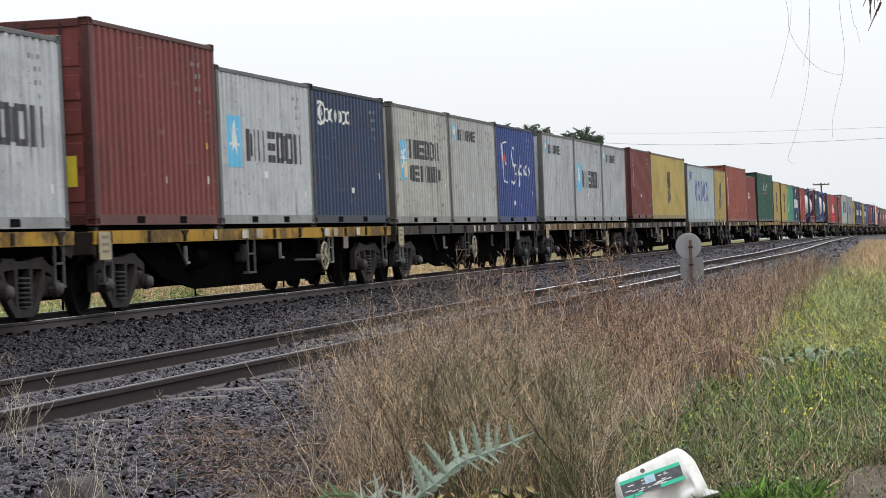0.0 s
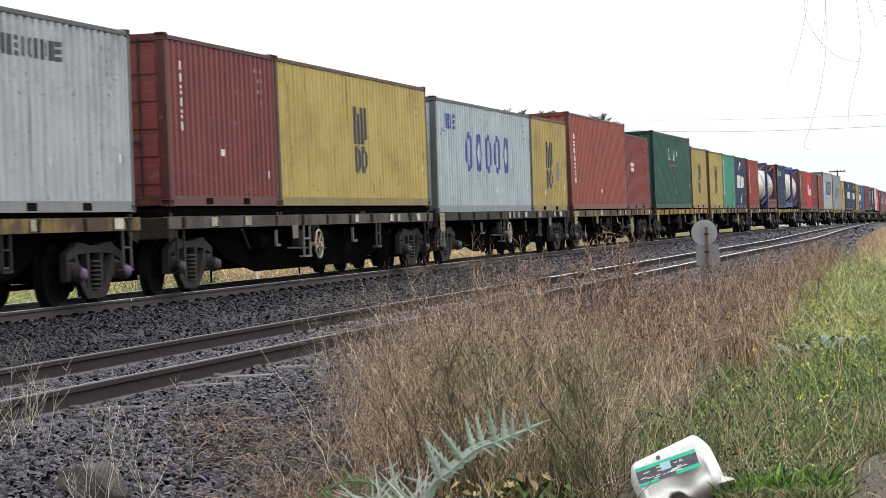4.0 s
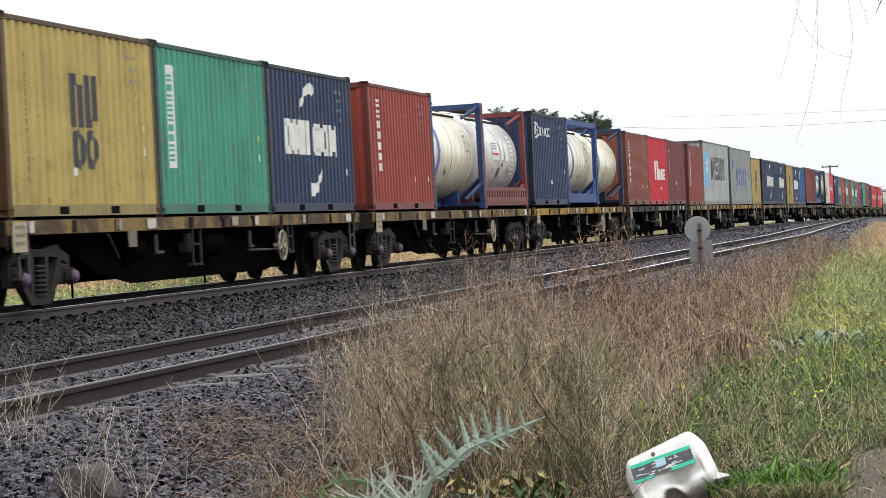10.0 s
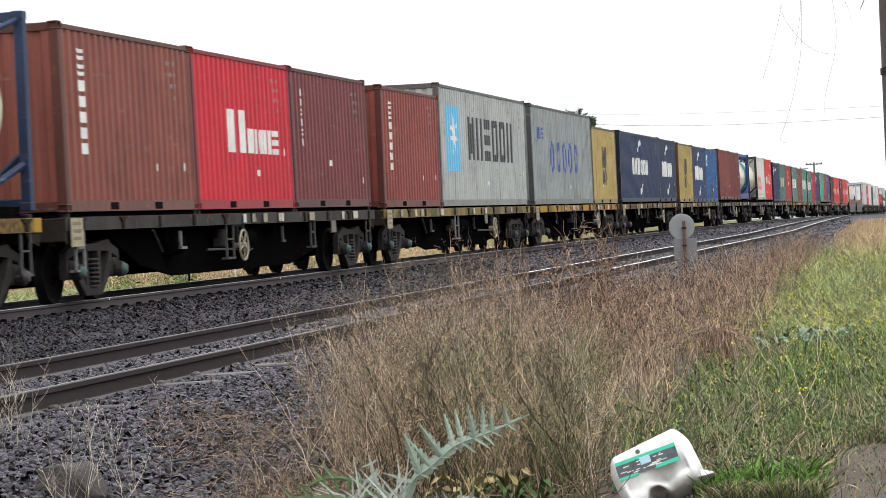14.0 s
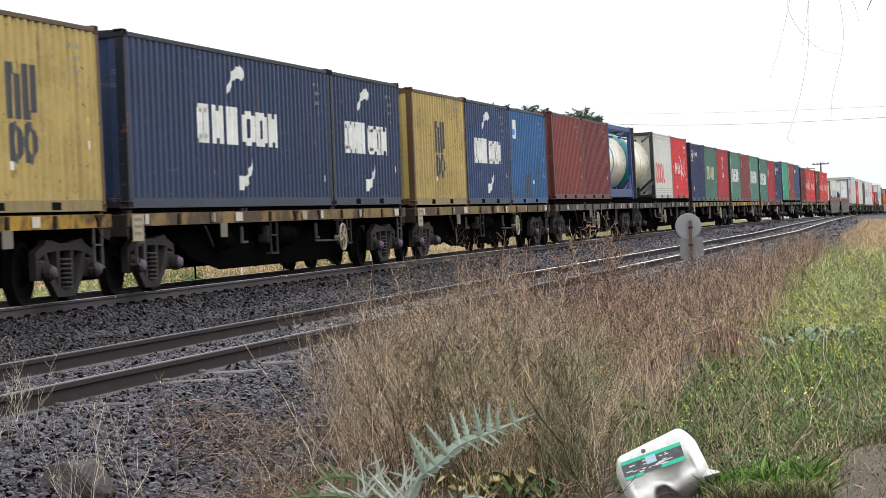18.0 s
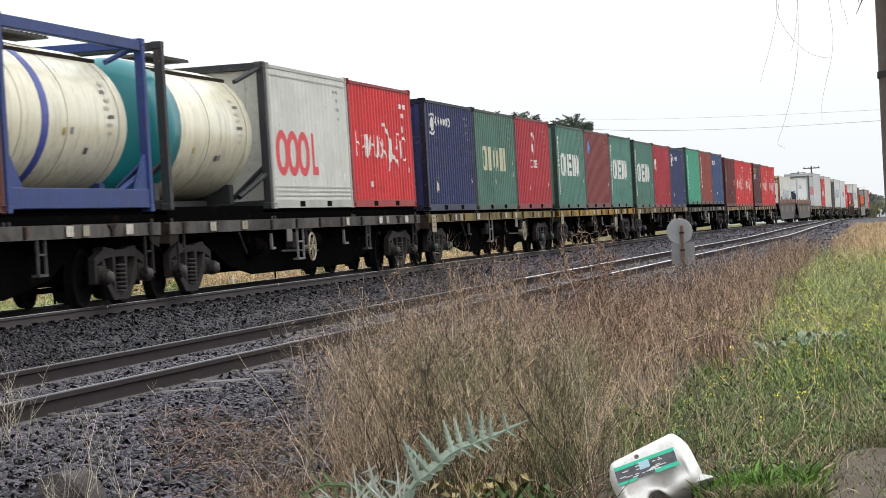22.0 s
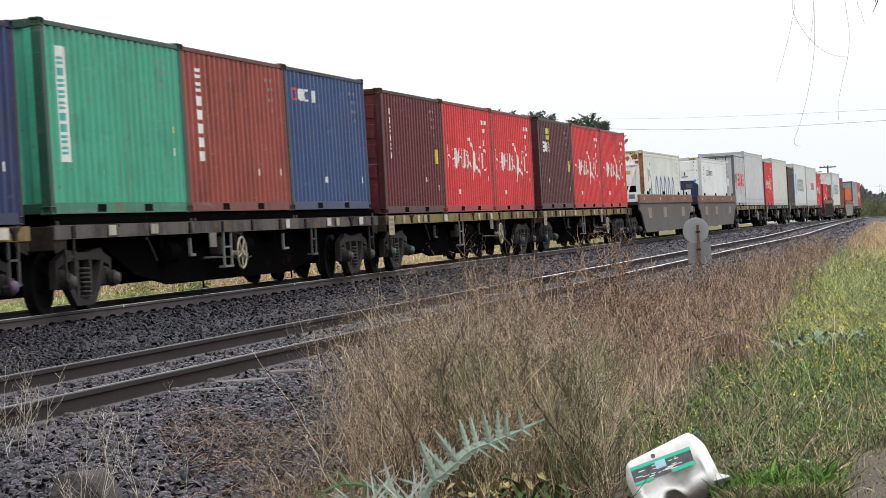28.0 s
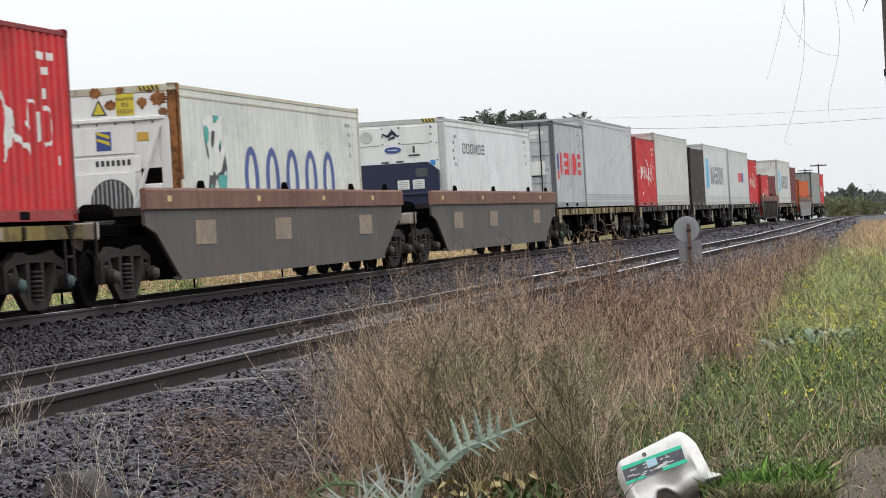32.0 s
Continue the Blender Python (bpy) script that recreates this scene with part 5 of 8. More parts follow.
            ink("lettering", glyph_rects("onieinn", 0.95, 1.02, 3.9, 0.68, 0.12), "W")
            ink("lettering", column_rects(13, 0.40, 0.45, 0.20, 1.8, 5), "W")
        elif w == "swirl":
            draw("emblem", brush(crescent(3.0, 1.92, 0.24, -30, 260, 0.02, 0.07) + [(2.92, 1.80, 0.05, 3.1, 1.45, 0.03)]), (2.6, 3.4, 1.3, 2.3), "W")
            ink("lettering", glyph_rects("coe", 2.5, 1.18, 1.3, 0.22), "W")
        elif w == "diamond":
            ink("emblem", [(1.05 - 0.25 * (1 - abs(i - 5) / 5.5), 1.05 + 0.25 * (1 - abs(i - 5) / 5.5), 1.72 + i * 0.05, 1.77 + i * 0.05) for i in range(11)], "L")
        elif w == "corner":
            ink("emblem", [(0.6, 0.85, 1.55, 1.95), (0.85, 1.2, 1.75, 1.98), (1.05, 1.22, 1.5, 1.7)], "W")
        elif w == "gen":
            ink("lettering", glyph_rects("o", 0.45, 1.98, 0.5, 0.22), "R")
            ink("lettering", glyph_rects("ooi", 0.95, 1.98, 1.3, 0.22), "W")
        elif w == "yellowtag":
            ink("sticker", [(L - 0.75, L - 0.45, 1.1, 1.42)], "Y")
        elif w == "beam":
            ink("emblem", [(0.75, 2.0, 1.98, 2.3)], "Y", 0.003)
            ink("emblem", [(0.75, 1.35, 1.98, 2.3), (0.75, 2.0, 2.1, 2.14)], "K", 0.006)
            ink("emblem", glyph_rects("eon", 0.85, 1.62, 1.1, 0.3), "W")
        elif w == "blue_patches":
            ink("patch", [(2.35, 3.35, 0.18, 0.72), (2.5, 2.65, 0.72, 0.80), (2.8, 3.2, 0.72, 0.86), (4.35, 4.8, 0.22, 1.05), (4.5, 4.8, 1.05, 1.3), (0.5, 1.0, 0.18, 0.34)], "D")
            ink("emblem", [(0.55, 1.05, 1.75, 2.25)], "W", 0.003)
            ink("emblem", [(0.65, 0.95, 1.85, 2.0)], "L", 0.007)
        elif w == "redword":
            ink("lettering", glyph_rects("nehhne", 1.15, 1.0, 4.2, 0.66), "R")
            ink("emblem", [(0.45, 0.85, 1.15, 1.62)], "B")
            ink("emblem", [(0.52, 0.80, 0.85, 1.12)], "R")
        elif w == "smallblue":
            ink("emblem", arc_rects(1.4, 1.9 * h, 0.35, 30, 330, 0.1, 9) + glyph_rects("coonoe", 2.2, 1.85 * h, 3.0, 0.25), "G")
        elif w == "redflag":
            ink("emblem", [(L * 0.45, L * 0.62, 1.2, 1.7)], "R", 0.003)
            ink("emblem", [(L * 0.62, L * 0.72, 1.2, 1.7)], "B", 0.003)
        elif w == "greyword":
            ink("lettering", glyph_rects("nhecoh", 3.2, 1.0, 6.6, 0.85), "G")
            ink("emblem", [(0.9, 2.3, 0.8, 2.2)], "S")
    # small stencils that nearly every box carries
    r = random.Random(int(L * 100) + len(what) * 7 + sum(map(ord, what)))
    dark = "K" if INK["K"] and ("star" in what or "small" in what or "cosco" in what or "msc" in what or "sealand" in what) else "W"
    if "dancer" not in what:
        rows = []
        for z, x0, n in ((2.22, L - 1.22, 5), (2.06, L - 0.98, 2), (1.88, L - 0.98, 3), (1.70, L - 0.92, 2)):
            rows += [(x0 + 0.10 * q, x0 + 0.10 * q + 0.045 + 0.02 * (q % 2), z * h, (z + 0.065) * h) for q in range(n)]
        decal("stencil", rows, INK["G"], c, L, flat, 0.004, 0.5)
    sx_ = L * r.uniform(0.25, 0.75)
    low_, up_ = 0.40 + 0.4 * r.random(), 0.45 + 0.5 * r.random()
    ink("sticker", [(sx_, sx_ + 0.09, low_, low_ + 0.11), (L - 0.62, L - 0.50, up_, up_ + 0.12)], "W" if r.random() < 0.93 else "Y")
    if r.random() < 0.3:
        ink("sticker", [(L - 0.62, L - 0.55, 1.2, 1.30)], "Y")

GREY, COSCO, MSCY, NAVY = (180, 184, 186), (170, 183, 187), (176, 153, 88), (49, 64, 90)
H8, H9, S20, S40 = 2.591, 2.896, 6.058, 12.192
DECKS = {
    "yellow": ((158, 122, 42), (58, 48, 40), "container flat wagon with a chipped yellow deck edge"),
    "dark": ((56, 53, 50), (36, 34, 33), "container flat wagon with a dark grey deck edge and pale plates"),
    "grey": ((84, 80, 76), (44, 41, 39), "container flat wagon with a grey deck edge and white plates"),
    "brown": ((72, 57, 46), (132, 110, 66), "container flat wagon with a rusty brown deck edge"),
    "olive": ((124, 108, 62), (62, 54, 42), "container flat wagon with a dull olive-yellow deck edge"),
}
PLATE_WHITE = plain("plate_white", (196, 190, 178), 0.7, scale=6, amount=0.8, rust=0.3, wear=0.5, spec=0.1)
BOARD = plain("stained_cream_board", (168, 156, 130), 0.7, scale=8, amount=0.8, rust=0.35, wear=0.6, spec=0.1)
BOARD_INK = plain("faded_board_ink", (112, 104, 90), 0.7)
TRAIN = []
TEMPLATES = {}
LOADS = {}


def ride(ob, u, z, lean=0.0):
    """Puts a thing on the train: u metres behind the head of the shot, z above the rail."""
    TRAIN.append((ob, u, z, lean))
    ob.matrix_basis = pose(u, MAIN - MID, z + grade(u), -math.degrees(lean), 0, 0)
    return ob


def wagon(style, u, rise=0.0, lean=0.0):
    seed = len([k for k in TEMPLATES])
    if style not in TEMPLATES:
        rgb, patch, label = DECKS[style]
        TEMPLATES[style] = flat_wagon(label, rgb, patch, PLATE_WHITE, 3 + seed, style == "grey", 8.4 if style in ("grey", "dark") else 12.6)
        w = TEMPLATES[style]
    else:
        w = copy_thing(TEMPLATES[style], Matrix())
    ride(w, u, 0.0)
    LOADS["base"] = (1.227 + rise, lean)


def load(u, L, H, rgb, what, label, doors=False, reefer=False, z=None, frame_rgb=None, rust=0.35, streak=0.35):
    c = box_container(label, L, H, rgb, frame_rgb, doors, reefer, rust=rust, streak=streak)
    mark(c, L, H, what, reefer)
    base, lean = LOADS["base"]
    ride(c, u, base if z is None else z, lean)
    return c


def tank(u, label, *args, **kw):
    c = tank_container(label, *args, **kw)
    ride(c, u, *LOADS["base"])


MAERSK_L = "pale grey corrugated container with a blue emblem and black marks"
SMALL_L = "pale grey corrugated container with a small blue emblem on top"
YEL_L = "mustard-yellow corrugated steel container with stacked black marks"
NAVY_L = "dark navy corrugated steel container with small white marks near its top"
CRES_L = "dark navy corrugated container with white marks between two crescents"
RUST_L = "red-brown corrugated steel container with a column of white marks"
DANCE_L = "bright red corrugated steel container with a white figure and lettering marks"
GREENW_L = "faded green corrugated steel container with a broad row of white marks"

wagon("yellow", 14.36, -0.026, 0.008)
load(26.68, S20, H8, GREY, "star", MAERSK_L)
wagon("yellow", 33.82, 0.013)
c = load(33.82, S20, H9, (116, 60, 56), "plainbox", "tall faded maroon corrugated steel container", doors=True, rust=0.4)
end_plate("label_plate", [(0.25, 0.85, 0.55, 0.98)], INK["Y"], c, 0.01, "yellow warning plate")
load(39.96, S20, H8, GREY, "star", MAERSK_L)
load(46.06, S20, H8, NAVY, "navy", NAVY_L)
wagon("dark", 52.95, -0.007, 0.005)
load(52.95, S20, H8, (174, 174, 166), "sealand", "stained grey corrugated container with worn emblem and rust", rust=0.8, streak=0.7)
load(59.08, S20, H8, (170, 172, 168), "small", SMALL_L, streak=0.5)
load(65.19, S20, H8, (50, 72, 132), "scribble", "royal blue corrugated steel container with looping white marks")
wagon("brown", 72.47, 0.009, -0.008)
load(72.47, S20, H8, (172, 176, 178), "small", SMALL_L, doors=True, streak=0.5)
load(78.62, S20, H8, (172, 176, 178), "star", MAERSK_L)
load(84.76, S20, H8, (168, 173, 175), "small", SMALL_L)
wagon("grey", 92.44, 0.092)
load(92.44, S20, H8, (116, 58, 55), "dots", "dull red corrugated steel container with small white marks", doors=True)
load(98.57, S40, H8, (182, 160, 88), "msc", "long mustard-yellow corrugated steel container with stacked black marks")
wagon("dark", 111.6, -0.061, -0.011)
load(111.6, S40, H8, COSCO, "cosco40", "long pale blue-grey corrugated steel container with spaced blue marks", doors=True, rust=0.2)
load(123.88, S20, H8, MSCY, "msc mscgrey", YEL_L)
wagon("brown", 130.82, -0.024, 0.011)
load(130.82, S40, H9, (148, 76, 64), "column", "long tall brick-red corrugated steel container with white upright marks")
load(143.11, S20, H8, (128, 60, 56), "sticker", "dark red corrugated steel container with a white sticker")
wagon("yellow", 150.62, -0.008, 0.004)
load(150.62, S40, H9, (42, 86, 74), "two_line", "tall dark green corrugated container with two rows of white marks")
load(163.21, S20, H8, MSCY, "msc", YEL_L)
wagon("brown", 170.21, -0.02)
load(170.21, S20, H8, (182, 160, 88), "msc", YEL_L)
load(176.34, S20, H8, (66, 148, 124), "plate", "bright teal corrugated steel container with an upright white name plate")
load(182.48, S20, H8, (44, 59, 88), "crescent", CRES_L)
wagon("brown", 190.05, -0.017, 0.009)
load(190.05, S20, H8, (150, 62, 52), "column", RUST_L)
tank(196.15, "cream tank container in a blue steel frame", (50, 70, 120), (78, 92, 176), end_frame_rgb=(50, 66, 104))
tank(202.25, "pale steel tank container in a dark red frame", (120, 60, 58), None, TANK_STEEL, saddle=True)
wagon("yellow", 209.37, 0.037, -0.004)
load(209.37, S20, H8, (45, 60, 90), "navy", NAVY_L)
tank(215.51, "cream tank container with a blue ring in a bright blue frame", (46, 72, 134), (60, 72, 150), beam=True)
tank(221.64, "cream tank container in a dark navy frame", (44, 58, 84), (70, 80, 120))
wagon("dark", 228.94, 0.007, 0.007)
load(228.94, S20, H8, (134, 76, 64), "column", RUST_L)
load(235.05, S20, H8, (198, 38, 54), "kline", "bright crimson corrugated steel container with a short row of white marks", rust=0.1)
load(241.17, S20, H8, (118, 60, 62), "dots", "dull maroon corrugated steel container with small white marks")
wagon("olive", 248.51, -0.02, -0.008)
load(248.51, S20, H8, (138, 68, 60), "column", RUST_L)
load(254.65, S40, H9, (170, 174, 170), "star40", "long tall pale grey corrugated steel container with a blue star square")
wagon("yellow", 267.92, -0.022)
load(267.92, S40, H9, (146, 152, 150), "cosco40", "long tall grey corrugated steel container with spaced blue marks", streak=0.6)
load(280.2, S20, H8, (178, 154, 88), "msc", YEL_L, rust=0.6)
wagon("brown", 287.28, 0.011, -0.01)
load(287.28, S40, H8, (44, 59, 88), "crescent", "long dark navy corrugated steel container with white marks and crescents", rust=0.2)
load(299.56, S20, H8, (44, 59, 88), "crescent", CRES_L)
wagon("brown", 306.94, -0.011, -0.005)
load(306.94, S20, H8, (176, 152, 86), "msc", YEL_L, rust=0.6)
load(313.08, S20, H8, (46, 66, 104), "crescent", CRES_L)
load(319.19, S20, H8, (36, 92, 144), "blue_patches", "sky-blue corrugated steel container with dark repainted patches")
wagon("grey", 326.6, 0.105, 0.008)
load(326.6, S20, H8, (126, 58, 54), "plainbox", "plain red-brown corrugated steel container")
load(332.7, S20, H8, (112, 50, 50), "plainbox", "plain dark red-brown corrugated steel container")
tank(338.85, "cream tank container with ring in a deep blue frame", (50, 68, 122), (60, 72, 150), beam=True)
wagon("grey", 345.73, 0.124, 0.01)
tank(345.73, "cream tank container with teal end in a dark frame", (52, 54, 56), None, plate_rgb=(24, 118, 124))
load(351.86, S20, H8, (206, 206, 196), "rings", "white smooth-sided refrigerated container with linked red rings", reefer=True, rust=0.1)
load(357.98, S20, H8, (210, 48, 52), "dancer", DANCE_L)
wagon("olive", 365.43, 0.014)
load(365.43, S20, H8, (44, 52, 92), "bird", NAVY_L)
load(371.57, S20, H8, (80, 118, 104), "flagline", "faded green corrugated steel container with worn cream marks", rust=0.5)
load(377.71, S20, H8, (174, 48, 58), "swirl", "crimson corrugated steel container with a small white emblem", rust=0.2)
wagon("yellow", 385.04)
load(385.04, S20, H8, (84, 128, 114), "flagwhite", GREENW_L, rust=0.5)
load(391.17, S20, H8, (130, 64, 62), "diamond", "maroon corrugated steel container with a light blue diamond")
load(397.29, S20, H8, (84, 132, 118), "flagwhite", GREENW_L)
wagon("brown", 404.43, -0.039)
load(404.43, S20, H8, (80, 124, 110), "flagwhite", GREENW_L, rust=0.5)
load(410.57, S20, H8, (168, 44, 54), "corner", "crimson corrugated steel container with an angular white emblem", rust=0.15)
load(416.72, S20, H8, (48, 58, 98), "bird", NAVY_L)
wagon("grey", 423.98, 0.085, 0.01)
load(423.8, S20, H8, (66, 158, 128), "plate", "bright teal corrugated steel container with an upright white name plate")
load(429.85, S20, H8, (146, 68, 56), "column", RUST_L, streak=0.6)
load(435.95, S20, H8, (56, 78, 118), "gen", "slate blue corrugated steel container with small red and white marks")
wagon("olive", 443.35, -0.026, -0.004)
c = load(443.35, S20, H8, (98, 42, 44), "dots yellowtag", "dark maroon corrugated steel container with door end leading", doors=True)
end_plate("stencil", [(0.35, 1.1, 2.0, 2.12), (0.5, 1.1, 1.85, 1.93), (0.6, 1.1, 1.62, 1.68), (0.6, 1.1, 1.50, 1.56), (0.6, 1.1, 1.38, 1.44), (0.6, 1.1, 1.26, 1.32)], INK["W"], c, 0.01)
load(449.5, S20, H8, (210, 48, 52), "dancer", DANCE_L, rust=0.15)
load(455.61, S20, H8, (210, 48, 52), "dancer", DANCE_L, rust=0.15)
wagon("olive", 462.83, -0.007)
c = load(462.83, S20, H8, (92, 50, 52), "beam yellowtag", "brown-maroon corrugated steel container with a yellow beam emblem", doors=True)
end_plate("stencil", [(0.4, 0.9, 1.9, 2.02), (0.6, 1.0, 1.5, 1.58), (0.6, 1.0, 1.3, 1.38), (0.5, 1.0, 1.05, 1.13)], INK["W"], c, 0.01)
load(468.97, S20, H8, (210, 48, 52), "dancer", DANCE_L, rust=0.15)
load(475.1, S20, H8, (210, 48, 52), "dancer", DANCE_L, rust=0.15)


def writing(text, size, parent, mat, at, label=""):
    """Raised characters in the built-in font, as a mesh part."""
    cu = bpy.data.curves.new("writing", "FONT")
    cu.body, cu.size, cu.extrude = text, size, 0.001
    cu.align_x = "CENTER"
    ob = bpy.data.objects.new("writing", cu)
    me = bpy.data.meshes.new_from_object(ob)
    bpy.data.objects.remove(ob)
    me.materials.append(mat)
    return part("writing", me, None, parent, label, at=at)


REEFER_WHITE = plain("reefer_white", (226, 226, 222), 0.45, scale=2.0, amount=0.2, grain=12, streak=0.25)
GRILLE = plain("grille_grey", (70, 72, 74), 0.6)
GRILLE_LIGHT = plain("grille_light", (186, 186, 182), 0.5)
BLUE_COVER = plain("machinery_blue", (17, 28, 60), 0.4)
HEAVY_RUST = material("heavy_rust", (0.26, 0.115, 0.045), 0.9, dark=(0.028, 0.018, 0.013), scale=6, amount=1.0, grain=30, bump=0.4, spec=0.05, edge=(0.40, 0.62))


def on_end(name, c, mat, y0, y1, z0, z1, out=0.012, label=""):
    """A plate on the leading end, proud by out."""
    return part(name, Geo().cbox(-out, 0.03, y0, y1, z0, z1, min(0.008, out * 0.5)), mat, c, label)


def blot(c, y, z, r, seed):
    """An uneven rust patch on the leading end."""
    n, q = 30, random.Random(seed)
    ring = [(-0.0075, y + r * (1 + 0.25 * math.sin(3.1 * i + seed) + 0.15 * q.random()) * math.cos(2 * math.pi * i / n), z + r * (0.9 + 0.2 * math.sin(1.7 * i + seed)) * math.sin(2 * math.pi * i / n) - (0.5 * r if 20 < i < 25 and seed % 2 else 0)) for i in range(n)]
    part("rust_patch", Geo().loft([ring, [(x + 0.004, a, b) for x, a, b in ring]]), HEAVY_RUST, c)


def hazard(c, y0, y1, z0, z1, n):
    """Yellow and black slanted warning stripes."""
    on_end("warning_strip", c, INK["Y"], y0, y1, z0, z1, 0.010)
    w = (y1 - y0) / n
    for i in range(n):
        a = y0 + i * w
        part("warning_stripe", Geo().loft([[(-0.014, a, z0), (-0.014, a + w * 0.5, z0), (-0.014, min(y1, a + w), z1), (-0.014, min(y1, a + w * 0.5), z1)], [(-0.010, a, z0), (-0.010, a + w * 0.5, z0), (-0.010, min(y1, a + w), z1), (-0.010, min(y1, a + w * 0.5), z1)]]), BLACK_DECAL, c)


def rivets(c, pts):
    me = cached(("rivet",), lambda: Geo().turned([(-0.014, 0.006), (-0.012, 0.016), (0.0, 0.02)], (0, 0, 0), "x", 8).mesh("bolt", GRILLE))
    for y, z in pts:
        part("bolt", me, None, c, at=pose(-0.004, y, z))


def reefer_end(c, H, blue=False):
    """The refrigeration machinery in the leading end."""
    face = pose(0, 0, 0, 90, 0, -90)
    on_end("bulkhead", c, REEFER_WHITE, 0.15, WIDE - 0.15, 0.18, H - 0.14, 0.003)
    if blue:
        shape = [(0.16, 0.22), (WIDE - 0.16, 0.22), (WIDE - 0.16, 1.66), (WIDE - 0.40, 1.86), (0.40, 1.86), (0.16, 1.66)]
        cover = part("compressor_cover", Geo().loft([[(-0.14, y, z) for y, z in shape], [(0.02, y, z) for y, z in shape]]), BLUE_COVER, c, "dark blue machinery cover")
        on_end("cover_window", cover, GRILLE, 0.42, 0.70, 1.52, 1.72, 0.146)
        on_end("cover_ledge", cover, BLUE_COVER, 0.22, WIDE - 0.22, 1.10, 1.16, 0.20)
        for y in (0.50, 0.86):
            on_end("data_plate", cover, WHITE_DECAL, y, y + 0.28, 1.24, 1.46, 0.148)
            for q in range(4):
                on_end("plate_line", cover, GRILLE, y + 0.03, y + 0.25, 1.27 + 0.045 * q, 1.285 + 0.045 * q, 0.152)
        for y in (1.0, 1.35):
            on_end("vent", c, GRILLE, y, y + 0.18, 1.88, 1.92, 0.02)
        for y, rnd_ in ((0.70, False), (1.86, True)):
            on_end("hatch", c, REEFER_WHITE, y - 0.34, y + 0.34, 2.30, 2.72, 0.02)
            if rnd_:
                part("vent_dial", Geo().turned([(-0.030, 0.03), (-0.034, 0.14), (-0.018, 0.15)], (0, y, 2.51), "x", 20), GRILLE_LIGHT, c, "round fresh-air vent dial")
            rivets(c, [(y + dy, 2.51 + dz) for dy in (-0.38, 0.38) for dz in (-0.18, 0, 0.18)])
        draw_ = brush([(1.12, 2.50, 0.02, 1.24, 2.60, 0.05), (1.24, 2.60, 0.05, 1.34, 2.50, 0.03), (1.34, 2.50, 0.03, 1.46, 2.56, 0.02), (1.20, 2.48, 0.03, 1.32, 2.44, 0.02)])
        g = Geo()
        for y0, y1, z0, z1 in raster(draw_, 1.05, 1.5, 2.38, 2.70, 0.02, 0.012):
            g.box(-0.012, -0.003, y0, y1, z0, z1)
        part("emblem", g, BLUE_COVER, c, "dark blue curling emblem")
        g = Geo()
        g.loft([[(-0.018, 1.24 + 0.20 * math.cos(a), 2.18 + 0.075 * math.sin(a)) for a in [2 * math.pi * i / 24 for i in range(24)]], [(0.0, 1.24 + 0.20 * math.cos(a), 2.18 + 0.075 * math.sin(a)) for a in [2 * math.pi * i / 24 for i in range(24)]]])
        badge = part("badge", g, INK["B"], c, "blue oval badge")
        on_end("badge_bar", badge, WHITE_DECAL, 1.12, 1.36, 2.165, 2.195, 0.022)
        on_end("sticker", c, WHITE_DECAL, 0.56, 0.92, 1.98, 2.28, 0.010)
        on_end("lettering", c, BLACK_DECAL, 0.60, 0.88, 2.01, 2.06, 0.014)
        on_end("emblem", c, BLACK_DECAL, 0.71, 0.77, 2.09, 2.25, 0.014)
        on_end("sticker", c, INK["L"], 0.24, 0.36, 1.78, 1.90, 0.010)
        hazard(c, 0.20, 0.52, H - 0.11, H - 0.03, 4)
        rivets(c, [(y, 2.66) for y in (0.3, 0.62, 0.95, 1.25, 1.6, 2.0)] + [(0.19, z) for z in (1.5, 1.9, 2.3)])
        return
    on_end("ledge", c, REEFER_WHITE, 0.18, WIDE - 0.18, 2.34, 2.40, 0.05)
    on_end("machinery_panel", c, REEFER_WHITE, 0.70, 2.05, 1.84, 2.27, 0.025)
    on_end("machinery_panel", c, REEFER_WHITE, 0.62, 2.1, 1.56, 1.80, 0.02)
    on_end("side_rail", c, REEFER_WHITE, 0.13, 0.27, 1.0, 2.34, 0.03)
    rivets(c, [(0.18, z) for z in (2.24, 2.0, 1.76, 1.5, 1.28)] + [(y, 2.31) for y in (0.4, 0.7, 1.0, 1.3, 1.6)])
    on_end("emblem", c, INK["B"], 1.07, 1.32, 1.90, 2.20, 0.030)
    for k in (0.0, 0.10):
        part("emblem", Geo().loft([[(-0.036, 1.10, 1.98 + k), (-0.036, 1.30, 2.06 + k), (-0.036, 1.30, 2.10 + k), (-0.036, 1.10, 2.04 + k)], [(-0.030, 1.10, 1.98 + k), (-0.030, 1.30, 2.06 + k), (-0.030, 1.30, 2.10 + k), (-0.030, 1.10, 2.04 + k)]]), INK["Y"], c)
    for i in range(7):
        on_end("lettering", c, BLACK_DECAL, 0.78 + i * 0.085, 0.838 + i * 0.085, 1.66, 1.755, 0.026)
    on_end("label_plate", c, plain("amber_plate", (200, 160, 70), 0.6), 0.47, 0.66, 2.02, 2.16, 0.012)
    p = on_end("caution_plate", c, INK["Y"], 0.68, 0.97, 2.43, 2.76, 0.012, "yellow height warning plate")
    for k, (tx_, sz) in enumerate((("HIGH", 0.10), ("9'6", 0.10), ("CAUTION", 0.066))):
        writing(tx_, sz, p, BLACK_DECAL, Matrix.Translation((-0.0135, 0.825, 2.46 + 0.10 * k)) @ face)
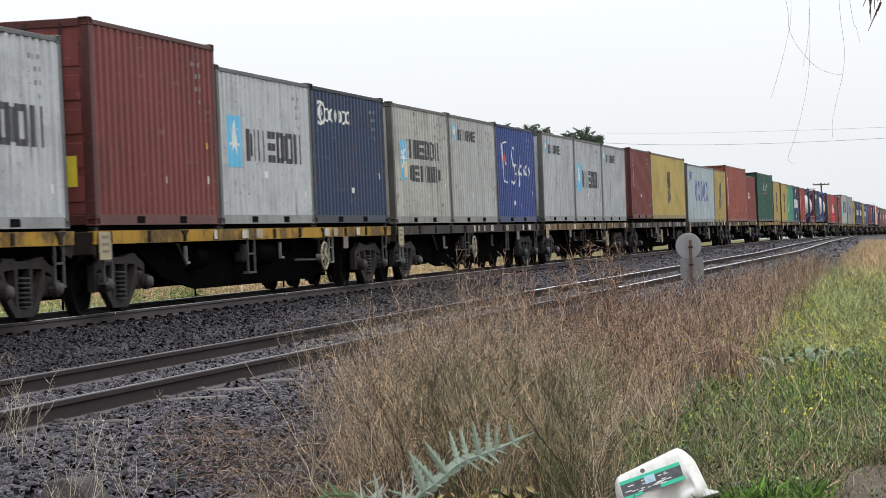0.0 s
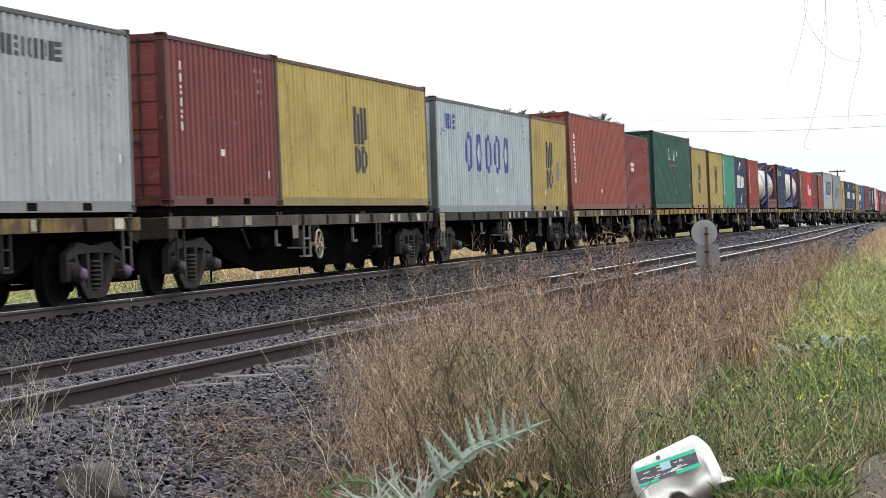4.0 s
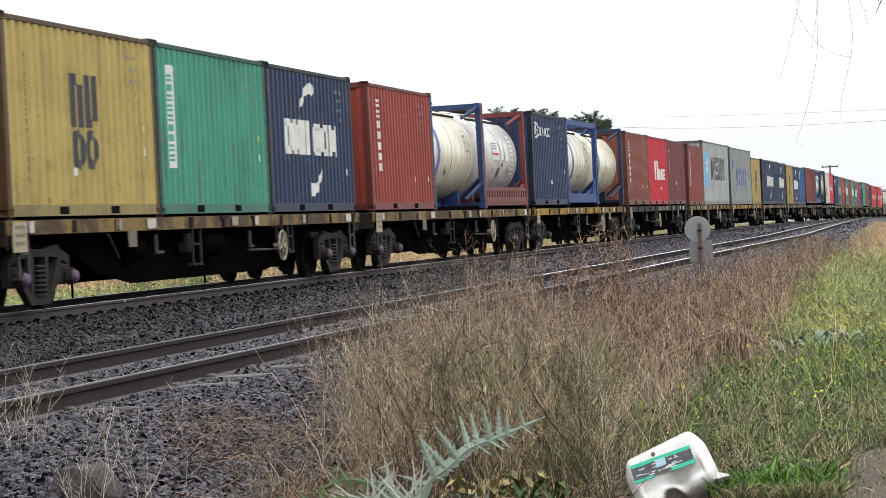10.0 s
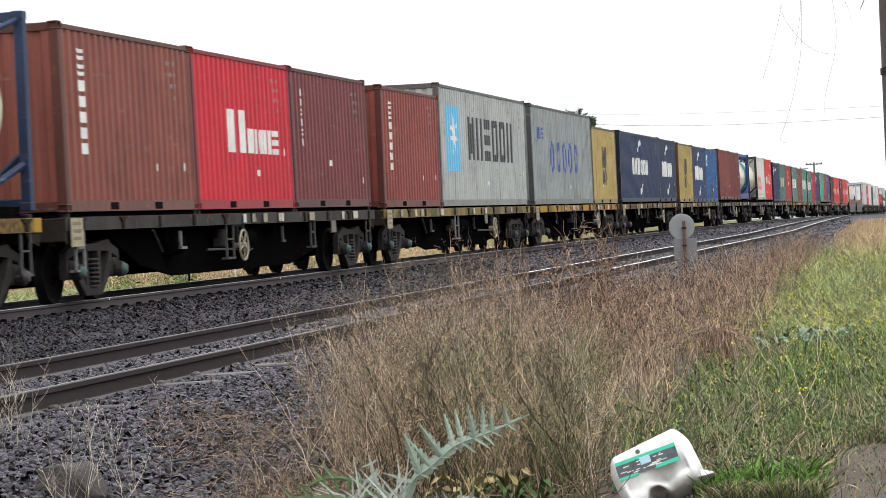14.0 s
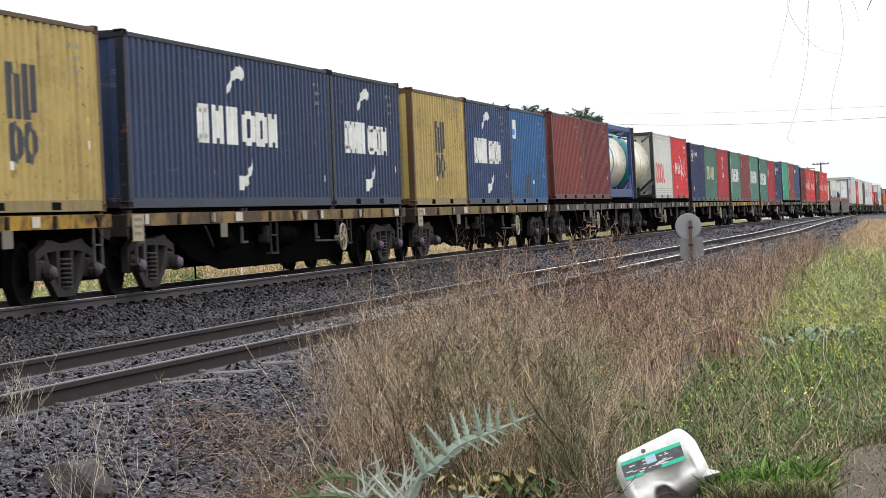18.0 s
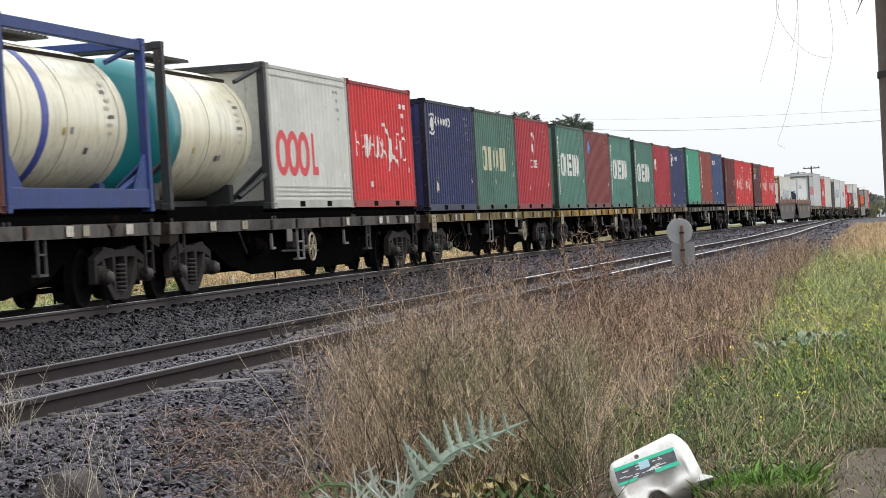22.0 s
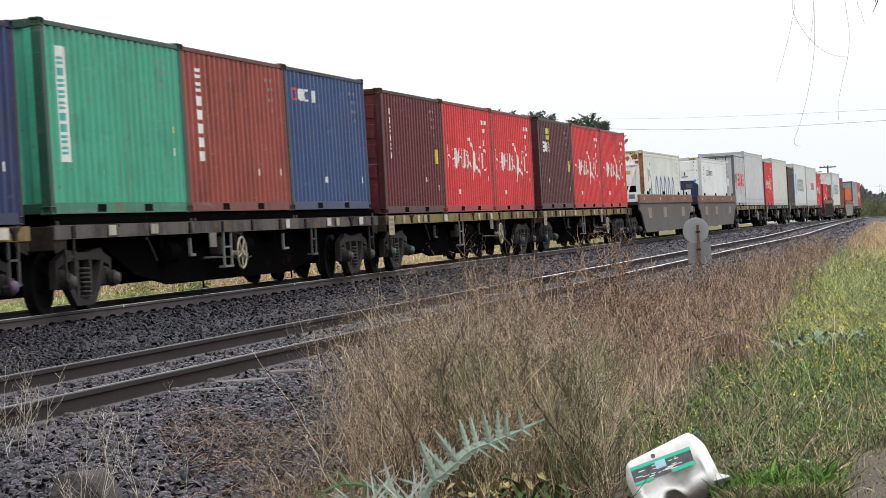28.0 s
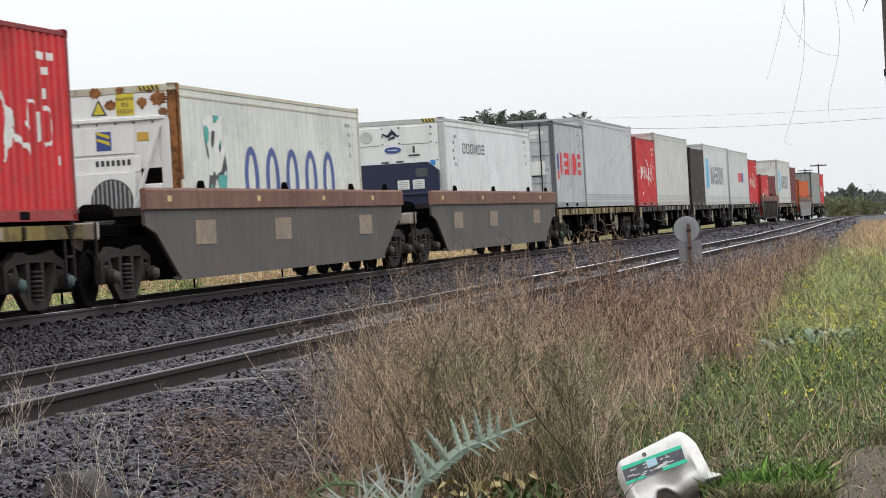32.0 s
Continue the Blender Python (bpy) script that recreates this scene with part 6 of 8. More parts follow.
    t = part("warning_sign", Geo().loft([[(-0.012, 1.12, 2.45), (-0.012, 1.38, 2.45), (-0.012, 1.25, 2.70)], [(0.0, 1.12, 2.45), (0.0, 1.38, 2.45), (0.0, 1.25, 2.70)]]), BLACK_DECAL, c, "black-edged yellow warning triangle")
    part("sign_face", Geo().loft([[(-0.016, 1.16, 2.47), (-0.016, 1.34, 2.47), (-0.016, 1.25, 2.65)], [(-0.012, 1.16, 2.47), (-0.012, 1.34, 2.47), (-0.012, 1.25, 2.65)]]), INK["Y"], t)
    hazard(c, 0.26, 0.60, H - 0.10, H - 0.03, 5)
    for i, (y, z, q) in enumerate(((1.06, 2.60, 0.085), (0.55, 2.62, 0.075), (0.28, 2.66, 0.12), (0.9, 2.82, 0.06), (1.3, 2.80, 0.09), (0.22, 2.45, 0.07), (0.42, 2.80, 0.05))):
        blot(c, y, z, q, i)
    housing = on_end("condenser_housing", c, REEFER_WHITE, 0.72, 1.95, 0.55, 1.56, 0.06)
    part("fan_grille", Geo().turned([(-0.075, 0.02), (-0.070, 0.33), (-0.05, 0.36)], (0, 1.10, 1.12), "x", 24), GRILLE, housing, "round condenser fan grille")
    for i in range(9):
        h = 0.32 * math.sqrt(1 - ((i - 4) / 4.6) ** 2)
        part("grille_bar", Geo().box(-0.092, -0.08, 1.09 + (i - 4) * 0.072, 1.105 + (i - 4) * 0.072, 1.12 - h, 1.12 + h), GRILLE_LIGHT, housing)
    part("strut", Geo().tube((-0.06, 0.28, 2.26), (-0.06, 0.72, 1.02), 0.035, 8), REEFER_WHITE, c)
    # a flat black plate painted as the shade of the open hollow
    on_end("void", c, STEEL_DARK, 0.29, 0.62, 1.36, 1.60, 0.006)
    box = on_end("control_box", c, REEFER_WHITE, 0.29, 0.62, 1.0, 1.35, 0.05)
    on_end("display", box, plain("display_grey", (96, 112, 126), 0.3), 0.34, 0.56, 1.12, 1.29, 0.056)


LOADS["base"] = (0.42, 0.0)
w = well_wagon("dark brown-grey deep well wagon with rusty top sill", 0.0, 1.95, 19.5, 20.8, (97, 93, 90))
ride(w, 481.9, 0.0)
c = load(485.95, S40, H9, (216, 217, 208), "cosco40r", "cream-white refrigerated container with rusty corner posts and blue marks", reefer=True, frame_rgb=(196, 190, 170), rust=0.15)
reefer_end(c, H9)
part("rust_streak", Geo().box(-0.008, 0.01, -0.006, 0.14, 0.15, H9 - 0.12).box(-0.008, 0.15, -0.006, 0.005, 1.4, H9 - 0.02), HEAVY_RUST, c, "heavily rusted corner post")
w = well_wagon("dark brown-grey deep well wagon with rusty top sill", 0.0, 1.5, 19.4, 19.7, (99, 95, 92))
ride(w, 503.05, 0.0)
LOADS["base"] = (0.52, 0.0)
c = load(506.8, S40, H9, (222, 224, 222), "smallblue", "clean white refrigerated container with a dark blue machinery cover", reefer=True, rust=0.05)
reefer_end(c, H9, True)
wagon("olive", 523.3, -0.013)
c = load(523.3, S20, H8, (186, 188, 190), "redword", "silver-grey steel container with ribbed door end and red marks", doors=True, rust=0.1, reefer=False)
end_plate("stencil", [(0.3, 1.0, 2.2, 2.3), (0.5, 1.0, 2.08, 2.16), (0.3, 1.0, 1.0, 1.4)], INK["W"], c, 0.01)
load(529.53, S40, H9, (196, 198, 198), "plainbox", "tall silver ribbed refrigerated container", reefer=True, rust=0.05)
wagon("dark", 542.86, -0.032)
load(542.86, S20, H8, (210, 48, 52), "dancer", DANCE_L, rust=0.15)
load(548.99, S40, H9, (206, 206, 198), "plainbox", "off-white smooth-sided refrigerated container", reefer=True, rust=0.1)
wagon("dark", 562.3, -0.05)
load(562.3, S20, H8, (70, 62, 58), "plainbox", "dark brown weathered steel container", rust=0.5)
load(568.5, S40, H9, (214, 216, 214), "greyword", "white refrigerated container with a blue square and grey marks", reefer=True, rust=0.05)
wagon("dark", 581.65, -0.05)
load(581.65, S40, H9, (206, 208, 206), "redflag", "white refrigerated container with a red and blue flag", reefer=True, rust=0.05)
load(593.9, S20, H8, (210, 48, 52), "dancer", DANCE_L, rust=0.1)
w = well_wagon("dark grey ribbed well wagon with low boxes inside", 0.0, 1.3, 15.6, 16.4, (74, 70, 68), rib=True)
ride(w, 600.6, 0.0)
LOADS["base"] = (0.40, 0.0)
load(602.9, S20, H8, (210, 48, 52), "dancer", DANCE_L, rust=0.1)
load(609.0, S20, H8, (120, 56, 56), "plainbox", "dull maroon corrugated steel container in a well wagon")
wagon("olive", 617.7, 0.0)
load(617.7, S40, H9, (214, 214, 208), "greyword", "white refrigerated container with broad grey marks", reefer=True)
load(629.95, S20, H8, (116, 58, 58), "plainbox", "dull maroon corrugated steel container")
w = well_wagon("grey plated well wagon with an orange box inside", 0.0, 1.3, 16.6, 17.6, (134, 134, 134))
ride(w, 637.0, 0.0)
LOADS["base"] = (0.40, 0.0)
load(639.6, S40, H8, (206, 96, 44), "plainbox", "orange corrugated steel container in a well wagon", rust=0.2)
wagon("dark", 655.9, -0.02)
load(655.9, S40, H8, (150, 154, 150), "plainbox", "plain grey corrugated steel container")
load(668.2, S20, H8, (210, 48, 52), "dancer", DANCE_L, rust=0.1)

# ---- plants ----
def leaf_material(name, color, dark, k=0.35, rough=0.65, scale=1.2):
    return material(name, color, rough, dark=dark, scale=scale, amount=0.7, grain=30, per_island=k, spec=0.15)


STRAW = leaf_material("dry_straw_stems", (0.52, 0.395, 0.262), (0.24, 0.175, 0.112), 0.75)
RUSSET = leaf_material("russet_dead_stems", (0.305, 0.230, 0.156), (0.145, 0.110, 0.078), 0.9)
BROWN = leaf_material("dead_brown_stems", (0.280, 0.184, 0.128), (0.125, 0.083, 0.060), 0.88)
DARKSTEM = leaf_material("dark_woody_stems", (0.055, 0.042, 0.030), (0.03, 0.025, 0.018), 0.4)
OLIVE = leaf_material("dull_green_stems", (0.128, 0.142, 0.060), (0.058, 0.060, 0.028), 0.7)
GRASS = leaf_material("fresh_green_grass", (0.172, 0.240, 0.062), (0.105, 0.16, 0.04), 0.85)
WEED = leaf_material("dull_green_leaves", (0.115, 0.160, 0.060), (0.06, 0.09, 0.036), 0.8)
CLOVER = leaf_material("dark_clover_leaves", (0.095, 0.155, 0.042), (0.04, 0.07, 0.022), 0.7)
LUSH = leaf_material("lush_green_blades", (0.10, 0.19, 0.035), (0.06, 0.12, 0.02), 0.5)
GREYLEAF = leaf_material("grey_green_leaf", (0.155, 0.205, 0.150), (0.09, 0.13, 0.09), 0.4)
FARGRASS = leaf_material("bright_verge_grass", (0.310, 0.340, 0.142), (0.205, 0.235, 0.098), 0.70)
TAWNY = leaf_material("tawny_dry_stems", (0.42, 0.27, 0.17), (0.24, 0.15, 0.095), 0.7)
PINKISH = leaf_material("pinkish_dry_stems", (0.40, 0.275, 0.20), (0.22, 0.145, 0.105), 0.7)
GOLD = leaf_material("golden_dry_grass", (0.47, 0.335, 0.19), (0.28, 0.19, 0.105), 0.60)
SEED = leaf_material("dark_seed_heads", (0.075, 0.052, 0.036), (0.04, 0.03, 0.02), 0.5)
PALE = leaf_material("bleached_dry_stems", (0.55, 0.485, 0.39), (0.36, 0.31, 0.24), 0.4)
LITTER = leaf_material("reddish_dead_litter", (0.175, 0.118, 0.084), (0.09, 0.062, 0.048), 0.85)
BLOSSOM = leaf_material("yellow_blossom", (0.80, 0.74, 0.08), (0.7, 0.6, 0.05), 0.15)
SILVER = leaf_material("silvery_thistle_leaf", (0.30, 0.36, 0.295), (0.145, 0.20, 0.14), 0.45, scale=22)
HOARY = leaf_material("white_felted_leaf", (0.46, 0.48, 0.43), (0.20, 0.235, 0.195), 0.3, scale=14)
FERN = leaf_material("fresh_thistle_green", (0.16, 0.22, 0.11), (0.10, 0.15, 0.07), 0.3, scale=14)
DOCK = leaf_material("dark_dock_leaf", (0.05, 0.085, 0.025), (0.03, 0.05, 0.015), 0.3)
YELLOWED = leaf_material("yellowed_leaf", (0.44, 0.37, 0.17), (0.26, 0.19, 0.09), 0.4)


def strands(name, lines, radii, mat, label, category, sides=3, flat=False, smooth=False):
    """lines: (n, p, 3) polylines; radii: (n, p). Thin tapered stems, or flat blades, as one object of kind stuff."""
    n, p, _ = lines.shape
    rng = np.random.default_rng(n)
    tan = np.gradient(lines, axis=1)
    tan /= np.linalg.norm(tan, axis=2, keepdims=True) + 1e-9
    ref = rng.normal(size=(n, 1, 3))
    ref[:, :, 2] *= 0.2
    s = np.cross(tan, np.broadcast_to(ref, tan.shape))
    s /= np.linalg.norm(s, axis=2, keepdims=True) + 1e-9
    t = np.cross(tan, s)
    if flat:
        rings = np.stack([lines + s * radii[..., None], lines - s * radii[..., None]], 2)
        k, close = 2, False
    else:
        rings = np.stack([lines + (s * math.cos(2 * math.pi * i / sides) + t * math.sin(2 * math.pi * i / sides)) * radii[..., None] for i in range(sides)], 2)
        k, close = sides, True
    v = rings.reshape(-1, 3)
    idx = np.arange(n * p * k).reshape(n, p, k)
    quads = []
    for j in range(k if close else k - 1):
        j2 = (j + 1) % k
        quads.append(np.stack([idx[:, :-1, j], idx[:, :-1, j2], idx[:, 1:, j2], idx[:, 1:, j]], -1).reshape(-1, 4))
    f = np.concatenate(quads)
    me = raw_mesh(name, v, f, mat)
    return tagged(new(name, me), label, category, kind="stuff")


def raw_mesh(name, v, f, mat):
    me = bpy.data.meshes.new(name)
    w = f.shape[1]
    me.vertices.add(len(v))
    me.vertices.foreach_set("co", np.ascontiguousarray(v, dtype=np.float32).ravel())
    me.loops.add(f.size)
    me.loops.foreach_set("vertex_index", np.ascontiguousarray(f, dtype=np.int32).ravel())
    me.polygons.add(len(f))
    me.polygons.foreach_set("loop_start", np.arange(len(f), dtype=np.int32) * w)
    me.materials.append(mat)
    me.update()
    return me


def flakes(name, pts, size, mat, label, category, seed=0, aspect=1.8, up=0.3):
    """Small leaves, petals or seed heads: bent quads at the given points."""
    rng = np.random.default_rng(seed)
    n = len(pts)
    a = rng.normal(size=(n, 3))
    a[:, 2] += up
    a /= np.linalg.norm(a, axis=1)[:, None]
    b = np.cross(a, rng.normal(size=(n, 3)))
    b /= np.linalg.norm(b, axis=1)[:, None]
    c = np.cross(a, b)
    s = (size * rng.uniform(0.5, 1.4, n))[:, None]
    v = np.stack([pts - a * s * aspect / 2, pts + b * s * 0.5 + c * s * 0.15, pts + a * s * aspect / 2, pts - b * s * 0.5 + c * s * 0.15], 1).reshape(-1, 3)
    f = np.arange(n * 4).reshape(n, 4)
    return tagged(new(name, raw_mesh(name, v, f, mat)), label, category, kind="stuff")


def scatter(rng, n, x0, x1, lo, hi, power=1.0, clump=0.0):
    """n points of the plan between lines y = lo(x) and y = hi(x); denser near with power above 1."""
    x = x0 + (x1 - x0) * rng.random(n) ** power
    a = np.array([lo(v) for v in x])
    b = np.array([hi(v) for v in x])
    y = a + (b - a) * rng.random(n)
    if clump:
        keep = np.array([noise.noise((xx * 0.9, yy * 1.4, 9.0)) for xx, yy in zip(x, y)]) > rng.uniform(-clump, 0.35 * clump, n)
        x, y = x[keep], y[keep]
    z = np.array([land(xx, yy) for xx, yy in zip(x, y)])
    return np.stack([x, y, z - 0.02], 1)


def plants(rng, base, height, lean, branches, reach, stem_r, p=5, wig=0.05):
    """Main stems and side branches from base points: two sets of polylines with radii, and the tips."""
    n = len(base)
    h = rng.uniform(*height, n)
    d = rng.normal(0, lean, (n, 2))
    t = np.linspace(0, 1, p)
    main = np.zeros((n, p, 3))
    main[:, :, 2] = base[:, 2:3] + h[:, None] * t
    main[:, :, :2] = base[:, None, :2] + d[:, None, :] * h[:, None, None] * (t ** 1.5)[None, :, None]
    main[:, 1:, :2] += np.cumsum(rng.normal(0, wig * 0.4, (n, p - 1, 2)), 1) * h[:, None, None]
    r0 = stem_r * rng.uniform(0.6, 1.3, n)
    mr = r0[:, None] * np.linspace(1, 0.35, p)[None]
    b = n * branches
    src = np.repeat(np.arange(n), branches)
    at = rng.uniform(0.22, 0.97, b)
    k = np.minimum((at * (p - 1)).astype(int), p - 2)
    fr = at * (p - 1) - k
    start = main[src, k] * (1 - fr)[:, None] + main[src, k + 1] * fr[:, None]
    ang = rng.uniform(0, 2 * math.pi, b)
    ln = reach * h[src] * rng.uniform(0.4, 1.2, b) * (1.15 - at)
    rise = rng.uniform(0.5, 1.5, b)
    way = np.stack([np.cos(ang), np.sin(ang), rise], 1)
    way /= np.linalg.norm(way, axis=1)[:, None]
    side = np.zeros((b, 4, 3))
    for j, q in enumerate((0, 0.35, 0.7, 1.0)):
        side[:, j] = start + way * (ln * q)[:, None] + np.array([0, 0, 1.0]) * (ln * 0.35 * q * q)[:, None] + rng.normal(0, 0.035, (b, 3)) * (ln * q)[:, None]
    sr = (r0[src] * 0.55)[:, None] * np.array([1, 0.8, 0.6, 0.35])[None]
    return main, mr, side, sr


rng = np.random.default_rng(11)
fringe = np.random.default_rng(29)
ballast_edge = lambda x: siding_y(x) - 2.05


def sprigs(rng, side, radii, n, reach):
    """Short twiglets off the outer half of each branch."""
    m = len(side)
    src = np.repeat(np.arange(m), n)
    f = rng.uniform(0.3, 1.0, len(src))
    start = side[src, 1] * (1 - f)[:, None] + side[src, 3] * f[:, None]
    way = (side[src, 3] - side[src, 0]) / (np.linalg.norm(side[src, 3] - side[src, 0], axis=1)[:, None] + 1e-6) + rng.normal(0, 0.75, (len(src), 3))
    ln = reach * rng.uniform(0.4, 1.3, len(src))[:, None]
    end = start + way * ln
    return np.stack([start, (start + end) / 2 + rng.normal(0, 0.1, end.shape) * ln, end], 1), radii[src][:, :3] * 0.65


def clumps(rng, base, n, spread):
    """Several stems from each root."""
    out = np.repeat(base, n, 0)
    out[:, :2] += rng.normal(0, spread, (len(out), 2))
    return out


def weed_patch(rng, base, height, lean, branches, reach, r, mat, words, twiglets=1, tw=0.06, wig=0.09):
    m, mr, s, sr = plants(rng, base, height, lean, branches, reach, r, p=7, wig=wig)
    strands("weed_stems", m, mr, mat, words + " stems", "weeds")
    strands("weed_twigs", s, sr * 0.85, mat, words + " branching twigs", "weeds", flat=True)
    if twiglets:
        g, gr = sprigs(rng, s, sr, twiglets, tw)
        strands("weed_sprigs", g, gr, mat, words + " fine sprigs", "weeds", flat=True)
    return m, s


# tall straw-coloured weeds in front of the siding
bush_lo = lambda x: 0.150 * x - 0.10 - 0.012 * max(0, x - 14)
bush_hi = lambda x: min(0.244 * x - 0.05, 3.9 + 0.02 * (x - 12))
base = clumps(rng, scatter(rng, 140, 12.4, 19.0, bush_lo, bush_hi, 1.25, 0.9), 4, 0.06)
_, s0 = weed_patch(rng, base, (0.28, 0.80), 0.24, 9, 0.36, 0.0016, STRAW, "tall straw-coloured dead weed", 3, 0.060, 0.12)
base = clumps(rng, scatter(rng, 145, 12.4, 19.5, lambda x: bush_lo(x) + 0.15, lambda x: bush_hi(x) + 0.1, 1.2, 0.9), 4, 0.06)
_, s1 = weed_patch(rng, base, (0.36, 0.95), 0.22, 11, 0.34, 0.0016, RUSSET, "thin russet dead weed", 3, 0.055, 0.12)
base = clumps(rng, scatter(rng, 185, 12.4, 17.0, bush_lo, lambda x: bush_hi(x) - 0.3, 1.3, 0.7), 6, 0.05)
weed_patch(rng, base, (0.30, 0.80), 0.27, 7, 0.34, 0.0021, OLIVE, "dull green wiry weed", 1, 0.05, 0.06)
base = scatter(rng, 190, 14.2, 18.6, lambda x: 0.165 * x, lambda x: bush_hi(x) - 0.1, 1.0, 0.7)
_, s7 = weed_patch(rng, base, (0.85, 1.22), 0.16, 14, 0.26, 0.0016, RUSSET, "airy russet weed", 3, 0.045, 0.07)
base = clumps(rng, scatter(rng, 50, 12.3, 18.5, bush_lo, bush_hi, 1.1, 0.6), 3, 0.05)
weed_patch(rng, base, (0.35, 0.95), 0.24, 8, 0.36, 0.0017, PALE, "bleached dead weed", 2, 0.05, 0.10)
base = clumps(rng, scatter(rng, 62, 12.3, 16.8, bush_lo, bush_hi, 1.2), 3, 0.03)
_, s2 = weed_patch(rng, base, (0.45, 0.95), 0.28, 9, 0.42, 0.0027, DARKSTEM, "dark woody weed", 1, 0.05)
tips = np.concatenate([s1[:, -1][rng.random(len(s1)) < 0.45], s2[:, -1], s2[:, 2]])
flakes("seed_heads", tips, 0.0075, SEED, "small dark seed heads on the dry weeds", "seed heads", 3, 1.3)
for husk, src, size in ((RUSSET, s0, 0.0046), (BROWN, np.concatenate([s1, s7]), 0.0050)):
    at_ = np.concatenate([src[:, 1], src[:, 2], src[:, 2], src[:, 3]])
    flakes("dry_husks", at_ + rng.normal(0, 0.022, at_.shape), size, husk, "small curled dry husks on the dead weeds", "husks", 21, 2.4)
lit = scatter(rng, 2600, 12.0, 19.0, bush_lo, lambda x: bush_hi(x) + 0.15, 1.4, 0.7)
ends = lit + np.stack([rng.normal(0, 0.16, len(lit)), rng.normal(0, 0.16, len(lit)), rng.uniform(0.02, 0.30, len(lit))], 1)
mid = (lit + ends) / 2 + rng.normal(0, 0.04, lit.shape)
pick = rng.random(len(lit))
ln, rd = np.stack([lit, mid, ends], 1), np.tile([0.0020, 0.0017, 0.0008], (len(lit), 1))
strands("straw_litter", ln[pick < 0.45], rd[pick < 0.45], OLIVE, "tangled dull green blades at the foot of the weeds", "grass", flat=True)
strands("brown_litter", ln[pick >= 0.45], rd[pick >= 0.45], BROWN, "tangled brown dead stalks at the foot of the weeds", "grass", flat=True)
# thin dead weeds that straggle out over the stones
base = scatter(rng, 300, 11.8, 15.5, lambda x: 0.238 * x, lambda x: 0.292 * x, 1.2, 0.5)
weed_patch(rng, base, (0.06, 0.24), 0.9, 7, 0.5, 0.0016, RUSSET, "straggling russet weed", 1, 0.04)
base = scatter(rng, 60, 14.5, 20.0, lambda x: 0.236 * x, lambda x: 0.262 * x, 1.0)
weed_patch(rng, base, (0.30, 0.75), 0.3, 9, 0.45, 0.0017, RUSSET, "straggling russet weed", 1, 0.04)

# reddish-brown dead weeds further along
brown_lo = lambda x: 1.55 + 0.042 * (x - 18) if x < 34 else 2.22 + 0.035 * (x - 34)
brown_hi = lambda x: ballast_edge(x) + 0.25 + 0.35 * noise.noise((x * 0.4, 1.0, 0.0))
base = np.concatenate([scatter(rng, 2100, 18.0, 66.0, brown_lo, brown_hi, 1.7, 0.6), scatter(rng, 900, 17.0, 30.0, lambda x: brown_lo(x) + 0.1, lambda x: 4.2, 1.0, 0.5)])
base = base[~((base[:, 0] < 21.6) & (base[:, 0] > 17.5) & (np.abs(base[:, 1] - 0.0925 * base[:, 0]) < 0.34))]
m3, r3, s3, q3 = plants(rng, base, (0.30, 0.80), 0.16, 9, 0.40, 0.0032, wig=0.08)
pk = rng.random(len(m3)) < 0.6
pk9 = np.repeat(pk, 9)
strands("brown_weeds", m3[pk], r3[pk], BROWN, "reddish-brown dead weeds along the siding", "weeds")
strands("brown_weed_twigs", s3[pk9], q3[pk9] * 1.1, BROWN, "fine twigs of reddish-brown dead weeds", "weeds", flat=True)
strands("russet_weeds", m3[~pk], r3[~pk], RUSSET, "russet dead weeds along the siding", "weeds")
strands("russet_weed_twigs", s3[~pk9], q3[~pk9] * 1.1, RUSSET, "fine twigs of russet dead weeds", "weeds", flat=True)
flakes("brown_seed_heads", np.concatenate([s3[:, -1], s3[:, 2]])[rng.random(2 * len(s3)) < 0.35], 0.012, SEED, "dark seed heads on the brown weeds", "seed heads", 6, 1.5)
g, gr = sprigs(rng, s3, q3, 1, 0.07)
strands("brown_sprigs", g, gr, BROWN, "fine sprigs of the dead weeds", "weeds", flat=True)
for bx_, by_, tall_, n_ in ((20.0, 2.74, 1.36, 9), (20.4, 2.98, 1.14, 6), (20.2, 3.28, 1.06, 6), (19.0, 2.30, 0.98, 5)):
    base = clumps(rng, np.array([(bx_, by_, land(bx_, by_))]), n_, 0.06)
    _, s8 = weed_patch(rng, base, (tall_ * 0.8, tall_), 0.13, 30, 0.26, 0.0034, BROWN, "tall fine-branched brown shrub", 4, 0.06, 0.05)
    flakes("brown_seed_heads", np.concatenate([s8[:, 3], s8[:, 2]]) + rng.normal(0, 0.01, (2 * len(s8), 3)), 0.012, SEED, "dark seed heads on the tall brown shrub", "seed heads", 7, 1.4)
base = scatter(rng, 24, 18.6, 21.5, lambda x: 0.160 * x - 0.1, lambda x: 0.205 * x, 1.0)
weed_patch(rng, base, (0.95, 1.36), 0.10, 24, 0.24, 0.0030, BROWN, "tallest brown weed", 1, 0.05, 0.03)

base = scatter(fringe, 800, 50.0, 112.0, lambda x: 0.040 * x, lambda x: siding_y(x) - 1.75, 1.0)
weed_patch(fringe, base, (0.10, 0.30), 0.30, 6, 0.5, 0.0050, RUSSET, "low russet weed beside the far siding", 0)

# green verge with yellow flowers
green_lo = lambda x: -0.6 - 0.01 * x
green_hi = lambda x: brown_lo(x) + 0.45 if x > 18 else 0.150 * x - 0.25


